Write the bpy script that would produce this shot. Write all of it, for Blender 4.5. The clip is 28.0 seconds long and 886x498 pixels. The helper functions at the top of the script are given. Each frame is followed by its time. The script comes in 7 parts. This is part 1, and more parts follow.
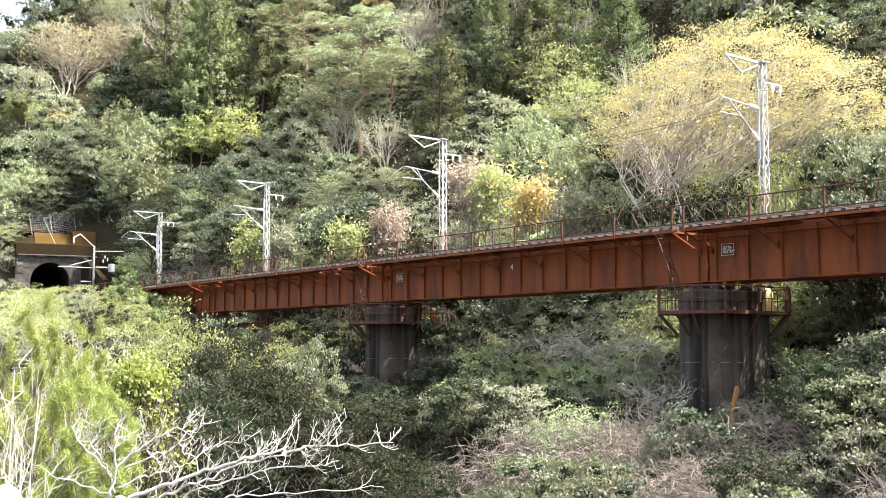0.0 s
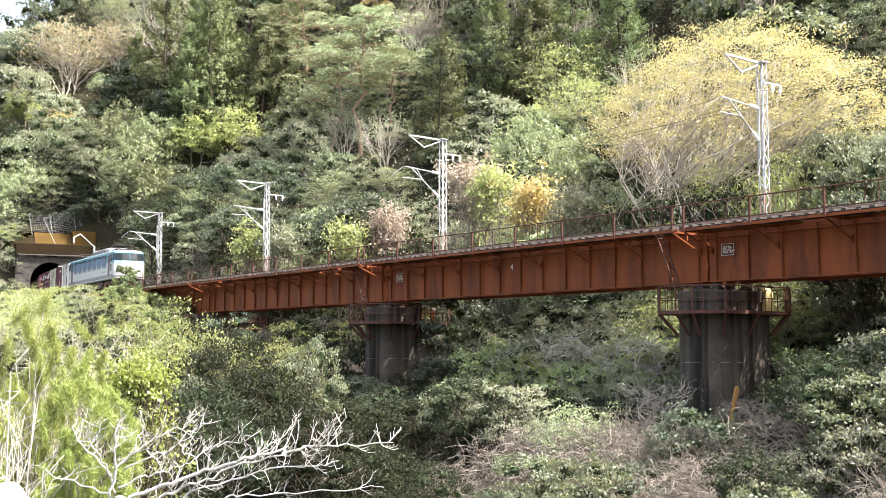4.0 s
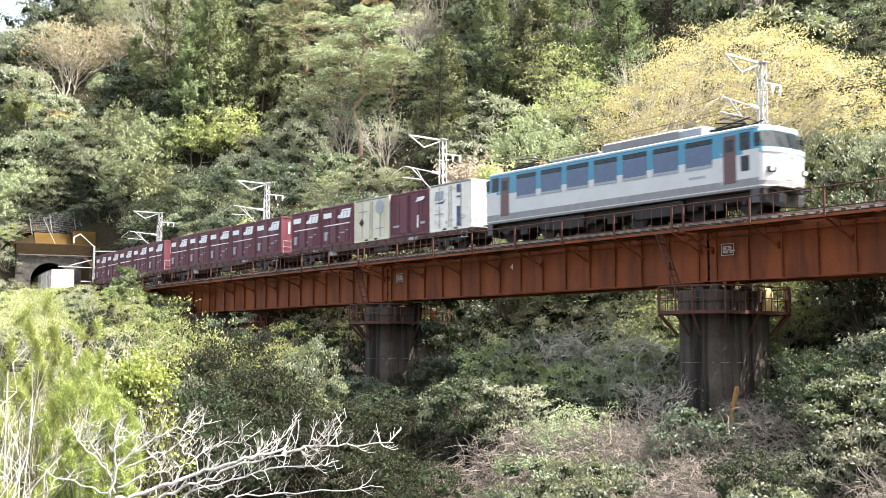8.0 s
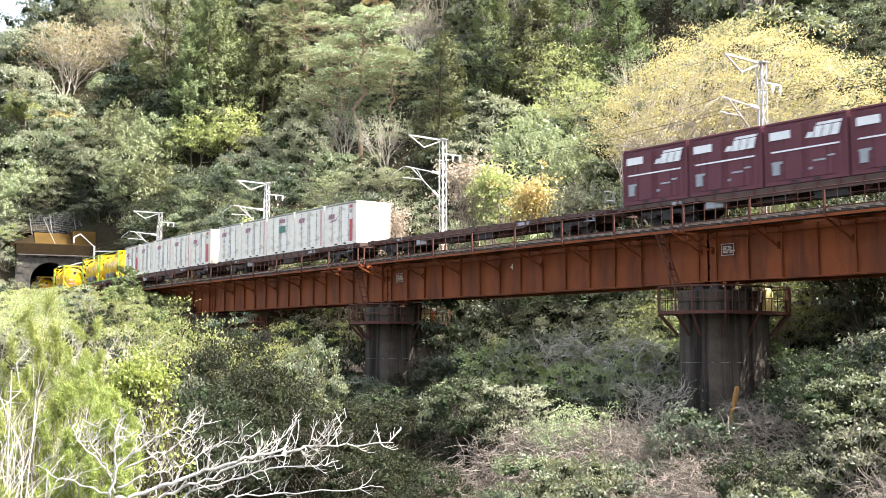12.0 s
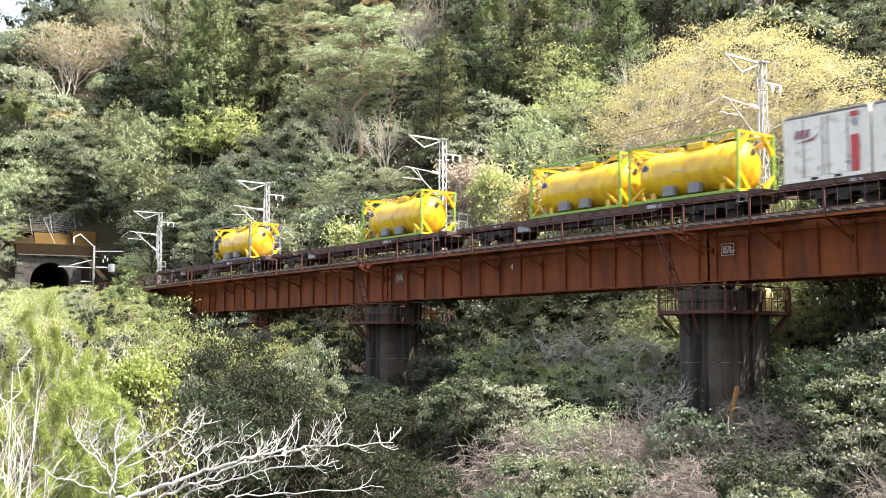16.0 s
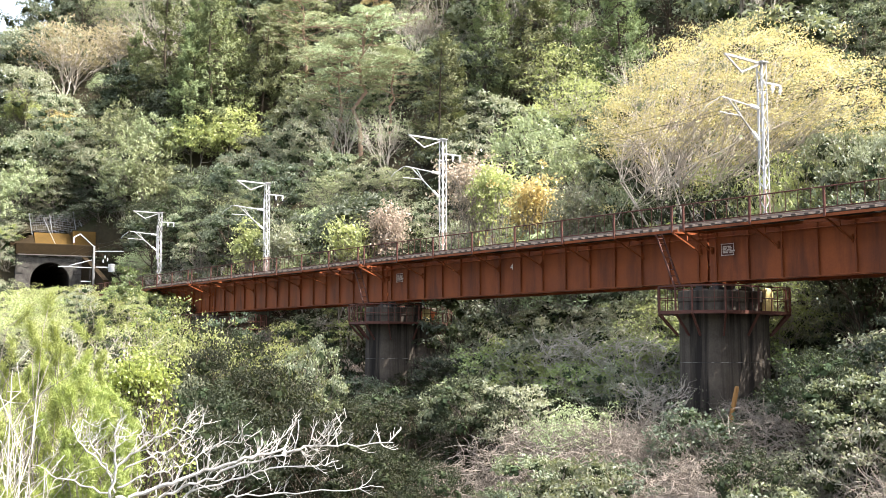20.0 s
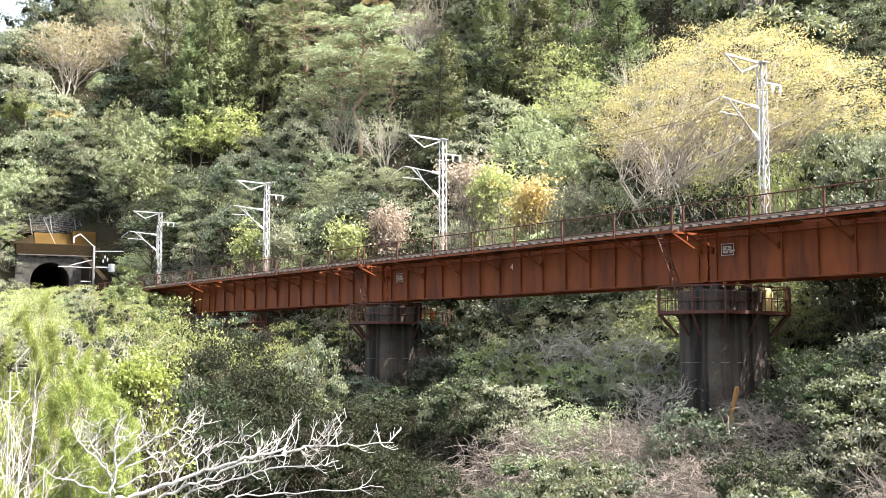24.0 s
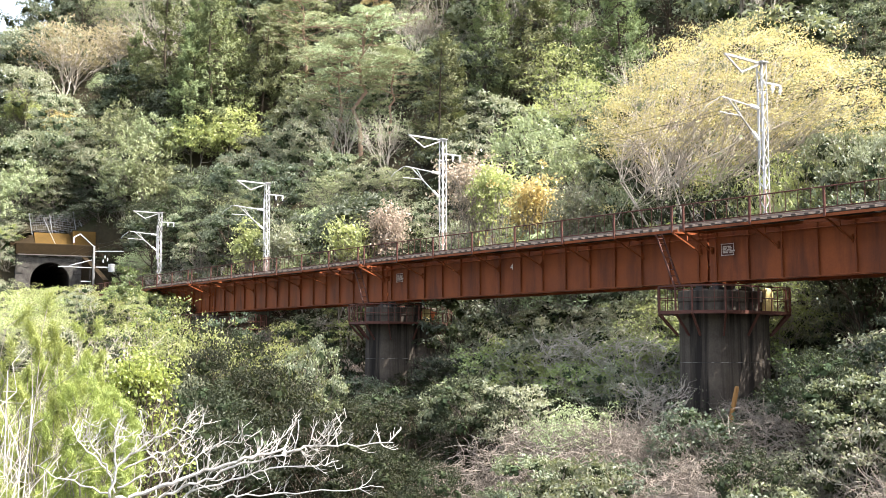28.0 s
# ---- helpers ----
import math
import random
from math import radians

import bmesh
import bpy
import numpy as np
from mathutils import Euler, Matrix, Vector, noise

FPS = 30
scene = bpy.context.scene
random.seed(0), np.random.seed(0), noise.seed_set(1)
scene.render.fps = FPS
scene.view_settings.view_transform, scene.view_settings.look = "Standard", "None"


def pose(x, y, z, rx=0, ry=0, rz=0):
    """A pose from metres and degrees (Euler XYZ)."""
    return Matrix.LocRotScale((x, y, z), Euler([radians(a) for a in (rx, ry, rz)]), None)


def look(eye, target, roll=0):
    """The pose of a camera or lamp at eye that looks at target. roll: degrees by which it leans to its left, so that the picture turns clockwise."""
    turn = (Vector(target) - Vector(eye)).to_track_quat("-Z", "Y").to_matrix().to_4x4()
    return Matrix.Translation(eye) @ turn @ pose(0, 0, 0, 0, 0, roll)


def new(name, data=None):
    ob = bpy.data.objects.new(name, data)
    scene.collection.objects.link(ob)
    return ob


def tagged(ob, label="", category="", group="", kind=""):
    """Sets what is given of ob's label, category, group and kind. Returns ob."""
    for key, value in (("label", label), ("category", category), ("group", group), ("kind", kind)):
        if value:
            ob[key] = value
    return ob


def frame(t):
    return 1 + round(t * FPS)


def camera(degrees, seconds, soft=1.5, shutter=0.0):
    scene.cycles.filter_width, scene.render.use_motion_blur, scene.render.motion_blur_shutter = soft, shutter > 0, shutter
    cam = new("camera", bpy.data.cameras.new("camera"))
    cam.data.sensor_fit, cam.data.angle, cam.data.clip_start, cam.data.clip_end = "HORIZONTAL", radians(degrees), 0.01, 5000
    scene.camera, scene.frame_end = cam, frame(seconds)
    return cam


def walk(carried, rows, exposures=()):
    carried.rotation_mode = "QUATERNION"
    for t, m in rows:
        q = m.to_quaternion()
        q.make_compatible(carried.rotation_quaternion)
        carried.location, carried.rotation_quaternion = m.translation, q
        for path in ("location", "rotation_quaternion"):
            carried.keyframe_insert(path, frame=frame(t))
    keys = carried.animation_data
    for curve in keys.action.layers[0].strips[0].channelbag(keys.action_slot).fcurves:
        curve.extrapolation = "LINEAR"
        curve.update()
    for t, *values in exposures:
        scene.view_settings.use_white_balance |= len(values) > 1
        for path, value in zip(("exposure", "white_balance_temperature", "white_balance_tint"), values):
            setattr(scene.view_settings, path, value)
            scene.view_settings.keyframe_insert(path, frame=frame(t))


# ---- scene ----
cam = camera(42.81, 28.0, soft=0.65, shutter=0.3)
EYE = Vector((0.0, 0.0, 10.0))
YAW, PITCH = radians(37.39), radians(5.06)
AIM = EYE + Vector((-math.cos(YAW) * math.cos(PITCH), math.sin(YAW) * math.cos(PITCH), math.sin(PITCH)))
walk(cam, [(0.0, look(EYE, AIM)), (28.0, look(EYE, AIM))], exposures=[(0.0, 1.94), (12.5, 1.94), (14.6, 1.94 - 0.2), (15.6, 1.94 - 0.18), (17.0, 1.94 - 0.06), (19.0, 1.94), (28.0, 1.94)])

# ---- light ----
SUN_EL, SUN_AZ = radians(57), radians(40)      # azimuth from +X towards +Y
SUN_DIR = Vector((math.cos(SUN_EL) * math.cos(SUN_AZ), math.cos(SUN_EL) * math.sin(SUN_AZ), math.sin(SUN_EL)))
world = bpy.data.worlds.new("sky")
scene.world = world
world.use_nodes = True
wn = world.node_tree.nodes
sky = wn.new("ShaderNodeTexSky")
sky.sky_type, sky.sun_disc = "NISHITA", False
sky.sun_elevation, sky.sun_rotation = SUN_EL, math.pi / 2 - SUN_AZ
sky.air_density, sky.dust_density = 1.0, 4.0
haze = wn.new("ShaderNodeHueSaturation")
haze.inputs["Saturation"].default_value = 0.65
world.node_tree.links.new(sky.outputs[0], haze.inputs["Color"])
world.node_tree.links.new(haze.outputs[0], wn["Background"].inputs[0])
wn["Background"].inputs[1].default_value = 0.2
sun = new("sun", bpy.data.lights.new("sun", "SUN"))
sun.data.energy, sun.data.angle, sun.data.color = 5.0, radians(0.53), (1.0, 0.95, 0.9)
sun.matrix_world = look(SUN_DIR * 300, (0, 0, 0))
# ---- materials ----
MATS = {}


def nodes_of(name):
    m = bpy.data.materials.new(name)
    m.use_nodes = True
    m.node_tree.nodes.clear()
    return m, m.node_tree.nodes, m.node_tree.links


def ramp_between(nd, ln, fac, c0, c1, lo=0.3, hi=0.7):
    r = nd.new("ShaderNodeValToRGB")
    r.color_ramp.elements[0].position, r.color_ramp.elements[1].position = lo, hi
    r.color_ramp.elements[0].color, r.color_ramp.elements[1].color = (*c0, 1), (*c1, 1)
    ln.new(fac, r.inputs[0])
    return r.outputs[0]


def mixed(nd, ln, fac, a, b, mode="MIX"):
    x = nd.new("ShaderNodeMix")
    x.data_type, x.blend_type = "RGBA", mode
    for sock, v in ((x.inputs[0], fac), (x.inputs[6], a), (x.inputs[7], b)):
        if isinstance(v, (int, float)):
            sock.default_value = v
        elif isinstance(v, tuple):
            sock.default_value = (*v, 1)
        else:
            ln.new(v, sock)
    return x.outputs[2]


def noise_tex(nd, ln, scale, detail=4, stretch=(1, 1, 1), coords="Object", rough=0.6):
    tc, mp, n = nd.new("ShaderNodeTexCoord"), nd.new("ShaderNodeMapping"), nd.new("ShaderNodeTexNoise")
    mp.inputs[3].default_value = stretch
    n.inputs["Scale"].default_value, n.inputs["Detail"].default_value, n.inputs["Roughness"].default_value = scale, detail, rough
    ln.new(tc.outputs[coords], mp.inputs[0])
    ln.new(mp.outputs[0], n.inputs[0])
    return n.outputs[0]


def surface(name, base, dark=None, rough=0.6, metal=0.0, scale=3.0, fine=40.0, bump=0.15, stretch=(1, 1, 1), stain=None, stain_scale=0.6, stain_stretch=(1, 1, 1), stain_lo=0.5, stain_hi=0.7, spec=0.5):
    """A worn surface: colour at two scales, a stain layer and fine relief."""
    if name in MATS:
        return MATS[name]
    m, nd, ln = nodes_of(name)
    out, b = nd.new("ShaderNodeOutputMaterial"), nd.new("ShaderNodeBsdfPrincipled")
    ln.new(b.outputs[0], out.inputs[0])
    dark = dark or tuple(c * 0.7 for c in base)
    big, small = noise_tex(nd, ln, scale, 5, stretch), noise_tex(nd, ln, fine, 3, stretch)
    col = mixed(nd, ln, 0.3, ramp_between(nd, ln, big, dark, base), ramp_between(nd, ln, small, dark, base, 0.35, 0.65))
    if stain:
        st = noise_tex(nd, ln, stain_scale, 6, stain_stretch)
        r = nd.new("ShaderNodeMapRange")
        r.inputs[1].default_value, r.inputs[2].default_value = stain_lo, stain_hi
        ln.new(st, r.inputs[0])
        col = mixed(nd, ln, r.outputs[0], col, stain)
    ln.new(col, b.inputs["Base Color"])
    rr = nd.new("ShaderNodeMapRange")
    rr.inputs[3].default_value, rr.inputs[4].default_value = max(0.05, rough - 0.12), min(1, rough + 0.12)
    ln.new(big, rr.inputs[0])
    ln.new(rr.outputs[0], b.inputs["Roughness"])
    b.inputs["Metallic"].default_value = metal
    b.inputs["Specular IOR Level"].default_value = spec
    if bump:
        bp = nd.new("ShaderNodeBump")
        bp.inputs["Strength"].default_value, bp.inputs["Distance"].default_value = bump, 0.02
        ln.new(small, bp.inputs["Height"])
        ln.new(bp.outputs[0], b.inputs["Normal"])
    MATS[name] = m
    return m


def leaf_material(name, c0, c1, through_c, gloss=0.08, rough=0.4, transl=0.4, tree_var=0.33):
    """Leaves: each leaf its own tone, each tree its own shade, light passing through."""
    if name in MATS:
        return MATS[name]
    m, nd, ln = nodes_of(name)
    out = nd.new("ShaderNodeOutputMaterial")
    geo, info = nd.new("ShaderNodeNewGeometry"), nd.new("ShaderNodeObjectInfo")
    c0, c1, through_c = ((r, g, b * 1.24) for r, g, b in (c0, c1, through_c))
    col = ramp_between(nd, ln, geo.outputs["Random Per Island"], c0, c1, 0.0, 1.0)
    hs = nd.new("ShaderNodeHueSaturation")
    for sock, lo, hi in (("Hue", 0.5 - 0.025 * tree_var / 0.25, 0.5 + 0.025 * tree_var / 0.25), ("Value", 1 - tree_var, 1 + tree_var)):
        r = nd.new("ShaderNodeMapRange")
        r.inputs[3].default_value, r.inputs[4].default_value = lo, hi
        ln.new(info.outputs["Random"], r.inputs[0])
        ln.new(r.outputs[0], hs.inputs[sock])
    ln.new(col, hs.inputs["Color"])
    d, t, g = nd.new("ShaderNodeBsdfDiffuse"), nd.new("ShaderNodeBsdfTranslucent"), nd.new("ShaderNodeBsdfGlossy")
    ln.new(hs.outputs[0], d.inputs[0])
    ln.new(mixed(nd, ln, 0.6, hs.outputs[0], through_c), t.inputs[0])
    g.inputs["Roughness"].default_value = rough
    g.inputs["Color"].default_value = (0.9, 0.95, 0.9, 1)
    m1, m2 = nd.new("ShaderNodeMixShader"), nd.new("ShaderNodeMixShader")
    m1.inputs[0].default_value, m2.inputs[0].default_value = transl, gloss
    ln.new(d.outputs[0], m1.inputs[1]), ln.new(t.outputs[0], m1.inputs[2])
    ln.new(m1.outputs[0], m2.inputs[1]), ln.new(g.outputs[0], m2.inputs[2])
    ln.new(m2.outputs[0], out.inputs[0])
    MATS[name] = m
    return m


RUST = surface("rust_red_paint", (0.228, 0.06, 0.017), (0.15, 0.039, 0.013), rough=0.6, scale=0.7, fine=14, bump=0.1, stain=(0.055, 0.018, 0.01), stain_scale=0.8, stain_stretch=(1.4, 1.4, 0.22), stain_lo=0.45, stain_hi=0.72, spec=0.15)
RUST_RAIL = surface("rusty_rail_paint", (0.098, 0.038, 0.027), (0.055, 0.022, 0.016), rough=0.7, scale=3, fine=40, bump=0.1, spec=0.2)
STEEL_DARK = surface("dark_steel", (0.036, 0.03, 0.026), (0.016, 0.013, 0.012), rough=0.6, scale=2, fine=30, spec=0.2)
RAIL_STEEL = surface("rail_steel", (0.3, 0.24, 0.2), (0.16, 0.1, 0.07), rough=0.4, metal=0.7)
GALV = surface("galvanised_steel", (0.44, 0.44, 0.43), (0.31, 0.31, 0.31), rough=0.5, metal=0.15, scale=1.5, fine=30, bump=0.05)
DULL_STEEL = surface("dull_grey_steel", (0.2, 0.2, 0.2), (0.12, 0.12, 0.12), rough=0.6, metal=0.2)
RUSTY_GALV = surface("rust_stained_steel", (0.34, 0.25, 0.21), (0.2, 0.11, 0.08), rough=0.65, metal=0.1, scale=2.5, fine=20, bump=0.1)
PORCELAIN = surface("white_porcelain", (0.8, 0.8, 0.78), (0.7, 0.7, 0.68), rough=0.25, bump=0.0)
SLEEPER = surface("sleeper_wood", (0.085, 0.07, 0.058), (0.045, 0.037, 0.03), rough=0.85, scale=3, fine=25, stretch=(1, 6, 1), bump=0.3, spec=0.1)
CONCRETE = surface("weathered_concrete", (0.088, 0.073, 0.057), (0.042, 0.033, 0.026), rough=0.95, scale=1.3, fine=14, bump=0.6, stain=(0.016, 0.013, 0.011), stain_scale=1.1, stain_stretch=(1.6, 1.6, 0.09), stain_lo=0.47, stain_hi=0.6, spec=0.15)
CONCRETE_PALE = surface("pale_concrete", (0.16, 0.155, 0.145), (0.1, 0.097, 0.09), rough=0.9, scale=0.8, fine=18, bump=0.3)
L_FIR = leaf_material("leaf_fir", (0.075, 0.1, 0.032), (0.17, 0.205, 0.07), (0.22, 0.27, 0.065), gloss=0.03, rough=0.5, transl=0.3)
LIME_LINE = surface("lime_streak", (0.3, 0.29, 0.27), (0.12, 0.11, 0.1), rough=0.9, scale=2, fine=12, stain=(0.03, 0.028, 0.026), stain_scale=2.2, stain_lo=0.42, stain_hi=0.52, spec=0.1)
STONE = surface("portal_stone", (0.105, 0.097, 0.085), (0.028, 0.025, 0.022), rough=0.9, scale=1.2, fine=10, bump=0.5, spec=0.08)
SOOT = surface("sooty_brick", (0.03, 0.028, 0.026), (0.012, 0.011, 0.01), rough=0.95, scale=1.2, fine=10, bump=0.4, spec=0.03)
OCHRE = surface("ochre_earth_wall", (0.085, 0.05, 0.014), (0.045, 0.028, 0.009), rough=0.95, scale=0.6, fine=6, bump=0.5, spec=0.05)
MOSSY = surface("mossy_brown_wall", (0.03, 0.02, 0.01), (0.012, 0.009, 0.005), rough=0.95, scale=0.5, fine=6, bump=0.5, spec=0.05)
WALK_WOOD = surface("tarred_plank", (0.055, 0.045, 0.038), (0.03, 0.025, 0.021), rough=0.9, scale=3, fine=25, stretch=(6, 1, 1), bump=0.3, spec=0.08)
BALLAST = surface("ballast", (0.22, 0.2, 0.18), (0.1, 0.085, 0.075), rough=0.95, scale=6, fine=22, bump=0.9, spec=0.1)
EARTH = surface("forest_floor", (0.04, 0.033, 0.02), (0.018, 0.016, 0.01), rough=1.0, scale=0.25, fine=4, bump=0.8, stain=(0.018, 0.028, 0.009), stain_scale=0.15, spec=0.03)
BARK = surface("grey_bark", (0.25, 0.22, 0.18), (0.11, 0.095, 0.08), rough=0.9, scale=2.5, fine=18, stretch=(1, 1, 0.3), bump=0.5, spec=0.1)
BARK_PALE = surface("pale_bark", (0.48, 0.43, 0.36), (0.28, 0.24, 0.2), rough=0.85, scale=2.5, fine=18, stretch=(1, 1, 0.3), bump=0.4)
BARK_RED = surface("reddish_pine_bark", (0.3, 0.2, 0.14), (0.14, 0.095, 0.07), rough=0.9, scale=2.5, fine=18, stretch=(1, 1, 0.3), bump=0.5, spec=0.1)
BARK_GREY = surface("lichen_grey_bark", (0.3, 0.27, 0.23), (0.13, 0.11, 0.09), rough=0.9, scale=2.5, fine=18, stretch=(1, 1, 0.3), bump=0.5, spec=0.1)
BARK_DARK = surface("dark_bark", (0.09, 0.07, 0.05), (0.045, 0.036, 0.028), rough=0.95, scale=2.5, fine=18, stretch=(1, 1, 0.3), bump=0.6, spec=0.05)
DEADWOOD = surface("bleached_deadwood", (0.56, 0.535, 0.49), (0.33, 0.3, 0.26), rough=0.8, scale=2.5, fine=30, bump=0.3)
MOTH_BROWN = surface("butterfly_wing", (0.32, 0.23, 0.15), (0.2, 0.14, 0.09), rough=0.8, scale=90, fine=900, bump=0.1, spec=0.1)
DRYVINE = surface("dry_vine", (0.27, 0.232, 0.195), (0.13, 0.107, 0.087), rough=0.9, scale=4, fine=30, bump=0.2, spec=0.15)
L_LAUREL = leaf_material("leaf_laurel", (0.076, 0.096, 0.046), (0.183, 0.193, 0.099), (0.297, 0.325, 0.097), gloss=0.035, rough=0.5, transl=0.34)
L_DARK = leaf_material("leaf_dark", (0.048, 0.062, 0.035), (0.116, 0.131, 0.073), (0.160, 0.199, 0.066), gloss=0.025, rough=0.55, transl=0.29)
# the shade over the bank is put into this near-black leaf colour
L_SHADED = leaf_material("leaf_shaded", (0.013, 0.016, 0.008), (0.042, 0.045, 0.021), (0.07, 0.085, 0.024), gloss=0.01, rough=0.5, transl=0.2)
L_OLIVE = leaf_material("leaf_olive", (0.132, 0.146, 0.074), (0.265, 0.265, 0.145), (0.356, 0.375, 0.16), gloss=0.035, rough=0.5, transl=0.39)
L_SPRING = leaf_material("leaf_spring", (0.15, 0.18, 0.075), (0.30, 0.32, 0.15), (0.38, 0.44, 0.15), gloss=0.035, rough=0.5, transl=0.44)
L_LIME = leaf_material("leaf_lime", (0.27, 0.32, 0.09), (0.46, 0.48, 0.17), (0.5, 0.57, 0.13), gloss=0.035, rough=0.5, transl=0.45, tree_var=0.12)
L_FRESH = leaf_material("leaf_fresh", (0.165, 0.195, 0.058), (0.30, 0.322, 0.108), (0.39, 0.45, 0.086), gloss=0.03, rough=0.5, transl=0.42)
# darker than the outer leaves: the crown's inner shade is in this colour
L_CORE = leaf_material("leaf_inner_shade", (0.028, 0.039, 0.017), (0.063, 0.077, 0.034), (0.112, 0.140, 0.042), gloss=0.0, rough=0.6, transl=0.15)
L_LIME2 = leaf_material("leaf_yellow_green", (0.14, 0.175, 0.032), (0.29, 0.325, 0.066), (0.38, 0.43, 0.06), gloss=0.04, rough=0.55, transl=0.34, tree_var=0.1)
WEATHERED_POLE = surface("orange_brown_wood", (0.26, 0.13, 0.04), (0.13, 0.07, 0.025), rough=0.85, scale=3, fine=25, stretch=(1, 1, 0.2), bump=0.4, spec=0.2)
BARK_WHITE = surface("whitish_bark", (0.5, 0.46, 0.4), (0.3, 0.27, 0.23), rough=0.85, scale=2.5, fine=18, bump=0.3)
L_YELLOW = leaf_material("leaf_yellow", (0.33, 0.28, 0.095), (0.5, 0.42, 0.165), (0.52, 0.45, 0.15), gloss=0.03, rough=0.55, transl=0.38, tree_var=0.08)
L_ORANGE = leaf_material("leaf_orange", (0.42, 0.32, 0.09), (0.54, 0.44, 0.16), (0.55, 0.43, 0.13), gloss=0.03, rough=0.5, transl=0.42, tree_var=0.1)
L_GOLD = leaf_material("leaf_gold", (0.27, 0.25, 0.10), (0.46, 0.40, 0.19), (0.48, 0.44, 0.17), gloss=0.03, rough=0.5, transl=0.4)
L_SPROUT = leaf_material("leaf_sprout", (0.24, 0.28, 0.085), (0.41, 0.44, 0.16), (0.46, 0.52, 0.13), gloss=0.03, rough=0.5, transl=0.42, tree_var=0.1)
L_FOUNT = leaf_material("leaf_grey_green", (0.15, 0.178, 0.072), (0.32, 0.345, 0.155), (0.37, 0.42, 0.14), gloss=0.03, rough=0.5, transl=0.36)
L_TAN = leaf_material("leaf_tan", (0.27, 0.21, 0.135), (0.44, 0.35, 0.22), (0.4, 0.31, 0.18), gloss=0.035, rough=0.5, transl=0.34)
L_CEDAR = leaf_material("leaf_cedar", (0.066, 0.082, 0.03), (0.19, 0.21, 0.068), (0.2, 0.235, 0.068), gloss=0.02, rough=0.55, transl=0.25)
L_PINE = leaf_material("leaf_pine", (0.15, 0.175, 0.075), (0.30, 0.315, 0.14), (0.31, 0.35, 0.13), gloss=0.03, rough=0.5, transl=0.32)
MAROON = surface("maroon_container_paint", (0.122, 0.035, 0.044), (0.088, 0.025, 0.033), rough=0.5, scale=1.0, fine=20, bump=0.03, stain=(0.12, 0.06, 0.055), stain_scale=1.2, stain_lo=0.6, stain_hi=0.85, spec=0.22)
WHITE_PAINT = surface("white_container_paint", (0.76, 0.71, 0.63), (0.64, 0.585, 0.5), rough=0.5, scale=1.1, fine=15, bump=0.02, stain=(0.42, 0.33, 0.23), stain_scale=1.9, stain_stretch=(0.8, 0.8, 1.6), stain_lo=0.54, stain_hi=0.74)
CREAM = surface("cream_container_paint", (0.6, 0.55, 0.41), (0.48, 0.43, 0.31), rough=0.5, scale=0.9, fine=15, bump=0.02, stain=(0.3, 0.26, 0.2), stain_scale=1.2, stain_stretch=(1, 1, 0.2), stain_lo=0.55, stain_hi=0.85)
GRIMY_WHITE = surface("grimy_white_edge", (0.26, 0.25, 0.22), (0.14, 0.13, 0.11), rough=0.6, scale=3, fine=15, bump=0.05)
MARK_WHITE = surface("white_marking", (0.75, 0.74, 0.72), (0.6, 0.58, 0.56), rough=0.5, bump=0.0, scale=4)
MARK_GREY = surface("grey_marking", (0.3, 0.31, 0.32), (0.22, 0.23, 0.24), rough=0.5, bump=0.0, scale=4)
PALE_MARK = surface("faded_pale_marking", (0.5, 0.42, 0.38), (0.36, 0.28, 0.24), rough=0.6, bump=0.0, scale=6)
MARK_RED = surface("red_marking", (0.46, 0.035, 0.04), (0.36, 0.03, 0.035), rough=0.5, bump=0.0)
MARK_NAVY = surface("navy_marking", (0.03, 0.035, 0.13), (0.02, 0.025, 0.09), rough=0.5, bump=0.0)
MARK_GREEN = surface("green_marking", (0.02, 0.15, 0.1), (0.02, 0.1, 0.07), rough=0.5, bump=0.0)
MARK_PINK = surface("faded_red_marking", (0.3, 0.12, 0.16), (0.2, 0.08, 0.1), rough=0.5, bump=0.0)
LOCO_WHITE = surface("loco_white", (0.52, 0.505, 0.475), (0.41, 0.395, 0.37), rough=0.35, scale=0.8, fine=20, bump=0.0, stain=(0.5, 0.47, 0.42), stain_scale=1.0, stain_stretch=(1, 1, 0.3), stain_lo=0.6, stain_hi=0.9)
LOCO_BLUE = surface("loco_sky_blue", (0.03, 0.2, 0.29), (0.025, 0.165, 0.24), rough=0.35, scale=0.8, fine=20, bump=0.0)
LOCO_PALE = surface("loco_pale_blue", (0.32, 0.45, 0.49), (0.27, 0.38, 0.42), rough=0.35, scale=0.8, fine=20, bump=0.0)
LOCO_LOUVRE = surface("loco_slate_louvre", (0.1, 0.135, 0.21), (0.07, 0.095, 0.15), rough=0.5, bump=0.0)
LOCO_GREY = surface("loco_grey", (0.05, 0.048, 0.047), (0.03, 0.029, 0.028), rough=0.5, bump=0.05)
LOCO_SILL = surface("loco_sill_grey", (0.24, 0.23, 0.22), (0.16, 0.15, 0.145), rough=0.5, bump=0.05)
LOCO_ROOF = surface("loco_roof_grey", (0.2, 0.19, 0.18), (0.13, 0.125, 0.12), rough=0.6, bump=0.1)
LOCO_DOOR = surface("loco_brown_door", (0.1, 0.032, 0.03), (0.07, 0.024, 0.022), rough=0.4, bump=0.0)
GLASS_DARK = surface("dark_window_glass", (0.015, 0.02, 0.022), (0.01, 0.013, 0.015), rough=0.3, bump=0.0, spec=0.25)
LAMP_GLASS = surface("headlamp_glass", (0.7, 0.7, 0.68), (0.5, 0.5, 0.5), rough=0.15, bump=0.0)
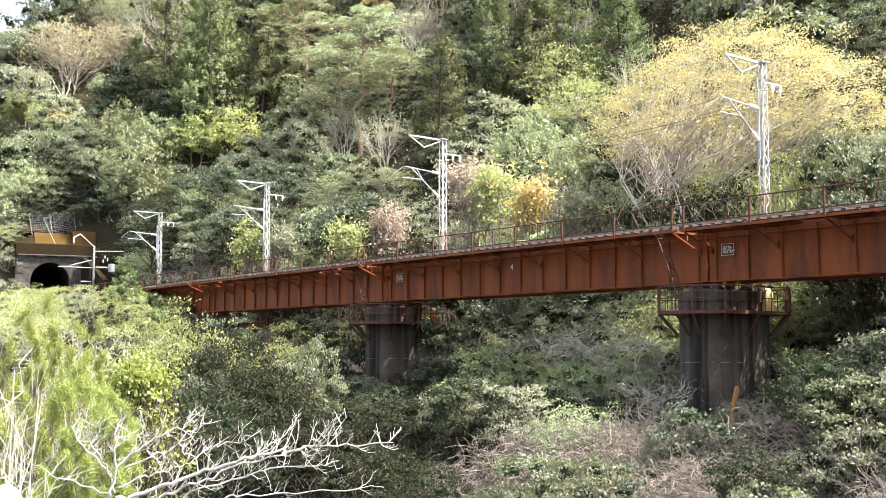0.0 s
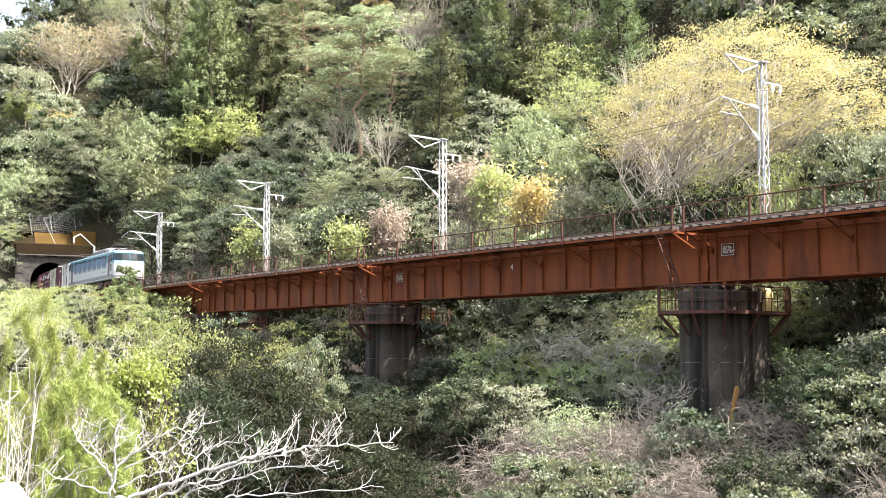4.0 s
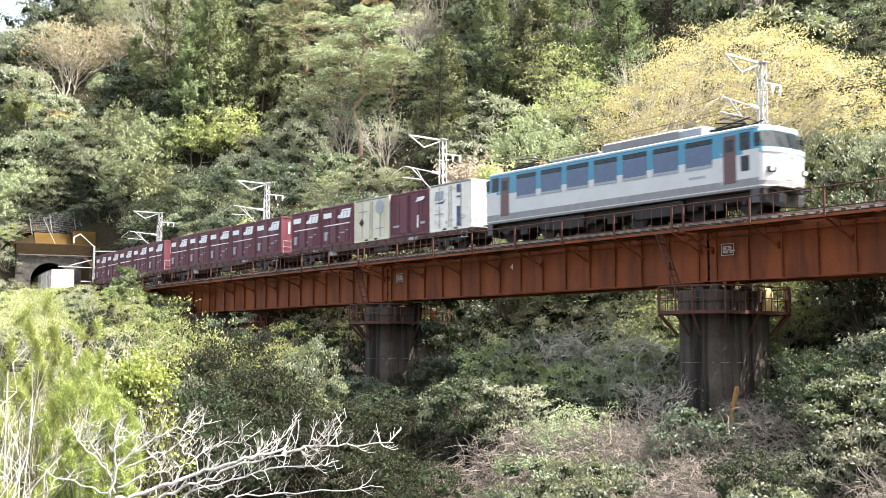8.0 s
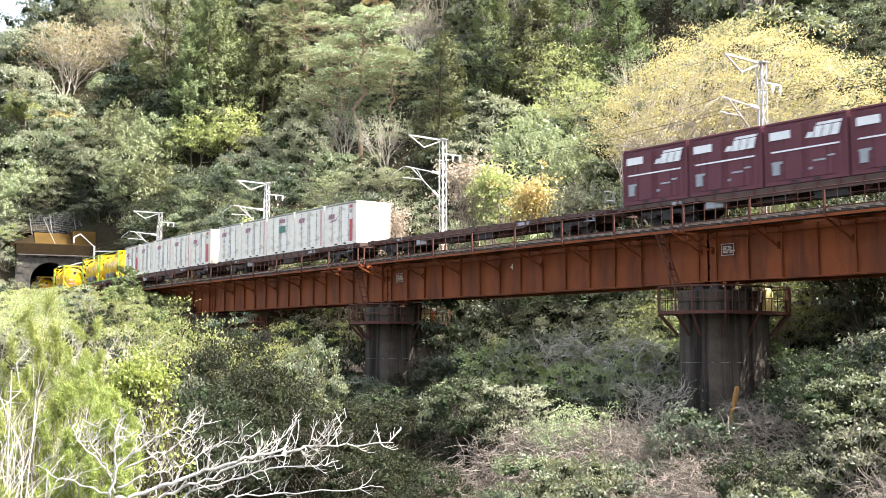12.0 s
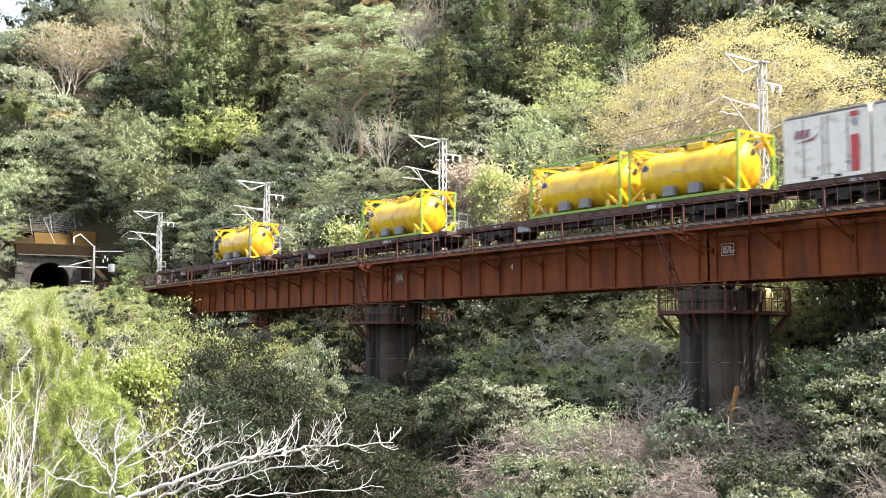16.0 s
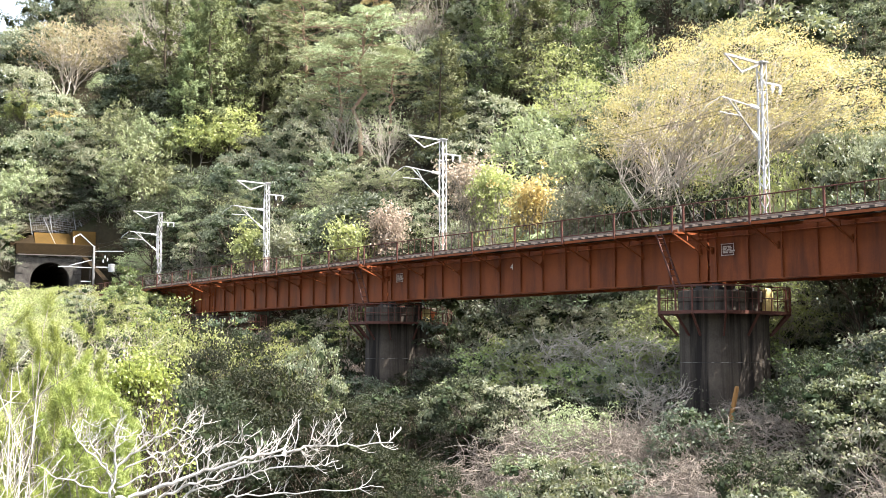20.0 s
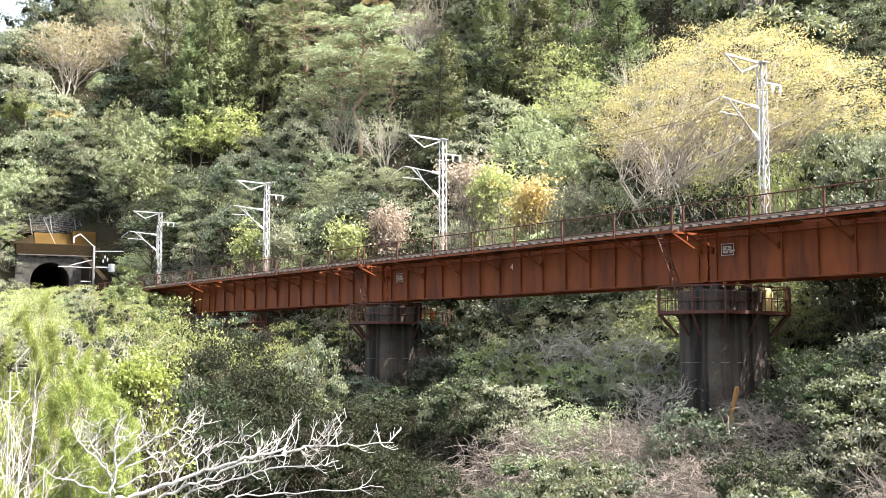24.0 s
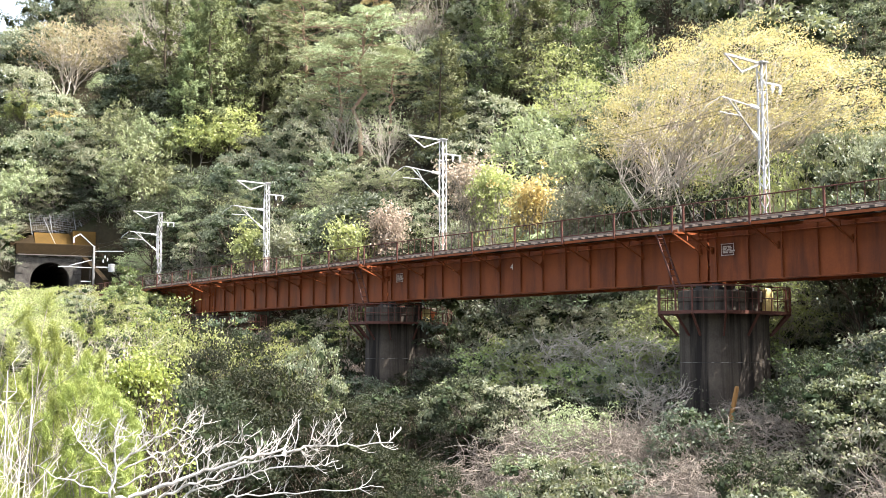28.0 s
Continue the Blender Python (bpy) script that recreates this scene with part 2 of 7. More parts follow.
TANK_YELLOW = surface("tank_yellow", (0.72, 0.46, 0.01), (0.58, 0.34, 0.01), rough=0.28, scale=1.0, fine=15, bump=0.0, stain=(0.38, 0.18, 0.015), stain_scale=1.1, stain_stretch=(1, 1, 0.5), stain_lo=0.48, stain_hi=0.75)
FRAME_GREEN = surface("frame_green", (0.2, 0.32, 0.03), (0.14, 0.24, 0.03), rough=0.5, bump=0.0)
FRAME_SLATE = surface("frame_slate", (0.1, 0.11, 0.15), (0.07, 0.08, 0.11), rough=0.5, bump=0.0)
WAGON_BROWN = surface("wagon_brown", (0.105, 0.066, 0.053), (0.05, 0.031, 0.025), rough=0.7, scale=1.5, fine=20, spec=0.2)
TARP = surface("ochre_tarpaulin", (0.5, 0.4, 0.16), (0.36, 0.28, 0.11), rough=0.7, scale=3, fine=20, bump=0.3)
ORANGE_BOX = surface("orange_paint", (0.5, 0.13, 0.03), (0.36, 0.09, 0.025), rough=0.5, bump=0.0)


# ---- mesh tools ----
class Shape:
    """Collects vertices and faces of one mesh."""

    def __init__(self):
        self.v, self.f = [], []

    def add(self, verts, faces):
        n = len(self.v)
        self.v.extend(tuple(p) for p in verts)
        self.f.extend(tuple(i + n for i in q) for q in faces)
        return self

    def box(self, c, size, bevel=0.0, rot=None):
        hx, hy, hz = (s / 2 for s in size)
        b = min(bevel, hx * 0.9, hy * 0.9, hz * 0.9)
        if b <= 0:
            pts = [Vector((sx * hx, sy * hy, sz * hz)) for sz in (-1, 1) for sx, sy in ((-1, -1), (1, -1), (1, 1), (-1, 1))]
            faces = [(3, 2, 1, 0), (4, 5, 6, 7), (0, 1, 5, 4), (1, 2, 6, 5), (2, 3, 7, 6), (3, 0, 4, 7)]
        else:
            pts, faces = [], []
            ring = [(-hx + b, -hy), (hx - b, -hy), (hx, -hy + b), (hx, hy - b), (hx - b, hy), (-hx + b, hy), (-hx, hy - b), (-hx, -hy + b)]
            inner = [(x * (hx - b) / hx if abs(x) == hx else x, y * (hy - b) / hy if abs(y) == hy else y) for x, y in ring]
            for z, rr in ((-hz, inner), (-hz + b, ring), (hz - b, ring), (hz, inner)):
                pts += [Vector((x, y, z)) for x, y in rr]
            for k in range(3):
                for i in range(8):
                    j = (i + 1) % 8
                    faces.append((k * 8 + i, k * 8 + j, k * 8 + 8 + j, k * 8 + 8 + i))
            faces += [tuple(range(7, -1, -1)), tuple(range(24, 32))]
        m = (rot.to_matrix() if rot is not None and not isinstance(rot, Matrix) else rot)
        c = Vector(c)
        return self.add([c + (m @ p if m is not None else p) for p in pts], faces)

    def bar(self, a, b, w, h=None, up=(0, 0, 1)):
        """A straight bar of width w and height h from a to b."""
        a, b = Vector(a), Vector(b)
        d = b - a
        u = Vector(up)
        if abs(d.normalized().dot(u)) > 0.98:
            u = Vector((0, 1, 0))
        s = d.cross(u).normalized() * w / 2
        t = s.cross(d).normalized() * (h or w) / 2
        pts = [p + x for p in (a, b) for x in (-s - t, s - t, s + t, -s + t)]
        return self.add(pts, [(3, 2, 1, 0), (4, 5, 6, 7), (0, 1, 5, 4), (1, 2, 6, 5), (2, 3, 7, 6), (3, 0, 4, 7)])

    def tube(self, pts, radii, n=6, caps=True):
        pts = [Vector(p) for p in pts]
        k = len(pts)
        if isinstance(radii, (int, float)):
            radii = [radii] * k
        base, verts, faces = None, [], []
        for i, p in enumerate(pts):
            d = (pts[min(i + 1, k - 1)] - pts[max(i - 1, 0)]).normalized()
            if base is None:
                base = d.orthogonal().normalized()
            base = (base - d * base.dot(d)).normalized()
            o = d.cross(base)
            for j in range(n):
                a = 2 * math.pi * j / n
                verts.append(p + (base * math.cos(a) + o * math.sin(a)) * radii[i])
        for i in range(k - 1):
            for j in range(n):
                q = (j + 1) % n
                faces.append((i * n + j, i * n + q, (i + 1) * n + q, (i + 1) * n + j))
        if caps:
            faces += [tuple(range(n - 1, -1, -1)), tuple(range((k - 1) * n, k * n))]
        return self.add(verts, faces)

    def prism(self, poly, axis, lo, hi):
        """A polygon in the two other axes, extruded along axis from lo to hi."""
        def at(p, w):
            return {"x": (w, p[0], p[1]), "y": (p[0], w, p[1]), "z": (p[0], p[1], w)}[axis]
        n = len(poly)
        pts = [at(p, lo) for p in poly] + [at(p, hi) for p in poly]
        return self.add(pts, [tuple(range(n - 1, -1, -1)), tuple(range(n, 2 * n))] + [(i, (i + 1) % n, n + (i + 1) % n, n + i) for i in range(n)])

    def loft(self, rings, close=True):
        n, pts, faces = len(rings[0]), [], []
        for r in rings:
            pts += list(r)
        for k in range(len(rings) - 1):
            for i in range(n):
                j = (i + 1) % n
                faces.append((k * n + i, k * n + j, (k + 1) * n + j, (k + 1) * n + i))
        if close:
            faces += [tuple(range(n - 1, -1, -1)), tuple(range((len(rings) - 1) * n, len(rings) * n))]
        return self.add(pts, faces)

    def mesh(self, name, mat=None, smooth=False):
        me = bpy.data.meshes.new(name)
        me.from_pydata(self.v, [], self.f)
        bm = bmesh.new()
        bm.from_mesh(me)
        bmesh.ops.recalc_face_normals(bm, faces=bm.faces)
        bm.to_mesh(me)
        bm.free()
        if smooth:
            me.shade_smooth()
        if mat:
            me.materials.append(mat)
        return me


def thing(name, label, category, group="", kind="", at=None):
    ob = new(name)
    ob.empty_display_size = 0.2
    if at is not None:
        ob.matrix_world = at
    return tagged(ob, label, category, group, kind)


def part(name, shape, mat, parent, label="", smooth=False, at=None):
    me = shape if isinstance(shape, bpy.types.Mesh) else shape.mesh(name, mat, smooth)
    ob = new(name, me)
    ob.parent = parent
    if at is not None:
        ob.matrix_basis = at
    return tagged(ob, label) if label else ob


def box(c, size, bevel=0.0, rot=None):
    return Shape().box(c, size, bevel, rot)


# ---- the line of the track ----
YC, RAIL = 38.15, 15.35
CURVE_S, CURVE_R, CURVE_L, PORTAL_S = -43.05, 328.3, 58.3, -137.5


def heading(s):
    s = max(s, PORTAL_S)
    d = CURVE_S - s
    return 0.0 if d <= 0 else (d * d / (2 * CURVE_R * CURVE_L) if d < CURVE_L else (d - CURVE_L / 2) / CURVE_R)


TRACK = {}


def track(s):
    """x, y and the turn of the track's centre at s metres along it."""
    if s >= CURVE_S:
        return s, YC, 0.0
    key = round(s * 2)
    if not TRACK:
        x, y = CURVE_S, YC
        for i in range(int(-CURVE_S * 2), 820):
            TRACK[-i] = (x, y)
            th = heading(-i / 2 - 0.25)
            x, y = x - math.cos(th) * 0.5, y + math.sin(th) * 0.5
    x, y = TRACK[max(-819, min(key, -86))]
    th, d = heading(s), s - key / 2
    return x + math.cos(th) * d, y - math.sin(th) * d, th


def on_track(s, lat=0.0, z=RAIL):
    x, y, th = track(s)
    return Vector((x + lat * math.sin(th), y + lat * math.cos(th), z))


def track_pose(s, lat=0.0, z=RAIL):
    return pose(*on_track(s, lat, z), 0, 0, -math.degrees(track(s)[2]))
# ---- ground ----
PX, PY, PTH = track(PORTAL_S)


def soft_step(a):
    a = np.clip(a, 0, 1)
    return a * a * (3 - 2 * a)


def ground_z(x, y):
    x, y = np.asarray(x, float), np.asarray(y, float)
    yt = YC + 0.00115 * np.clip(-60 - x, 0, 78) ** 2
    lat = y - yt
    base = 7.4 + 7.3 * soft_step((-60 - x) / 32) + 7.3 * soft_step((x - 46) / 22)
    wave = 0.9 * np.sin(x * 0.13 + 1.1) * np.sin(y * 0.11 + 0.4) + 0.5 * np.sin(x * 0.31 + y * 0.23)
    flat = np.clip(lat - 3.0, 0, 400)
    up = 0.80 * flat + 0.9 * np.sin(x * 0.045 + 0.5) * np.clip(flat / 12, 0, 2) + wave * np.clip(flat / 6, 0, 1)
    down = np.clip(-lat - 2.6, 0, 100)
    # the hill falls away to open sky at the far end of the valley
    fade = 1 - (1 - soft_step((y + 0.279 * x) / 14)) * soft_step((-x - 180) / 40)
    up = up * fade
    z = base + up - 0.52 * down + 0.3 * wave * np.clip(down / 5, 0, 1)
    z = np.where(lat < 0, np.maximum(z, 2.5 + 0.02 * down), z)
    # the spur that the tunnel runs into
    along = (x - PX) * -math.cos(PTH) + (y - PY) * math.sin(PTH)
    spur = soft_step(along / 1.6) * (9.5 * np.exp(-(np.clip(-lat - 4, 0, 99) / 16) ** 2) + 0.50 * np.clip(along - 3, 0, 130) * np.exp(-(np.clip(-lat - 6, 0, 300) / 60) ** 2)) * np.exp(-(np.clip(lat - 6, 0, 200) / 60) ** 2)
    z = z + spur * fade
    z = np.where(z > 120, 120 + (z - 120) * 0.1, z)
    # the road bank on which the camera stands
    near = np.hypot(x, y)
    return np.maximum(z, 8.35 - 0.45 * np.clip(near - 6.5, 0, 60))


def build_ground():
    def axis(lo, hi, step, far):
        a = list(np.arange(lo, hi, step))
        d, left, right = step, lo, hi
        outl, outr = [], []
        while left > -far or right < far:
            d *= 1.35
            left, right = left - d, right + d
            outl.append(left), outr.append(right)
        return np.array(outl[::-1] + a + [hi] + outr)
    xs, ys = axis(-165, 24, 1.5, 3500), axis(0, 110, 1.5, 3500)
    gx, gy = np.meshgrid(xs, ys, indexing="ij")
    gz = ground_z(gx, gy)
    nx, ny = gx.shape
    idx = np.arange(nx * ny).reshape(nx, ny)
    quads = np.stack([idx[:-1, :-1], idx[1:, :-1], idx[1:, 1:], idx[:-1, 1:]], -1).reshape(-1, 4)
    cx, cy = (gx[:-1, :-1] + 0.75).ravel(), (gy[:-1, :-1] + 0.75).ravel()
    al = (cx - PX) * -math.cos(PTH) + (cy - PY) * math.sin(PTH)
    la = (cx - PX) * math.sin(PTH) + (cy - PY) * math.cos(PTH)
    quads = quads[~((al > -2.2) & (al < 3.6) & (np.abs(la) < 2.6))]
    me = bpy.data.meshes.new("ground")
    me.from_pydata(np.stack([gx, gy, gz], -1).reshape(-1, 3).tolist(), [], quads.tolist())
    me.materials.append(EARTH)
    me.shade_smooth()
    tagged(new("ground", me), "steep wooded hillside with dark leaf litter", "ground", kind="structure")


build_ground()

# ---- the bridge ----
JOINTS = [-100.7, -77.3, -53.9, -30.5, -7.1, 16.3, 39.7, 63.1]
GZ0, GZ1, GLAT = 12.75, 15.0, 0.95
WALK_LAT, WALK_Z = -2.85, 14.86
PITCH_ST, PITCH_POST = 1.63, 3.26


def girder_span(s0, s1, detail):
    a, b = on_track(s0, z=0), on_track(s1, z=0)
    turn = math.degrees(math.atan2(b.y - a.y, b.x - a.x))
    length = (b - a).length - 0.12
    mid = (a + b) / 2
    t = thing("girder_span", "rust-red painted steel plate girder railway bridge span", "bridge span", "spans of the railway bridge", at=pose(mid.x, mid.y, 0, 0, 0, turn))
    h = length / 2
    for side in (-1, 1):
        y = side * GLAT
        part("web_plate", box((0, y, (GZ0 + GZ1) / 2), (length, 0.016, GZ1 - GZ0 - 0.06)), RUST, t)
        part("top_flange", box((0, y, GZ1 - 0.02), (length, 0.36, 0.04), 0.006), RUST, t)
        part("bottom_flange", Shape().box((0, y, GZ0 + 0.02), (length, 0.36, 0.04), 0.006).box((0, y, GZ0 - 0.02), (length * 0.7, 0.34, 0.025)), RUST, t)
    st = Shape().box((0, 0, (GZ0 + GZ1) / 2), (0.016, 0.11, GZ1 - GZ0 - 0.1)).box((0, -0.05, (GZ0 + GZ1) / 2), (0.075, 0.012, GZ1 - GZ0 - 0.1)).mesh("stiffener", RUST)
    n = int(round(length / PITCH_ST))
    for i in range(n + 1):
        x = -h + 0.4 + (length - 0.8) * i / n
        part("stiffener", st, RUST, t, at=pose(x, -GLAT - 0.063, 0))
        part("stiffener", st, RUST, t, at=pose(x, GLAT + 0.063, 0, 0, 0, 180))
    cross = Shape().bar((0, -GLAT, GZ0 + 0.15), (0, GLAT, GZ1 - 0.2), 0.09).bar((0.1, GLAT, GZ0 + 0.15), (0.1, -GLAT, GZ1 - 0.2), 0.09)
    cross = cross.bar((0, -GLAT, GZ0 + 0.1), (0, GLAT, GZ0 + 0.1), 0.09).mesh("cross_frame", RUST)
    for i in range(0, n + 1, 2):
        part("cross_frame", cross, RUST, t, at=pose(-h + 0.4 + (length - 0.8) * i / n, 0, 0))
    lat_len = (length - 0.8) / n
    lats = [Shape().bar((0, -GLAT * q, GZ1 - 0.12), (lat_len, GLAT * q, GZ1 - 0.12), 0.08).mesh("lateral_brace", RUST) for q in (1, -1)]
    for i in range(n):
        part("lateral_brace", lats[i % 2], RUST, t, at=pose(-h + 0.4 + lat_len * i, 0, 0))
    # rivet rows along the flanges and splice plates
    riv = Shape()
    if detail:
        for i in range(int(length / 0.3)):
            for z in (GZ0 + 0.1, GZ1 - 0.1):
                riv.box((-h + 0.2 + i * 0.3, -GLAT - 0.014, z), (0.035, 0.014, 0.035), 0.006)
        part("rivets", riv, RUST, t)
    angle = Shape().box((0, -GLAT - 0.012, GZ0 + 0.1), (length, 0.012, 0.13)).box((0, -GLAT - 0.012, GZ1 - 0.1), (length, 0.012, 0.13))
    part("flange_angle", angle, RUST, t)
    # walkway on brackets, with a guard rail
    br = Shape().bar((0, -GLAT - 0.02, WALK_Z - 0.09), (0, WALK_LAT, WALK_Z - 0.09), 0.07, 0.09).bar((0, WALK_LAT + 0.05, WALK_Z - 0.13), (0, -GLAT - 0.02, 13.95), 0.06, 0.06).bar((0, -1.9, WALK_Z - 0.1), (0, -1.9, 14.45), 0.05)
    br.box((0, -GLAT - 0.1, 14.05), (0.012, 0.2, 0.3))
    brm = br.mesh("bracket", RUST)
    plate = Shape().box((0, -1.9, WALK_Z - 0.105), (0.012, 0.26, 0.09)).mesh("gusset", RUST)
    postm = Shape().box((0, 0, 15.3), (0.075, 0.012, 1.08)).box((0.034, 0.03, 15.3), (0.012, 0.07, 1.08)).mesh("post", RUST_RAIL)
    balm = Shape().box((0, 0, 15.42), (0.026, 0.012, 0.74)).mesh("baluster", RUST_RAIL)
    np_ = max(1, int(length / PITCH_POST))
    x0 = -(np_ * PITCH_POST) / 2
    for i in range(np_ + 1):
        x = x0 + i * PITCH_POST
        bk = part("bracket", brm, RUST, t, at=pose(x, 0, 0))
        part("gusset", plate, RUST, bk)
        part("post", postm, RUST_RAIL, t, at=pose(x, WALK_LAT, 0))
        if i < np_:
            for k in range(1, 6):
                part("baluster", balm, RUST_RAIL, t, at=pose(x + PITCH_POST * k / 6, WALK_LAT + 0.02, 0))
    rail = Shape().box((0, WALK_LAT + 0.03, 15.82), (length, 0.055, 0.045), 0.01)
    part("top_rail", rail, RUST_RAIL, t)
    part("lower_rail", Shape().box((0, WALK_LAT + 0.035, 15.07), (length, 0.012, 0.05)), RUST_RAIL, t)
    part("edge_channel", Shape().box((0, WALK_LAT + 0.09, WALK_Z - 0.06), (length, 0.05, 0.11)).box((0, -GLAT - 0.35, WALK_Z - 0.06), (length, 0.05, 0.11)), RUST, t)
    rnd = random.Random(int(s0 * 10))
    plankm = [Shape().box((0, 0, 0), (1.55, 0.2, 0.035), 0.006).mesh("walkway_plank", WALK_WOOD) for _ in range(2)]
    for row in range(7):
        x = -h + 0.8
        while x < h - 0.7:
            if rnd.random() > 0.03:
                part("walkway_plank", plankm[row % 2], SLEEPER, t, at=pose(x, -2.68 + row * 0.212, WALK_Z + 0.02 + rnd.uniform(-0.006, 0.006), 0, rnd.uniform(-0.3, 0.3), rnd.uniform(-0.4, 0.4)))
            x += 1.63
    # pipe run and clamps under the walkway
    part("pipe", Shape().tube([(-h, -GLAT - 0.3, 14.55), (h, -GLAT - 0.3, 14.55)], 0.035, 6), RUST, t)
    return t


SPANS = []
for i in range(len(JOINTS) - 1):
    SPANS.append(girder_span(JOINTS[i], JOINTS[i + 1], -80 < JOINTS[i] < 0))


# notice plates, painted span number, side ladders
def notice_board(s, z, w, h):
    t = thing("notice_board", "small rusty plate with rows of pale lettering on the girder", "sign", "plates on the girders", at=track_pose(s, -GLAT - 0.07, z))
    part("plate", box((0, 0, 0), (w, 0.012, h), 0.003), RUST_RAIL, t)
    rim = Shape()
    for dx in (-1, 1):
        rim.box((dx * (w / 2 - 0.02), -0.009, 0), (0.025, 0.006, h))
    for dz in (-1, 1):
        rim.box((0, -0.0095, dz * (h / 2 - 0.02)), (w, 0.006, 0.025))
    part("border", rim, PALE_MARK, t, "worn pale painted border")
    rnd = random.Random(4)
    for r in range(5):
        x = -w / 2 + 0.09
        for c in range(2):
            ln = rnd.uniform(0.16, 0.3)
            part("text_bar", box((x + ln / 2, -0.0085, h / 2 - 0.13 - r * (h - 0.2) / 5), (ln, 0.004, 0.045)), PALE_MARK, t)
            x += ln + 0.05
    return t


notice_board(-29.45, 14.05, 0.66, 0.5)
notice_board(-52.6, 14.05, 0.66, 0.5)

font = bpy.data.curves.new("span_number", "FONT")
font.body, font.size, font.extrude, font.align_x = "4", 0.42, 0.002, "CENTER"
font.materials.append(MARK_WHITE)
num = new("span_number", font)
num.matrix_world = track_pose(-42.95, -GLAT - 0.02, 13.98) @ pose(0, 0, 0, 90)
tagged(num, "white painted number four on the girder web", "marking")


def side_ladder(s):
    t = thing("ladder", "short rusty steel ladder hung from the walkway to the pier platform", "ladder", "ladders at the piers", at=track_pose(s, 0, 0))
    for y in (-2.1, -1.72):
        part("stile", Shape().bar((0.25, y, 14.85), (1.15, y + 0.1, 12.6), 0.06, 0.07), RUST_RAIL, t)
    for k in range(8):
        f = (k + 0.7) / 8.4
        part("rung", Shape().tube([(0.25 + 0.9 * f, -2.12 + 0.1 * f, 14.85 - 2.25 * f), (0.25 + 0.9 * f, -1.7 + 0.1 * f, 14.85 - 2.25 * f)], 0.02, 5), RUST_RAIL, t)


side_ladder(-32.6)
side_ladder(-56.0)


def pier(s, detail=True):
    gx, gy, th = track(s)
    g0 = float(ground_z(gx, gy)) - 3.5
    t = thing("bridge_pier", "oval concrete bridge pier, dark water stains, railed steel platform", "bridge pier", "piers of the railway bridge", at=pose(gx, gy, 0, 0, 0, -math.degrees(th)))

    def oval(rx, ly, z):
        pts = []
        for i in range(28):
            a = 2 * math.pi * i / 28
            pts.append(Vector((math.cos(a) * rx, math.sin(a) * rx + (ly if math.sin(a) >= 0 else -ly), z)))
        return pts
    top = 11.9
    for nm, z1, z0 in (("upper_lift", top, 9.47), ("lower_lift", 9.45, g0)):
        part(nm, Shape().loft([oval(1.12 + 0.008 * (top - z1), 1.12, z1), oval(1.12 + 0.008 * (top - z0), 1.12, z0)]), CONCRETE, t, smooth=False)
    part("lift_joint", Shape().loft([oval(1.141, 1.12, 9.468), oval(1.141, 1.12, 9.452)]), LIME_LINE, t, "broken pale lime line at the joint")
    part("cap", Shape().loft([oval(1.12, 1.12, 11.9), oval(1.16, 1.12, 11.95), oval(1.16, 1.12, 12.35), oval(1.1, 1.12, 12.4)]), CONCRETE, t)
    for sx in (-0.42, 0.42):
        for sy in (-GLAT, GLAT):
            part("bearing", Shape().box((sx, sy, 12.47), (0.5, 0.44, 0.16), 0.02).box((sx, sy, 12.62), (0.3, 0.36, 0.18), 0.02), STEEL_DARK, t)
    # platform
    zp = 11.5
    ring = [(-1.75, -2.1), (-0.85, -3.05), (0.85, -3.05), (1.75, -2.1), (1.75, 2.1), (0.85, 3.05), (-0.85, 3.05), (-1.75, 2.1)]
    inner = [(x * 0.64, y * 0.74) for x, y in ring]
    n = len(ring)
    deck = Shape()
    pts = [(x, y, z) for z in (zp, zp - 0.06) for r in (ring, inner) for x, y in r]
    fc = []
    for i in range(n):
        j = (i + 1) % n
        fc += [(i, j, n + j, n + i), (2 * n + i, 3 * n + i, 3 * n + j, 2 * n + j), (i, 2 * n + i, 2 * n + j, j), (n + i, n + j, 3 * n + j, 3 * n + i)]
    part("platform_deck", deck.add(pts, fc), RUST_RAIL, t)
    edge, top_rail, mid_rail = Shape(), Shape(), Shape()
    pm = Shape().box((0, 0, zp + 0.52), (0.06, 0.06, 1.04)).mesh("platform_post", RUST_RAIL)
    bm_ = Shape().box((0, 0, zp + 0.5), (0.025, 0.025, 1.0)).mesh("platform_baluster", RUST_RAIL)
    sm = Shape()
    for i in range(n):
        a, b = Vector((*ring[i], 0)), Vector((*ring[(i + 1) % n], 0))
        zv = Vector((0, 0, 1))
        edge.bar(a + zv * (zp - 0.02), b + zv * (zp - 0.02), 0.05, 0.14)
        top_rail.bar(a + zv * (zp + 1.04), b + zv * (zp + 1.04), 0.055)
        mid_rail.bar(a + zv * (zp + 0.55), b + zv * (zp + 0.55), 0.03)
        k = max(1, int(round((b - a).length / 0.42)))
        for m in range(k):
            p = a.lerp(b, m / k)
            if m == 0 or m == k // 2 and k > 3:
                part("platform_post", pm, RUST_RAIL, t, at=pose(p.x, p.y, 0))
                part("platform_strut", Shape().bar((p.x, p.y, zp - 0.06), (p.x * 0.68, p.y * 0.74 if abs(p.y) > 1.2 else p.y, zp - 0.95), 0.07, 0.09), RUST_RAIL, t)
            else:
                part("platform_baluster", bm_, RUST_RAIL, t, at=pose(p.x, p.y, 0))
    part("edge_beam", edge, RUST_RAIL, t)
    part("platform_top_rail", top_rail, RUST_RAIL, t)
    part("platform_mid_rail", mid_rail, RUST_RAIL, t)
    return t


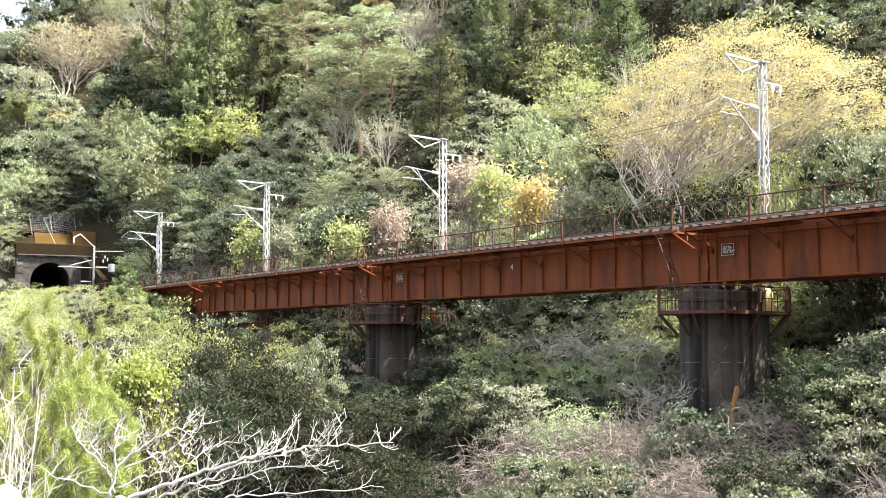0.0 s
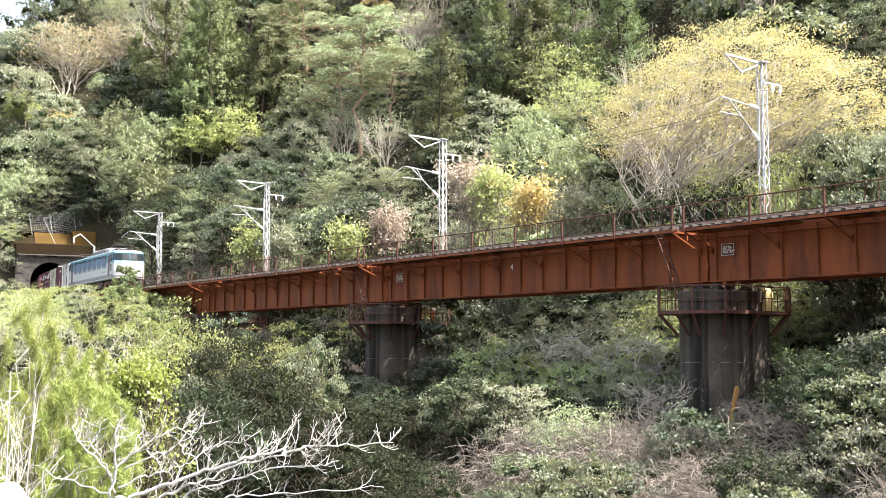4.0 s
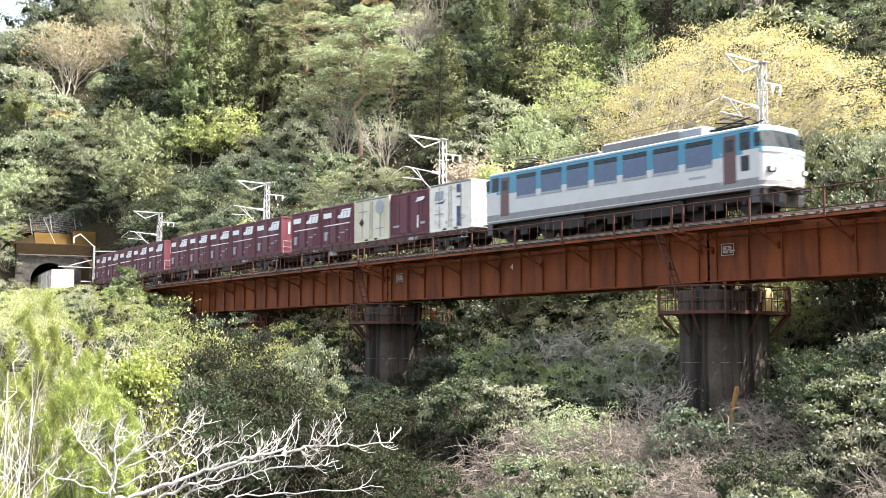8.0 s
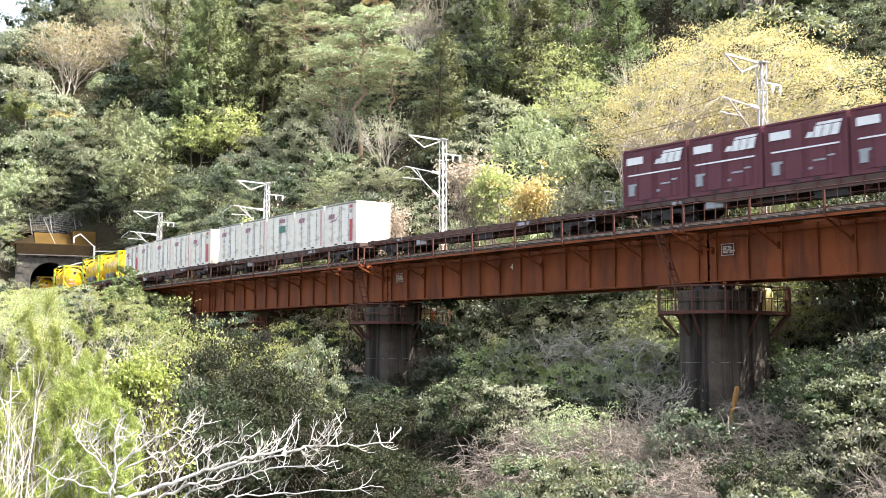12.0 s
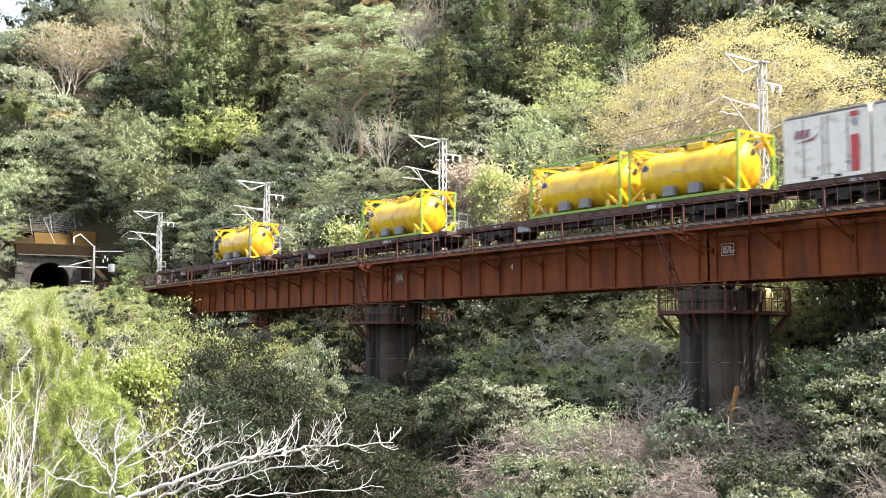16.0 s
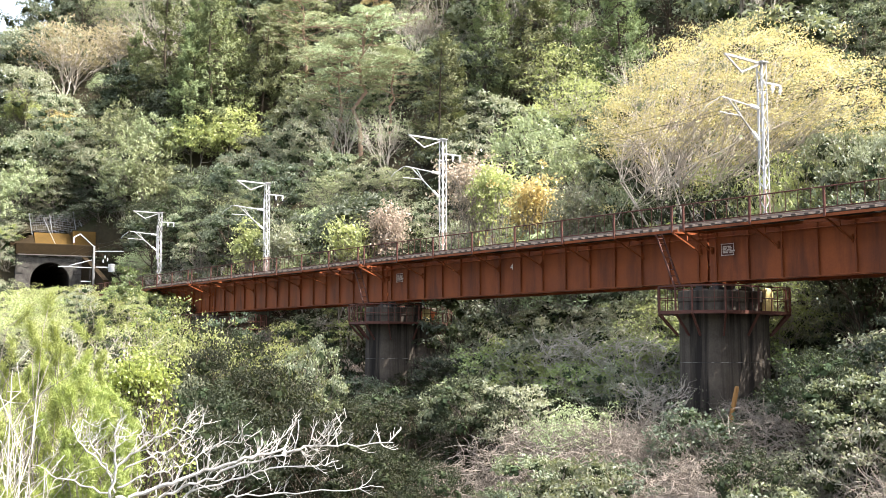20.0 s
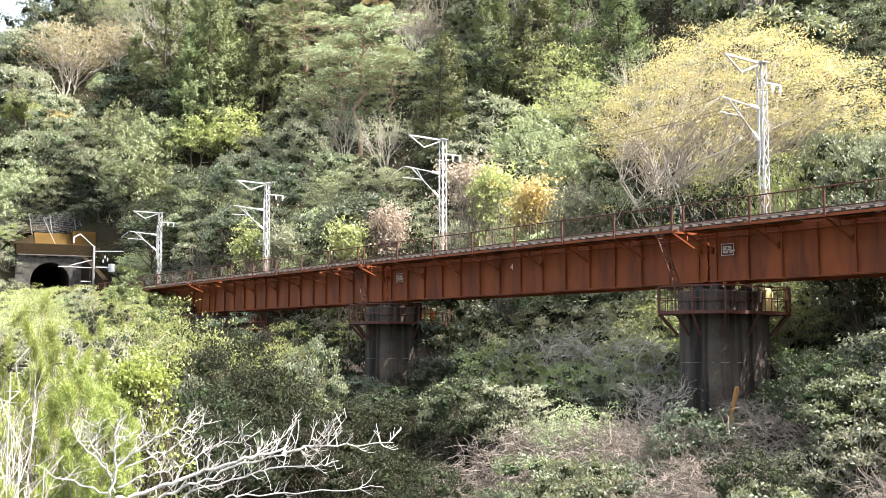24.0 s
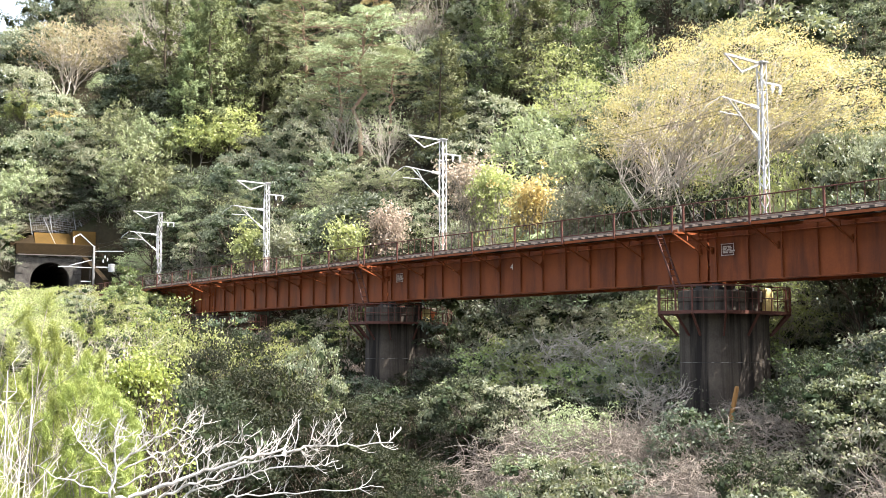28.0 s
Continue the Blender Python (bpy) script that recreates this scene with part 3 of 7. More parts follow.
for s in JOINTS[1:-1]:
    pier(s)
for s, side in ((JOINTS[0], -1), (JOINTS[-1], 1)):
    tagged(part("abutment", Shape().box((0, 0, 0), (2.4, 5.4, 9), 0.1), CONCRETE, None, at=track_pose(s + side * 1.2, 0, 8.2)), "weathered concrete bridge abutment", "abutment", kind="structure")
    tagged(part("abutment_parapet", Shape().box((0, 0, 0), (1.2, 5.4, 2.0), 0.05), CONCRETE, None, at=track_pose(s + side * 1.8, 0, 13.9)), "weathered concrete bridge abutment", "abutment", kind="structure")

# covered gear on the platforms
tp = thing("covered_gear", "upright bundle under an ochre tarpaulin on the pier platform", "equipment", at=track_pose(-29.3, 1.3, 11.5))
part("tarpaulin", Shape().loft([[Vector((math.cos(a) * 0.25 * k * (1 + 0.12 * math.sin(3 * a)), math.sin(a) * 0.3 * k * (1 + 0.1 * math.cos(5 * a)), z)) for a in [2 * math.pi * i / 14 for i in range(14)]] for z, k in ((0, 1.0), (0.35, 0.92), (0.75, 0.84), (0.98, 0.7), (1.04, 0.3))]), TARP, tp, smooth=True)
part("rope", Shape().tube([(math.cos(a) * 0.25, math.sin(a) * 0.29, 0.6) for a in [2 * math.pi * i / 14 for i in range(15)]], 0.015, 5), SLEEPER, tp)
ob_ = thing("tool_locker", "orange painted steel locker on the pier platform", "locker", at=track_pose(-52.6, 1.0, 11.5))
part("body", Shape().box((0, 0, 0.3), (0.4, 0.75, 0.6), 0.03), ORANGE_BOX, ob_)
part("lid", Shape().box((0, 0, 0.63), (0.46, 0.82, 0.06), 0.015), ORANGE_BOX, ob_)
part("door", Shape().box((0.26, -0.32, 0.42), (0.02, 0.58, 0.72), 0.005), TARP, ob_, "ochre locker door")

# ---- the track ----
track_ob = thing("track", "single railway line on timber sleepers", "railway track", kind="structure")


def sweep(lo, hi, step, lat, prof):
    """Carries a profile of (lateral, height) along the track."""
    rings, s = [], lo
    while s <= hi + 1e-6:
        x, y, th = track(s)
        rings.append([Vector((x + (lat + a) * math.sin(th), y + (lat + a) * math.cos(th), b)) for a, b in prof])
        s += step
    return Shape().loft(rings)


RAILP = [(-0.065, 15.2), (0.065, 15.2), (0.065, 15.215), (0.012, 15.23), (0.012, 15.31), (0.034, 15.325), (0.034, 15.35), (-0.034, 15.35), (-0.034, 15.325), (-0.012, 15.31), (-0.012, 15.23), (-0.065, 15.215)]
for lat in (-0.5335 - 0.034, 0.5335 + 0.034):
    part("rail", sweep(-380, 360, 2.0, lat, RAILP), RAIL_STEEL, track_ob)
for lat in (-0.36, 0.36):
    part("guard_rail", sweep(-104, 66, 2.0, lat, [(a * 0.8, b - 0.01) for a, b in RAILP]), RAIL_STEEL, track_ob)
slm = [Shape().box((0, 0, 0), (0.21, ln, 0.19), 0.012).mesh("sleeper", SLEEPER) for ln in (2.35, 2.45)]
s, rnd = -104.0, random.Random(9)
while s < 8:
    part("sleeper", rnd.choice(slm), SLEEPER, track_ob, at=track_pose(s, rnd.uniform(-0.05, 0.05), 15.105) @ pose(0, 0, 0, 0, 0, rnd.uniform(-1, 1)))
    s += 0.56
rest = Shape()
for a, b in ((-300, -104), (8, 360)):
    s = a
    while s < b:
        m = track_pose(s, 0, 15.105)
        for p in (Shape().box((0, 0, 0), (0.21, 2.4, 0.19)),):
            rest.add([m @ Vector(q) for q in p.v], p.f)
        s += 0.7
tagged(part("far_sleepers", rest, SLEEPER, track_ob), kind="stuff")
for a, b in ((-300, -101.5), (64, 360)):
    tagged(part("ballast_bed", sweep(a, b, 2.5, 0, [(-2.9, 14.2), (2.9, 14.2), (1.6, 15.1), (-1.6, 15.1)]), BALLAST, track_ob, "grey crushed stone ballast"), kind="stuff")

# ---- overhead line masts ----
MAST_S, MAST_LAT = [-8.0, -30.15, -53.1, -75.4, -98.0, 14.0], 2.45


def mast(s):
    t = thing("catenary_mast", "galvanised lattice steel mast carrying the overhead line", "catenary mast", "masts along the bridge", at=track_pose(s, MAST_LAT, 0))
    z0, z1, w = 12.9, 22.5, 0.14
    for dx in (-w, w):
        for dy in (-w, w):
            part("leg", Shape().box((dx, dy, (16.9 + z1) / 2), (0.042, 0.042, z1 - 16.9)), GALV, t)
            part("leg_foot", Shape().box((dx, dy, (z0 + 16.9) / 2), (0.046, 0.046, 16.9 - z0)), RUSTY_GALV, t, "rust-stained lower leg")
    n = 22
    hz = (z1 - 0.3 - z0 - 0.2) / n
    lac = [Shape().bar((-w, 0, 0), (w, 0, hz), 0.05, 0.012, (0, 1, 0)).mesh("lacing_bar", GALV), Shape().bar((w, 0, 0), (-w, 0, hz), 0.05, 0.012, (0, 1, 0)).mesh("lacing_bar", GALV)]
    for i in range(n):
        for k in (0, 1):
            part("lacing_bar", lac[(i + k) % 2], GALV, t, at=pose(0, 0, z0 + 0.2 + i * hz, 0, 0, k * 90) @ pose(0, -w, 0))
    part("foot_beam", Shape().box((0, -0.7, 13.2), (0.25, 1.9, 0.25), 0.02).box((0, -0.3, 14.6), (0.2, 1.1, 0.16), 0.02), RUST_RAIL, t)
    # beam to the feeder side, pointing over the track
    part("top_arm", Shape().bar((0, 0.2, z1 - 0.05), (0, -2.5, z1), 0.09).bar((0, -0.1, z1 - 0.08), (0, -1.4, z1 - 0.62), 0.06).bar((0, -1.4, z1 - 0.62), (0, -2.4, z1 - 0.04), 0.06), GALV, t)
    part("top_cap", Shape().box((0, 0, z1 + 0.01), (0.44, 0.44, 0.05)), GALV, t)
    part("rear_arm", Shape().bar((0, 0.1, z1 - 0.85), (0, 1.35, z1 - 0.85), 0.08), GALV, t)
    for y in (0.75, 1.3):
        ins = part("feeder_insulator", Shape().tube([(0, y, z1 - 0.9), (0, y, z1 - 0.98), (0, y, z1 - 1.02), (0, y, z1 - 1.1), (0, y, z1 - 1.14), (0, y, z1 - 1.25)], [0.03, 0.09, 0.04, 0.09, 0.04, 0.03], 8), PORCELAIN, t)
    # hinged cantilever: two tubes meeting at the registration arm
    part("cantilever_top_tube", Shape().tube([(0, -0.55, 20.45), (0, -2.75, 20.62)], 0.035, 6), GALV, t)
    part("cantilever_stay", Shape().tube([(0, -0.5, 19.15), (0, -2.35, 20.6)], 0.035, 6), GALV, t)
    part("registration_arm", Shape().tube([(0, -1.5, 19.95), (0, -2.9, 19.95)], 0.03, 6).tube([(0, -1.95, 20.55), (0, -1.35, 19.8)], 0.025, 6).tube([(0, -2.85, 20.6), (-0.4, -3.3, 20.2), (-0.5, -3.4, 20.0)], 0.02, 5), GALV, t)
    for y0, y1, za, zb in ((-0.3, -0.85, 20.43, 20.47), (-0.3, -0.75, 19.0, 19.36)):
        prof = [0.04, 0.1, 0.06, 0.1, 0.06, 0.1, 0.04]
        part("insulator", Shape().tube([(0, y0 + (y1 - y0) * i / 6, za + (zb - za) * i / 6) for i in range(7)], prof, 8), PORCELAIN, t)
    part("hinge_post", Shape().box((0, -0.27, 19.75), (0.06, 0.06, 3.1)).box((0, -0.2, 21.2), (0.05, 0.2, 0.05)).box((0, -0.2, 18.3), (0.05, 0.2, 0.05)), GALV, t)
    part("stay_plate", Shape().bar((0.2, 0, 14.95), (0.65, -0.1, 14.4), 0.06).box((0.35, -0.1, 14.65), (0.5, 0.1, 0.3), 0.03), GALV, t)
    return t


for s in MAST_S:
    mast(s)

# overhead wires
wires = thing("overhead_wires", "thin dark overhead contact and feeder wires", "wires", "overhead line")


def wire(name, pts_lat_z, sag, r):
    sh = Shape()
    line = []
    for a, b in zip(pts_lat_z[:-1], pts_lat_z[1:]):
        for k in range(10):
            f = k / 10
            p = on_track(a[0] + (b[0] - a[0]) * f, a[1] + (b[1] - a[1]) * f, a[2] + (b[2] - a[2]) * f - sag * 4 * f * (1 - f))
            line.append(p)
    sh.tube(line, r, 4)
    part(name, sh, STEEL_DARK, wires)


ms = sorted([60, 36] + MAST_S + [-112, -150])
wire("contact_wire", [(m, 0, RAIL + 4.6) for m in ms], 0.0, 0.007)
wire("messenger_wire", [(m, 0, RAIL + 5.35) for m in ms], 0.45, 0.006)
wire("feeder_wire", [(m, MAST_LAT + 1.3, 21.2) for m in ms if m > -120], 0.5, 0.007)
wire("feeder_wire", [(m, MAST_LAT + 0.75, 21.2) for m in ms if m > -120], 0.5, 0.007)
wire("earth_wire", [(m, 0.0, 22.5) for m in ms if m > -120], 0.4, 0.006)
# ---- tunnel ----
portal = thing("tunnel_portal", "old stone tunnel mouth below a mossy brown parapet", "tunnel portal", kind="structure", at=pose(PX, PY, RAIL, 0, 0, -math.degrees(PTH)))


def arch(r, spring, foot, n=18):
    return [(-r, foot)] + [(-r * math.cos(math.pi * i / n), spring + r * math.sin(math.pi * i / n)) for i in range(n + 1)] + [(r, foot)]


def portal_wall():
    """The face: a thick wall with an arched opening through it."""
    sh = Shape()
    hole = arch(2.25, 2.85, -1.0)
    outer = []
    for y, z in hole:
        if z <= 2.85:
            outer.append((-4.0 if y < 0 else 5.2, z))
        else:
            f = (y + 2.25) / 4.5
            a = math.pi * (1 - f)
            outer.append((-4.0 + 9.2 * f, 6.1))
    outer[1], outer[-2] = (-4.0, 2.85), (5.2, 2.85)
    n = len(hole)
    pts = [(x, y, z) for x in (0.0, -1.1) for loop in (hole, outer) for y, z in loop]
    fc = []
    for i in range(n - 1):
        fc += [(i, i + 1, n + i + 1, n + i), (2 * n + i, 3 * n + i, 3 * n + i + 1, 2 * n + i + 1), (i, 2 * n + i, 2 * n + i + 1, i + 1), (n + i, n + i + 1, 3 * n + i + 1, 3 * n + i)]
    return sh.add(pts, fc)


part("face_wall", portal_wall(), STONE, portal)
for i in range(18):
    a0, a1 = math.pi * i / 18 + 0.015, math.pi * (i + 1) / 18 - 0.015
    poly = [(-r * math.cos(a), 2.85 + r * math.sin(a)) for r, a in ((2.26, a0), (2.75, a0), (2.75, a1), (2.26, a1))]
    part("arch_stone", Shape().prism(poly, "x", -0.3, 0.06), STONE, portal)
# stone courses on the face
rnd = random.Random(3)
for r in range(9):
    z = -0.6 + r * 0.72
    y = -3.9 + (r % 2) * 0.4
    while y < 5.0:
        w = rnd.uniform(0.8, 1.15)
        cy, cz = y + w / 2, z + 0.34
        if math.hypot(cy, max(0, cz - 2.85)) > 3.25 and y + w < 5.2:
            part("face_stone", Shape().box((0.01, cy, cz), (0.1 + rnd.uniform(0, 0.03), w - 0.03, 0.69), 0.02), STONE, portal)
        y += w
part("parapet", Shape().box((-0.35, 0.75, 6.65), (1.3, 9.6, 1.4), 0.08), MOSSY, portal, "mossy brown parapet wall")
part("parapet_coping", Shape().box((-0.3, 0.75, 5.92), (1.5, 9.2, 0.16), 0.03), STONE, portal)
for y, z in ((-3.2, 5.75), (-1.0, 5.8), (1.2, 5.8), (3.2, 5.75)):
    part("bracket_stone", Shape().box((0.1, y, z), (0.3, 0.8, 0.16), 0.03), CONCRETE_PALE, portal)
part("upper_slope", Shape().prism([(-0.9, 7.3), (-3.0, 8.95), (-3.0, 6.6), (-0.9, 6.6)], "y", -1.7, 5.2), OCHRE, portal, "ochre earth retaining slope")
part("upper_slope", Shape().prism([(-0.5, 6.7), (-0.8, 9.1), (-3.0, 9.1), (-3.0, 6.7)], "y", 2.6, 5.3), OCHRE, portal, "ochre earth retaining slope")
part("slope_shoulder", Shape().prism([(-0.9, 7.3), (-3.0, 8.6), (-3.0, 6.6), (-0.9, 6.6)], "y", -4.6, -1.7), MOSSY, portal)
bore = [(-x, z) for x, z in arch(2.25, 2.85, -0.5, 12)]
rings = []
for k in range(0, 26):
    rings.append([Vector((-0.9 - k * 10, y, z)) for y, z in bore])
sh = Shape()
nb = len(bore)
sh.add([p for r in rings for p in r], [(k * nb + i, k * nb + i + 1, (k + 1) * nb + i + 1, (k + 1) * nb + i) for k in range(25) for i in range(nb - 1)] + [tuple(25 * nb + i for i in range(nb))])
part("bore_lining", sh, SOOT, portal, "sooty tunnel lining")
# wing wall beside the line
part("wing_wall", Shape().prism([(0.0, -1.5), (0.0, 5.9), (6.0, 4.6), (16.0, 2.2), (16.0, -1.5)], "y", 3.6, 4.2), MOSSY, portal, "dark mossy wing wall")

fence = thing("slope_fence", "grey wire rockfall fence on leaning posts above the tunnel", "fence", at=pose(PX, PY, RAIL, 0, 0, -math.degrees(PTH)))
posts = [(-3.1, -1.8, 0.0), (-3.1, 0.6, 0.0), (-3.2, 3.4, 0.5), (-2.6, 6.2, 1.6), (-2.4, 8.6, 2.2), (-2.2, 11.0, 3.2)]
for x, y, z in posts:
    part("fence_post", Shape().bar((x, y, 8.2 + z), (x - 0.2, y - 0.5, 11.3 + z), 0.1), DULL_STEEL, fence)
for k in range(11):
    ln = Shape()
    for (x0, y0, z0), (x1, y1, z1) in zip(posts[:-1], posts[1:]):
        f = 0.05 * math.sin(2.3 * k + y0)
        ln.bar((x0 - 0.1, y0 - 0.04 * k, 8.9 + k * 0.22 + z0 + f), (x1 - 0.1, y1 - 0.04 * k, 8.9 + k * 0.22 + z1 - f), 0.024)
    part("fence_wire", ln, DULL_STEEL, fence)
vw = Shape()
for (x0, y0, z0), (x1, y1, z1) in zip(posts[:-1], posts[1:]):
    for k in range(1, 9):
        f = k / 9
        vw.bar((x0 + (x1 - x0) * f - 0.1, y0 + (y1 - y0) * f, 8.9 + z0 + (z1 - z0) * f), (x0 + (x1 - x0) * f - 0.1, y0 + (y1 - y0) * f - 0.4, 11.1 + z0 + (z1 - z0) * f), 0.016)
part("fence_mesh", vw, DULL_STEEL, fence)
for y in (0.0, 4.2):
    part("stay", Shape().bar((-0.6, y + 0.6, 7.3), (-3.4, y - 0.6, 10.8), 0.06), DULL_STEEL, fence)

# mast at the tunnel, round concrete pole with equipment
pm = thing("concrete_mast", "pale round concrete mast with brackets beside the tunnel mouth", "catenary mast", at=track_pose(-125.5, 3.0, 0))
part("pole", Shape().tube([(0, 0, 14.0), (0, 0, 21.6)], [0.16, 0.12], 10), CONCRETE_PALE, pm, smooth=True)
part("top_bracket", Shape().bar((0, 0, 21.5), (-0.2, -1.5, 22.9), 0.1).bar((-0.2, -1.5, 22.9), (-0.25, -2.2, 22.5), 0.14).bar((-0.25, -2.2, 22.5), (-0.25, -2.2, 21.9), 0.14), GALV, pm)
part("cantilever_tube", Shape().tube([(0, -0.2, 19.1), (-0.5, -3.8, 19.2)], 0.05, 6).tube([(0, -0.2, 20.0), (-0.4, -2.6, 19.3)], 0.06, 6), GALV, pm)
part("rear_arm", Shape().bar((0, 0.1, 21.0), (0.3, 3.2, 21.1), 0.08), GALV, pm)
part("transformer", Shape().tube([(0.3, 1.9, 18.7), (0.3, 1.9, 19.6)], 0.35, 10).box((0.2, 1.0, 19.2), (0.3, 1.6, 0.12)), GALV, pm)
for y, z in ((1.2, 20.4), (1.5, 20.1), (1.0, 19.9)):
    part("insulator", Shape().tube([(0.1, y, z - 0.2), (0.1, y, z), (0.1, y, z + 0.2)], [0.03, 0.07, 0.03], 8), PORCELAIN, pm)
sl = thing("side_post", "pale signal post with a crossbar at the tunnel mouth", "post", at=track_pose(-126.0, 2.7, 0))
part("post", Shape().tube([(0, 0, 14.8), (0, 0, 19.0)], 0.05, 8), STEEL_DARK, sl)
part("crossbar", Shape().box((0, -0.4, 17.6), (0.12, 1.1, 0.12)), GALV, sl)
hr = thing("handrail", "low dark handrail along the track cutting", "handrail", at=pose(0, 0, 0))
pts = [on_track(s, -3.0, 15.9) for s in (-112.5, -109.5, -106.5, -103.5)]
part("rail", Shape().tube(pts, 0.03, 6), STEEL_DARK, hr)
for p in pts:
    part("post", Shape().tube([p, p - Vector((0, 0, 1.2))], 0.03, 6), STEEL_DARK, hr)
# ---- the train ----
MOVERS = []      # thing, metres behind the first container's front, height over the rail


def place(t, back, z=0.0):
    MOVERS.append((t, back, z))
    t.matrix_world = track_pose(first_front(0.0) - back, 0, RAIL + z)
    return t


def first_front(t):
    return 24.753 + 17.533 * (t - 12) - 0.025 * (t - 12) ** 2


def bogie(x, parent, base, r):
    b = part("bogie", Shape().box((0, -0.95, r + 0.12), (base + 1.1, 0.12, 0.22), 0.03).box((0, 0.95, r + 0.12), (base + 1.1, 0.12, 0.22), 0.03).box((0, 0, r + 0.1), (0.5, 1.9, 0.25), 0.03).box((0, -1.0, r - 0.1), (0.55, 0.1, 0.3), 0.02), STEEL_DARK, parent, at=pose(x, 0, 0))
    for dx in (-base / 2, base / 2):
        w = Shape()
        for sgn in (-1, 1):
            w.tube([(dx, sgn * 0.53, r), (dx, sgn * 0.555, r), (dx, sgn * 0.56, r), (dx, sgn * 0.67, r)], [r + 0.025, r + 0.025, r, r], 18)
        w.tube([(dx, -0.7, r), (dx, 0.7, r)], 0.07, 8)
        part("wheelset", w, STEEL_DARK, b)
        for sgn in (-1, 1):
            part("axle_box", Shape().box((dx, sgn * 1.0, r), (0.3, 0.2, 0.28), 0.04), STEEL_DARK, b)
            part("spring", Shape().tube([(dx + 0.25, sgn * 0.98, r - 0.1), (dx + 0.25, sgn * 0.98, r + 0.2)], 0.09, 8), STEEL_DARK, b)
    return b


WAGON_MESH = {"cross_beam": box((0, 0, 0), (0.1, 2.2, 0.18)).mesh("cross_beam", WAGON_BROWN), "stake_pocket": box((0, 0, 0), (0.12, 0.05, 0.2), 0.012).mesh("stake_pocket", RUST_RAIL), "hanger": Shape().bar((0, 0, 0.2), (0.1, 0, -0.14), 0.04).bar((0.35, 0, 0.2), (0.1, 0, -0.14), 0.04).mesh("hanger", RUST_RAIL), "deck_lock": box((0, 0, 0), (0.35, 0.16, 0.07), 0.02).mesh("deck_lock", STEEL_DARK)}


def flat_wagon(k):
    t = thing("container_wagon", "brown steel container flat wagon on two bogies", "railway wagon", "wagons of the freight train")
    for y in (-1.2, 1.12):
        part("side_sill", Shape().prism([(-9.7, 0.98), (9.7, 0.98), (9.7, 0.8), (4.9, 0.8), (4.2, 0.62), (-4.2, 0.62), (-4.9, 0.8), (-9.7, 0.8)], "y", y, y + 0.08), WAGON_BROWN, t)
    part("deck", Shape().box((0, 0, 0.94), (19.4, 2.26, 0.05)), WAGON_BROWN, t)
    for i in range(13):
        part("cross_beam", WAGON_MESH["cross_beam"], None, t, at=pose(-9.0 + i * 1.5, 0, 0.83))
    part("centre_sill", Shape().box((0, 0, 0.7), (19.2, 0.4, 0.35)), WAGON_BROWN, t)
    for i in range(11):
        for y in (-1.12, 1.12):
            part("deck_lock", WAGON_MESH["deck_lock"], None, t, at=pose(-9.3 + i * 1.86, y, 1.0))
    for i in range(20):
        part("stake_pocket", WAGON_MESH["stake_pocket"], None, t, at=pose(-9.25 + i * 0.974, -1.225, 0.86))
    for i in range(6):
        part("hanger", WAGON_MESH["hanger"], None, t, at=pose(-4.0 + i * 1.6, -1.08, 0.5))
    part("brake_rod", Shape().tube([(-6.0, -1.05, 0.42), (6.0, -1.05, 0.42)], 0.022, 6), RUST_RAIL, t)
    part("handbrake_platform", Shape().box((8.9, -1.24, 0.55), (0.5, 0.2, 0.03)).bar((8.7, -1.24, 0.55), (8.7, -1.22, 0.85), 0.03).bar((9.1, -1.24, 0.55), (9.1, -1.22, 0.85), 0.03), MARK_GREY, t, "pale grey step")
    for sg in (-1, 1):
        part("end_beam", Shape().box((sg * 9.75, 0, 0.86), (0.14, 2.3, 0.3), 0.02), WAGON_BROWN, t)
        part("coupler", Shape().box((sg * 9.95, 0, 0.86), (0.5, 0.22, 0.26), 0.03), STEEL_DARK, t)
        rl = Shape()
        for y in (-1.1, -0.5):
            rl.tube([(sg * 9.7, y, 1.0), (sg * 9.7, y, 1.85)], 0.014, 5)
        rl.tube([(sg * 9.7, -1.1, 1.85), (sg * 9.7, -0.5, 1.85)], 0.018, 5).tube([(sg * 9.7, -1.1, 1.45), (sg * 9.7, -0.5, 1.45)], 0.018, 5)
        part("handrail", rl, MARK_GREY, t, "grey end handrail")
    part("brake_box", Shape().box((1.0, -0.95, 0.5), (1.5, 0.3, 0.4), 0.04), STEEL_DARK, t)
    part("air_reservoir", Shape().tube([(-2.2, -0.8, 0.5), (-0.9, -0.8, 0.5)], 0.2, 10), STEEL_DARK, t)
    part("number_panel", box((4.2, -1.21, 0.82), (0.8, 0.01, 0.18)), MARK_GREY, t, "worn pale lettering panel")
    part("data_panel", box((-6.4, -1.21, 0.85), (0.5, 0.01, 0.12)), MARK_GREY, t, "worn pale lettering panel")
    part("rail_clearance_box", Shape().box((-4.5, -1.0, 0.6), (0.9, 0.24, 0.35), 0.04), MARK_GREY, t, "pale grey valve box")
    bogie(-7.1, t, 1.9, 0.43)
    bogie(7.1, t, 1.9, 0.43)
    return place(t, 20.4 * k + 9.49)


CL, CW, CH = 3.715, 2.44, 2.5


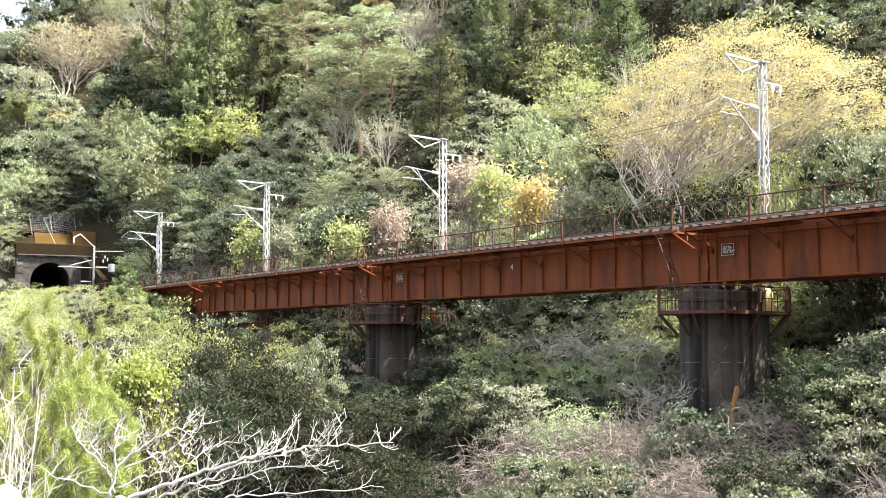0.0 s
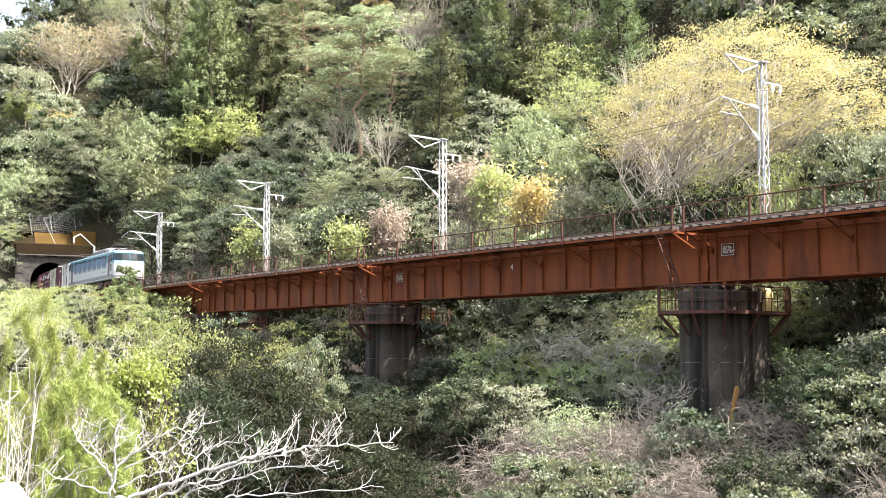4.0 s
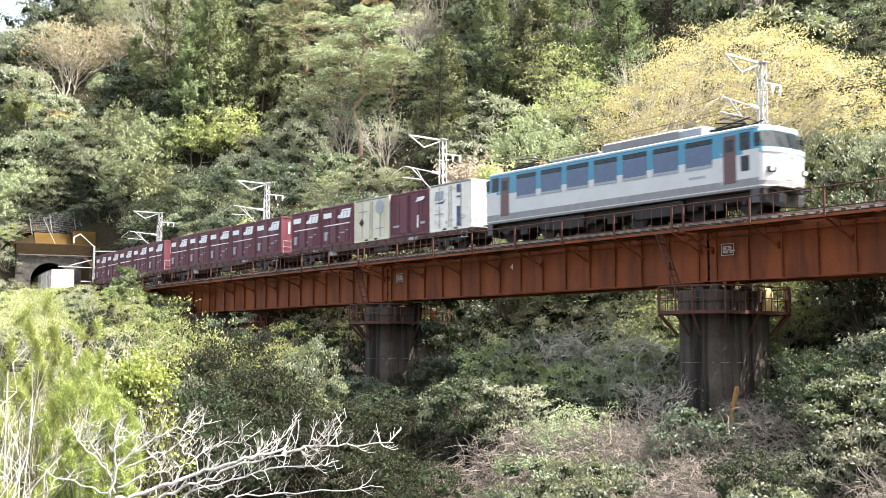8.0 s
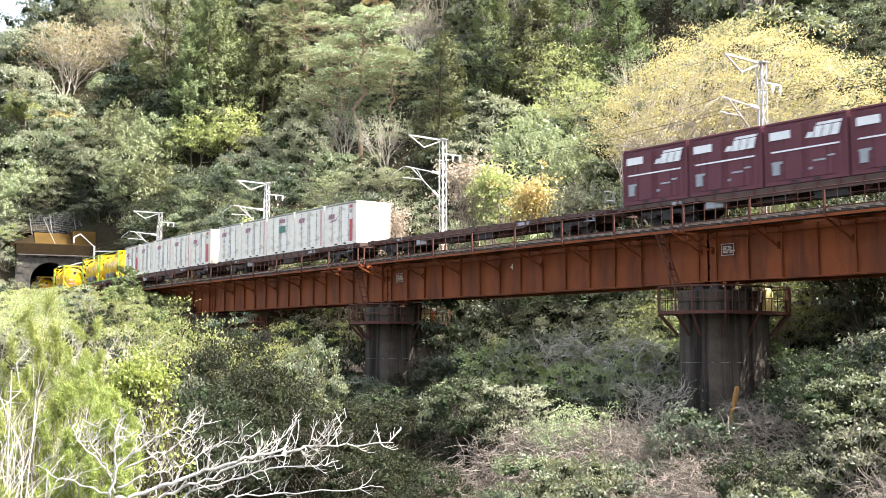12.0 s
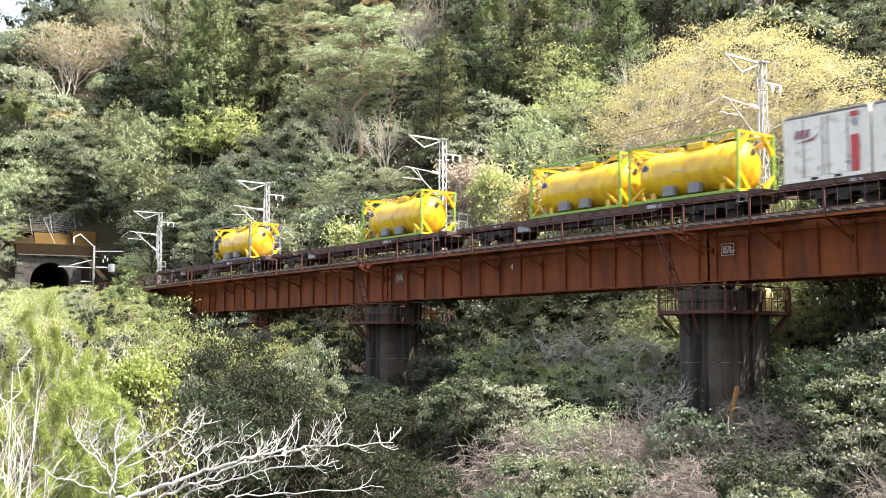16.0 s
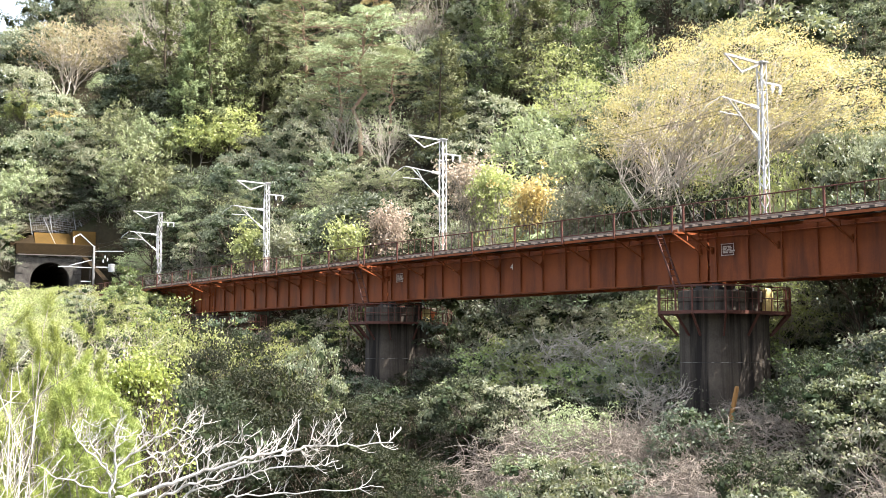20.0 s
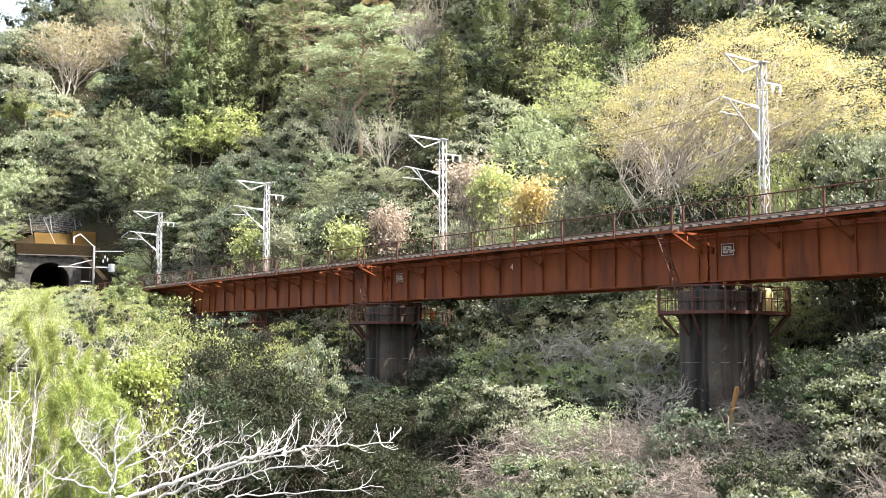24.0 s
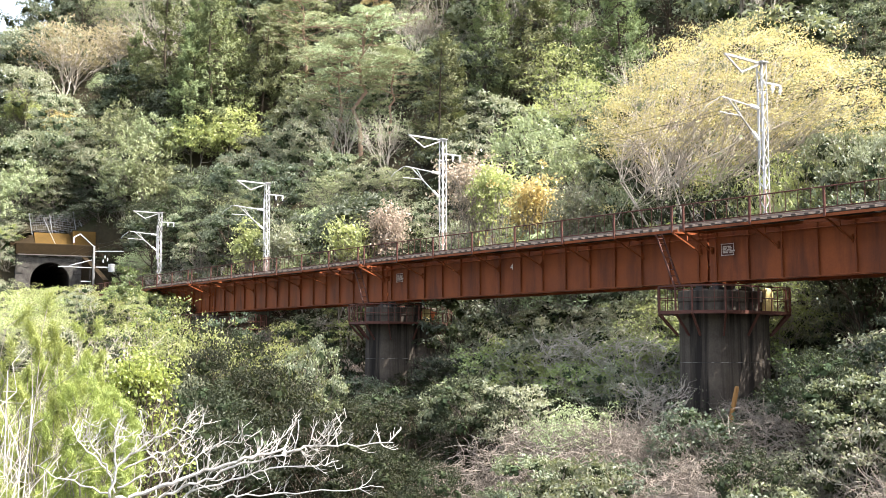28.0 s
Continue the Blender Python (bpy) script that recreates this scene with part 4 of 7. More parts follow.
def container_shell(t, mat, H, edge=None):
    edge = edge or mat
    part("body", Shape().box((0, 0, H / 2 + 0.02), (CL - 0.06, CW - 0.08, H - 0.06), 0.02), mat, t)
    for sx in (-1, 1):
        for sy in (-1, 1):
            c = part("corner_post", Shape().box((sx * (CL / 2 - 0.06), sy * (CW / 2 - 0.05), H / 2), (0.12, 0.1, H), 0.015), mat, t)
    for sy in (-1, 1):
        part("top_rail", Shape().box((0, sy * (CW / 2 - 0.04), H - 0.05), (CL - 0.2, 0.09, 0.1), 0.015), edge, t)
        part("bottom_rail", Shape().box((0, sy * (CW / 2 - 0.04), 0.08), (CL - 0.2, 0.09, 0.16), 0.015), mat, t)
        part("foot_gap", Shape().box((0, sy * (CW / 2 - 0.08), -0.03), (CL - 0.9, 0.1, 0.08)), STEEL_DARK, t)
    for x in (-0.5, 0.5):
        part("fork_pocket", box((x, -CW / 2 - 0.002, 0.09), (0.32, 0.01, 0.1)), STEEL_DARK, t)
    for sx in (-1, 1):
        part("end_header", box((sx * (CL / 2 - 0.04), 0, H - 0.06), (0.09, CW - 0.2, 0.12), 0.015), mat, t)
        part("end_sill", box((sx * (CL / 2 - 0.04), 0, 0.08), (0.09, CW - 0.2, 0.16), 0.015), mat, t)
    yf = -CW / 2 + 0.035
    for sg in (-1, 1):
        part("side_door", Shape().box((sg * 0.62 + 0.0, yf - 0.012, H / 2), (1.2, 0.03, H - 0.36), 0.01), mat, t)
    for x in (-0.95, -0.12, 0.12, 0.95):
        part("lock_rod", Shape().tube([(x, yf - 0.045, 0.2), (x, yf - 0.045, H - 0.2)], 0.018, 5), edge, t)
    for sg in (-1, 1):
        for x in (1.35, 1.6):
            part("side_rib", box((sg * x, yf - 0.008, H / 2), (0.06, 0.025, H - 0.3), 0.006), mat, t)
        for y in (-0.8, -0.4, 0.0, 0.4, 0.8):
            part("end_rib", box((sg * (CL / 2 - 0.025), y, H / 2), (0.03, 0.1, H - 0.3), 0.008), mat, t)
    return yf - 0.062


def logo_bars(t, x, z, w, h, mat, y, lean=0.25):
    """A wordmark as plain slanted shapes."""
    for k in range(3):
        x0 = x - w / 2 + k * w / 3
        poly = [(x0, z - h / 2), (x0 + w / 3 - 0.05, z - h / 2), (x0 + w / 3 - 0.05 + lean * h, z + h / 2), (x0 + lean * h, z + h / 2)]
        part("logo_shape", Shape().prism(poly, "y", y - 0.006, y), mat, t)


def maroon_container(back, style="full"):
    t = thing("maroon_container", "maroon steel twelve-foot freight container with white markings", "freight container", "containers on the train")
    y = container_shell(t, MAROON, CH)
    m = Shape()
    if style == "full":
        part("white_panel", box((-1.1, y, 1.95), (0.95, 0.008, 0.32)), MARK_WHITE, t, "white painted number panel")
        part("logo_swash", Shape().prism([(0.05, 1.68), (0.45, 1.68), (0.5, 1.86), (0.2, 1.9)], "y", y - 0.006, y), MARK_WHITE, t)
        logo_bars(t, 0.95, 1.86, 1.15, 0.42, MARK_WHITE, y, 0.3)
        part("logo_bar", Shape().prism([(0.55, 2.1), (1.62, 2.1), (1.66, 2.2), (0.6, 2.2)], "y", y - 0.006, y), MARK_WHITE, t)
        part("white_stripe", Shape().box((0.0, y, 1.32), (3.0, 0.008, 0.06)), MARK_WHITE, t)
        part("door_label", Shape().box((-1.3, y, 0.62), (0.34, 0.008, 0.42)).box((-1.25, y, 0.88), (0.5, 0.008, 0.1)), MARK_GREY, t, "pale worn label plate")
        part("small_lettering", Shape().box((0.65, y, 0.78), (0.55, 0.008, 0.07)).box((1.15, y, 0.9), (0.3, 0.008, 0.07)).box((0.25, y, 0.5), (0.14, 0.008, 0.1)), MARK_GREY, t)
    else:
        part("logo_mark", Shape().prism([(0.7, 1.85), (1.4, 1.9), (1.55, 2.1), (0.9, 2.1)], "y", y - 0.006, y), MARK_WHITE, t)
        part("door_label", Shape().box((0.9, y, 0.75), (0.14, 0.008, 0.7)), MARK_WHITE, t)
        part("small_lettering", Shape().box((-1.2, y, 0.62), (0.6, 0.008, 0.12)).box((1.35, y, 0.65), (0.4, 0.008, 0.14)), MARK_GREY, t)
    part("end_label", Shape().box((CL / 2 - 0.005, -0.62, 1.75), (0.012, 0.1, 0.8)), MARK_WHITE, t, "white strip on the end wall")
    return place(t, back, 1.0)


def white_container(back, style):
    t = thing("white_container", "white twelve-foot freight container with coloured marks", "freight container", "containers on the train")
    H = 2.6
    y = container_shell(t, WHITE_PAINT, H, GRIMY_WHITE)
    if style == "navy":
        for z, h in ((0.72, 1.05), (1.75, 0.1), (2.2, 0.45)):
            part("stripe", box((0.75, y, z), (0.3, 0.008, h)), MARK_NAVY, t, "navy vertical stripe")
        logo_bars(t, -1.0, 1.95, 0.75, 0.5, MARK_GREY, y)
        part("logo_swash", Shape().prism([(-1.5, 1.55), (-0.6, 1.5), (-0.35, 1.75), (-0.6, 1.62)], "y", y - 0.006, y), MARK_NAVY, t)
        part("lettering", Shape().box((-1.0, y, 0.95), (0.8, 0.008, 0.06)), MARK_GREY, t)
    elif style == "green":
        part("label", Shape().box((0.3, y, 1.6), (0.9, 0.008, 0.45)), MARK_GREEN, t, "green label")
        logo_bars(t, 0.3, 2.15, 0.8, 0.26, MARK_PINK, y)
    elif style == "redband":
        part("band", box((1.25, y, 0.85), (0.34, 0.008, 1.35)), MARK_RED, t, "red vertical band")
        part("band_top", box((1.25, y, 2.3), (0.34, 0.008, 0.18)), MARK_RED, t, "red band end")
        logo_bars(t, -1.0, 1.85, 0.7, 0.3, MARK_PINK, y)
        part("logo_swash", Shape().prism([(-1.3, 1.5), (-0.5, 1.55), (-0.2, 1.85), (-0.5, 1.66)], "y", y - 0.006, y), MARK_PINK, t)
        part("round_badge", Shape().tube([(1.25, y + 0.002, 2.02), (1.25, y - 0.006, 2.02)], 0.14, 12), MARK_GREY, t)
    else:
        logo_bars(t, -0.9, 1.95, 0.75, 0.3, MARK_PINK, y)
        part("round_badge", Shape().tube([(-0.9, y + 0.002, 1.45), (-0.9, y - 0.006, 1.45)], 0.13, 12), MARK_GREY, t)
        if style == "line":
            part("edge_line", Shape().box((1.55, y, 1.25), (0.07, 0.008, 2.3)), MARK_RED, t, "thin red line")
    part("vent", Shape().box((1.0, y - 0.002, 0.55), (0.3, 0.01, 0.08)).box((-0.3, y - 0.002, 0.45), (0.08, 0.012, 0.16)), MARK_GREY, t)
    return place(t, back, 1.0)


def cream_container(back):
    t = thing("cream_container", "weathered cream freight container with a dark diamond mark", "freight container", "containers on the train")
    y = container_shell(t, CREAM, 2.55, GRIMY_WHITE)
    part("round_mark", Shape().tube([(0.9, y + 0.002, 1.95), (0.9, y - 0.006, 1.95)], 0.42, 18), MARK_GREY, t, "large round grey emblem")
    part("diamond_mark", Shape().prism([(-1.25, 1.15), (-1.0, 1.4), (-0.75, 1.15), (-1.0, 0.9)], "y", y - 0.006, y), STEEL_DARK, t)
    for x, z, w in ((-0.9, 1.8, 1.0), (0.9, 0.7, 0.8)):
        part("lettering", box((x, y, z), (w, 0.008, 0.065)), MARK_GREY, t)
    return place(t, back, 1.0)


def tank_container(back, frame_mat, label):
    t = thing("tank_container", label, "tank container", "tanks on the train")
    L, W, H = 6.058, 2.438, 2.55
    hl, hw = L / 2, W / 2
    for sx in (-1, 1):
        for sy in (-1, 1):
            part("frame_post", Shape().box((sx * (hl - 0.06), sy * (hw - 0.06), H / 2), (0.12, 0.12, H), 0.012), frame_mat, t)
            for z in (0.06, H - 0.06):
                part("corner_casting", Shape().box((sx * (hl - 0.08), sy * (hw - 0.08), z), (0.18, 0.17, 0.12), 0.01), frame_mat, t)
        part("end_header", box((sx * (hl - 0.06), 0, H - 0.05), (0.1, W - 0.2, 0.1)), TANK_YELLOW, t)
        part("end_sill", box((sx * (hl - 0.06), 0, 0.07), (0.1, W - 0.2, 0.14)), TANK_YELLOW, t)
        for sy in (-1, 1):
            for a, b, w in (((hl - 0.07, hw - 0.1, H - 0.85), (hl - 0.07, 0.5, H - 0.08), 0.15), ((hl - 0.07, hw - 0.1, 0.8), (hl - 0.07, 0.5, 0.12), 0.15), ((hl - 0.07, hw - 0.08, H - 0.1), (hl - 0.3, 0.62, H - 0.6), 0.1),
                            ((hl - 0.12, hw - 0.07, H - 0.06), (hl - 1.15, hw - 0.07, H - (0.62 if sx < 0 else 0.5)), 0.08), ((hl - 0.12, hw - 0.07, 0.12), (hl - 0.85, hw - 0.12, 0.7), 0.08),
                            ((hl - 0.12, hw - 0.1, H - 0.1), (hl - 1.5, 0.1, H - 0.05), 0.07)):
                part("diagonal_brace", Shape().bar((sx * a[0], sy * a[1], a[2]), (sx * b[0], sy * b[1], b[2]), w), TANK_YELLOW, t)
    for sy in (-1, 1):
        part("bottom_rail", Shape().box((0, sy * (hw - 0.06), 0.07), (L - 0.24, 0.1, 0.13), 0.01), frame_mat, t)
        part("top_rail", Shape().box((0, sy * (hw - 0.06), H - 0.04), (L - 0.24, 0.07, 0.08), 0.01), frame_mat, t)
    r, zc = 1.1, 1.2
    pts, rad = [], []
    for x, q in ((-2.86, 0.06), (-2.82, 0.4), (-2.7, 0.72), (-2.48, 0.93), (-2.2, 1.0), (-0.7, 1.0), (0.7, 1.0), (2.2, 1.0), (2.48, 0.93), (2.7, 0.72), (2.82, 0.4), (2.86, 0.06)):
        pts.append((x, 0, zc)), rad.append(r * q)
    part("vessel", Shape().tube(pts, rad, 32), TANK_YELLOW, t, "glossy yellow tank vessel", smooth=True)
    for x in (-1.9, 0.0, 1.9):
        part("hoop", Shape().tube([(x - 0.04, 0, zc), (x + 0.04, 0, zc)], r + 0.025, 32), TANK_YELLOW, t)
    part("walkway", Shape().box((0.2, 0.25, H - 0.12), (3.6, 0.45, 0.04)).box((0.2, -0.35, H - 0.14), (1.6, 0.3, 0.04)), STEEL_DARK, t, "dark catwalk on top")
    part("valve_box", Shape().box((0.35, -0.25, H - 0.26), (0.95, 0.75, 0.3), 0.03), TANK_YELLOW, t)
    part("manhole", Shape().tube([(-1.1, 0, zc + r - 0.05), (-1.1, 0, H - 0.12)], 0.3, 14), TANK_YELLOW, t)
    for x in (-1.9, 1.9):
        part("saddle", box((x, 0, 0.3), (0.25, 1.7, 0.5), 0.02), TANK_YELLOW, t)
    for x in (-0.75, 0.65):
        part("side_cabinet", Shape().box((x, -1.05, 0.42), (0.6, 0.3, 0.45), 0.03), LOCO_ROOF, t, "grey equipment cabinet")
    part("hazard_diamond", Shape().prism([(-2.35, 1.5), (-2.1, 1.75), (-1.85, 1.5), (-2.1, 1.25)], "y", -1.07, -1.03), MARK_NAVY, t)
    part("tank_lettering", box((-0.2, -1.11, 1.25), (0.7, 0.03, 0.06)), PALE_MARK, t)
    part("end_badge", Shape().tube([(2.84, 0, 1.75), (2.88, 0, 1.75)], 0.14, 12), STEEL_DARK, t)
    return place(t, back, 1.0)


def locomotive():
    t = thing("electric_locomotive", "white and sky-blue electric locomotive with brown cab doors", "locomotive")
    hl, hw = 8.55, 1.42

    def outline(z, dx, w, nose=0.32):
        h = hl + dx
        return [Vector(p) for p in ((-h - nose, 0, z), (-h - nose * 0.85, -w * 0.5, z), (-h, -w + 0.08, z), (-h + 0.12, -w, z), (h - 0.12, -w, z), (h, -w + 0.08, z), (h + nose * 0.85, -w * 0.5, z), (h + nose, 0, z), (h + nose * 0.85, w * 0.5, z), (h, w - 0.08, z), (h - 0.12, w, z), (-h + 0.12, w, z), (-h, w - 0.08, z), (-h - nose * 0.85, w * 0.5, z))]
    part("sill", Shape().loft([outline(0.98, -0.05, hw - 0.02), outline(1.08, 0, hw), outline(1.3, 0, hw)]), LOCO_SILL, t, "grey sill band")
    part("sill_line", Shape().loft([outline(1.07, 0.004, hw + 0.004), outline(1.12, 0.004, hw + 0.004)]), LOCO_WHITE, t)
    part("lower_body", Shape().loft([outline(1.3, 0, hw), outline(2.42, 0.02, hw)]), LOCO_WHITE, t, "white lower body")
    part("upper_body", Shape().loft([outline(2.42, 0.02, hw), outline(2.62, 0.0, hw), outline(3.3, -0.22, hw - 0.02), outline(3.42, -0.26, hw - 0.04)]), LOCO_BLUE, t, "sky-blue upper body")
    part("cornice", Shape().loft([outline(3.42, -0.26, hw - 0.02), outline(3.5, -0.24, hw - 0.02), outline(3.56, -0.36, hw - 0.12)]), LOCO_PALE, t, "pale blue cornice")
    for sx in (-1, 1):
        part("brow", Shape().loft([[Vector((sx * (hl + q), y, z)) for q, y in ((0.13, 0.0), (0.09, -0.68), (-0.2, -1.3), (-0.7, -1.3), (-0.7, 1.3), (-0.2, 1.3), (0.09, 0.68))] for z in (3.33, 3.45, 3.53)]), LOCO_PALE, t, "pale rounded brow over the windscreen")
    part("roof", Shape().loft([outline(3.55, -0.36, hw - 0.12), outline(3.66, -0.6, hw - 0.5)]), LOCO_ROOF, t, "grey roof")
    # white side fields at both cabs and the white field under the louvres
    for sy in (-1, 1):
        part("side_stripe", Shape().box((0, sy * (hw + 0.001), 1.36), (2 * hl - 0.3, 0.012, 0.12)), LOCO_SILL, t)
        for i in range(7):
            x = -5.4 + i * 1.8
            lv = part("louvre_panel", Shape().box((x, sy * (hw + 0.003), 2.62), (1.42, 0.02, 0.82), 0.006), LOCO_LOUVRE, t, "slate-blue louvre panel")
            sl = Shape()
            for k in range(7):
                sl.box((x, sy * (hw + 0.016), 2.3 + k * 0.105), (1.34, 0.012, 0.03))
            part("slats", sl, LOCO_LOUVRE, lv)
            part("side_window", Shape().box((x, sy * (hw - 0.004), 3.17), (1.42, 0.03, 0.22), 0.006), GLASS_DARK, t, "narrow dark side window")
            part("louvre_sill", Shape().box((x, sy * (hw + 0.012), 2.15), (1.46, 0.02, 0.13), 0.004), MARK_GREY, t)
        for sx in (-1, 1):
            dr = part("cab_door", Shape().box((sx * 7.0, sy * (hw + 0.004), 2.28), (0.62, 0.02, 1.95), 0.006), LOCO_DOOR, t, "brown cab door")
            part("door_window", Shape().box((sx * 7.0, sy * (hw + 0.016), 2.85), (0.4, 0.012, 0.5), 0.01), GLASS_DARK, dr)
            part("door_handrail", Shape().tube([(sx * 7.0 - 0.38, sy * (hw + 0.05), 1.3), (sx * 7.0 - 0.38, sy * (hw + 0.05), 2.6)], 0.018, 5), LAMP_GLASS, dr)
            part("cab_side_window", Shape().box((sx * 7.75, sy * (hw - 0.002), 2.95), (0.5, 0.03, 0.72), 0.02), GLASS_DARK, t)
            part("cab_lower_window", Shape().box((sx * 7.75, sy * (hw + 0.003), 2.05), (0.42, 0.02, 0.62), 0.02), GLASS_DARK, t) if sx > 0 else None
            part("cab_white_field", Shape().box((sx * 8.05, sy * (hw + 0.001), 2.5), (0.8, 0.008, 0.16)), LOCO_WHITE, t)
        part("maker_plate", Shape().box((5.3, sy * (hw + 0.004), 1.75), (0.9, 0.012, 0.1)), MARK_GREY, t, "raised number bar")
    for sx in (-1, 1):
        # raked windscreens in the nose
        for sy in (-1, 1):
            low = [(0.335, 0.03), (0.29, 0.71), (0.015, 1.335)]
            high = [(0.145, 0.03), (0.1, 0.7), (-0.175, 1.315)]
            pts = [Vector((sx * (hl + q + o), sy * y, z)) for o in (0.0, -0.12) for row, z in ((low, 2.64), (high, 3.28)) for q, y in row]
            sh = Shape().add(pts, [(0, 1, 4, 3), (1, 2, 5, 4), (6, 9, 10, 7), (7, 10, 11, 8), (0, 6, 7, 1), (1, 7, 8, 2), (3, 4, 10, 9), (4, 5, 11, 10), (0, 3, 9, 6), (2, 8, 11, 5)])
            part("windscreen", sh, GLASS_DARK, t, "dark raked windscreen")
            part("wiper", Shape().bar((sx * (hl + 0.33), sy * 0.5, 2.66), (sx * (hl + 0.22), sy * 0.62, 3.05), 0.02), STEEL_DARK, t)
            part("corner_window", Shape().box((sx * (hl - 0.2), sy * (hw - 0.005), 2.95), (0.3, 0.03, 0.56), 0.02), GLASS_DARK, t)
            hm = part("headlamp", Shape().box((sx * (hl + 0.14), sy * 1.0, 1.74), (0.2, 0.4, 0.24), 0.03), LOCO_GREY, t, "grey square lamp bezel")
            part("lens", Shape().tube([(sx * (hl + 0.24), sy * 1.08, 1.74), (sx * (hl + 0.262), sy * 1.08, 1.74)], 0.09, 14), LAMP_GLASS, hm)
            part("tail_lens", Shape().tube([(sx * (hl + 0.24), sy * 0.88, 1.74), (sx * (hl + 0.26), sy * 0.88, 1.74)], 0.06, 14), STEEL_DARK, hm)
            part("front_handrail", Shape().tube([(sx * (hl + 0.36), sy * 0.55, 1.5), (sx * (hl + 0.36), sy * 0.55, 2.3)], 0.018, 5), LAMP_GLASS, t)
        part("belt_band", Shape().loft([[Vector((sx * (hl + 0.36), 0, z)), Vector((sx * (hl + 0.32), -0.72, z)), Vector((sx * (hl + 0.03), -1.37, z)), Vector((sx * (hl - 0.3), -1.37, z)), Vector((sx * (hl - 0.3), 1.37, z)), Vector((sx * (hl + 0.03), 1.37, z)), Vector((sx * (hl + 0.32), 0.72, z))] for z in (2.43, 2.63)]), LOCO_PALE, t, "pale blue belt under the windscreen")
        part("gangway_door", Shape().box((sx * (hl + 0.31), 0, 1.95), (0.06, 0.62, 1.2), 0.015), LOCO_WHITE, t)
        part("number_bar", Shape().box((sx * (hl + 0.352), 0, 2.3), (0.012, 0.5, 0.1)), MARK_GREY, t)
        part("buffer_skirt", Shape().prism([(-1.3, 0.98), (1.3, 0.98), (1.2, 0.42), (0.5, 0.34), (-0.5, 0.34), (-1.2, 0.42)], "x", sx * (hl - 0.3), sx * (hl + 0.02)), LOCO_GREY, t, "grey snow skirt")
        for sy in (-1, 1):
            part("cab_step", Shape().box((sx * (hl - 0.35), sy * 1.3, 0.45), (0.4, 0.2, 0.04)).box((sx * (hl - 0.35), sy * 1.38, 0.7), (0.4, 0.03, 0.55)), LOCO_GREY, t)
        part("footboard", Shape().box((sx * (hl + 0.35), 0, 1.0), (0.4, 2.3, 0.05)), STEEL_DARK, t)
        part("coupler", Shape().box((sx * (hl + 0.5), 0, 0.88), (0.7, 0.25, 0.3), 0.04), STEEL_DARK, t)
        hs = Shape()
        for y in (-0.7, -0.45, 0.45, 0.7):
            hs.tube([(sx * (hl + 0.2), y, 1.0), (sx * (hl + 0.35), y, 0.7), (sx * (hl + 0.25), y + 0.08, 0.45)], 0.03, 5)
        part("brake_hoses", hs, MARK_GREY, t)
        # pantograph, folded low
        pg = part("pantograph", Shape().box((sx * 6.4, 0, 3.78), (1.9, 1.5, 0.06)), STEEL_DARK, t)
        arms = Shape()
        for y in (-0.55, 0.55):
            arms.bar((sx * 6.4 - 0.8, y, 3.85), (sx * 6.4 + 0.9, y * 0.8, 4.1 if sx > 0 else 4.02), 0.05).bar((sx * 6.4 + 0.8, y, 3.85), (sx * 6.4 - 0.9, y * 0.8, 4.14), 0.05)
        part("arms", arms, STEEL_DARK, pg)
        hd = Shape()
        for dx in (-0.25, 0.25):
            hd.tube([(sx * 6.4 + dx, -0.95, 4.12), (sx * 6.4 + dx, -0.7, 4.24), (sx * 6.4 + dx, 0.7, 4.24), (sx * 6.4 + dx, 0.95, 4.12)], 0.035, 6)
        part("collector_head", hd, STEEL_DARK, pg)
        for dx in (-0.8, 0.8):
            for y in (-0.6, 0.6):
                part("roof_insulator", Shape().tube([(sx * 6.4 + dx, y, 3.6), (sx * 6.4 + dx, y, 3.68), (sx * 6.4 + dx, y, 3.76)], [0.06, 0.1, 0.06], 8), PORCELAIN, pg)
        bogie(sx * 6.0, t, 2.8, 0.56)
    bogie(0, t, 2.8, 0.56)
    part("underframe", Shape().box((0, 0, 0.78), (2 * hl - 1.0, 2.1, 0.42), 0.04), STEEL_DARK, t, "black equipment-filled underframe")
    for sx in (-1, 1):
        for sy in (-1, 1):
            part("sand_box", box((sx * 4.1, sy * 1.12, 0.66), (0.5, 0.3, 0.6), 0.04), STEEL_DARK, t)
            part("equipment_skirt", box((sx * 2.7, sy * 1.17, 0.62), (2.2, 0.14, 0.62), 0.03), STEEL_DARK, t)
    # roof boxes: a tall resistor housing towards the front, a low one behind
    part("resistor_housing", Shape().prism([(-1.0, 3.6), (-1.0, 3.98), (-0.8, 4.1), (0.8, 4.1), (1.0, 3.98), (1.0, 3.6)], "x", -0.6, 4.0), LOCO_ROOF, t, "tall grey resistor housing on the roof")
    part("housing_end", Shape().prism([(-0.95, 3.6), (-0.95, 3.95), (-0.78, 4.06), (0.78, 4.06), (0.95, 3.95), (0.95, 3.6)], "x", 4.0, 5.2), MARK_GREY, t, "pale grey end of the housing")
    part("low_roof_box", Shape().box((-2.6, 0, 3.72), (3.2, 1.6, 0.26), 0.05), LOCO_ROOF, t)
    for x in (-3.0, 3.0):
        part("underfloor_box", box((x, 0, 0.72), (2.0, 2.4, 0.5), 0.05), STEEL_DARK, t)
    return place(t, -9.85)


locomotive()
for k in range(9):
    flat_wagon(k)
PC = 3.816


def slot(k, i):
    return 20.4 * k + CL / 2 + i * PC


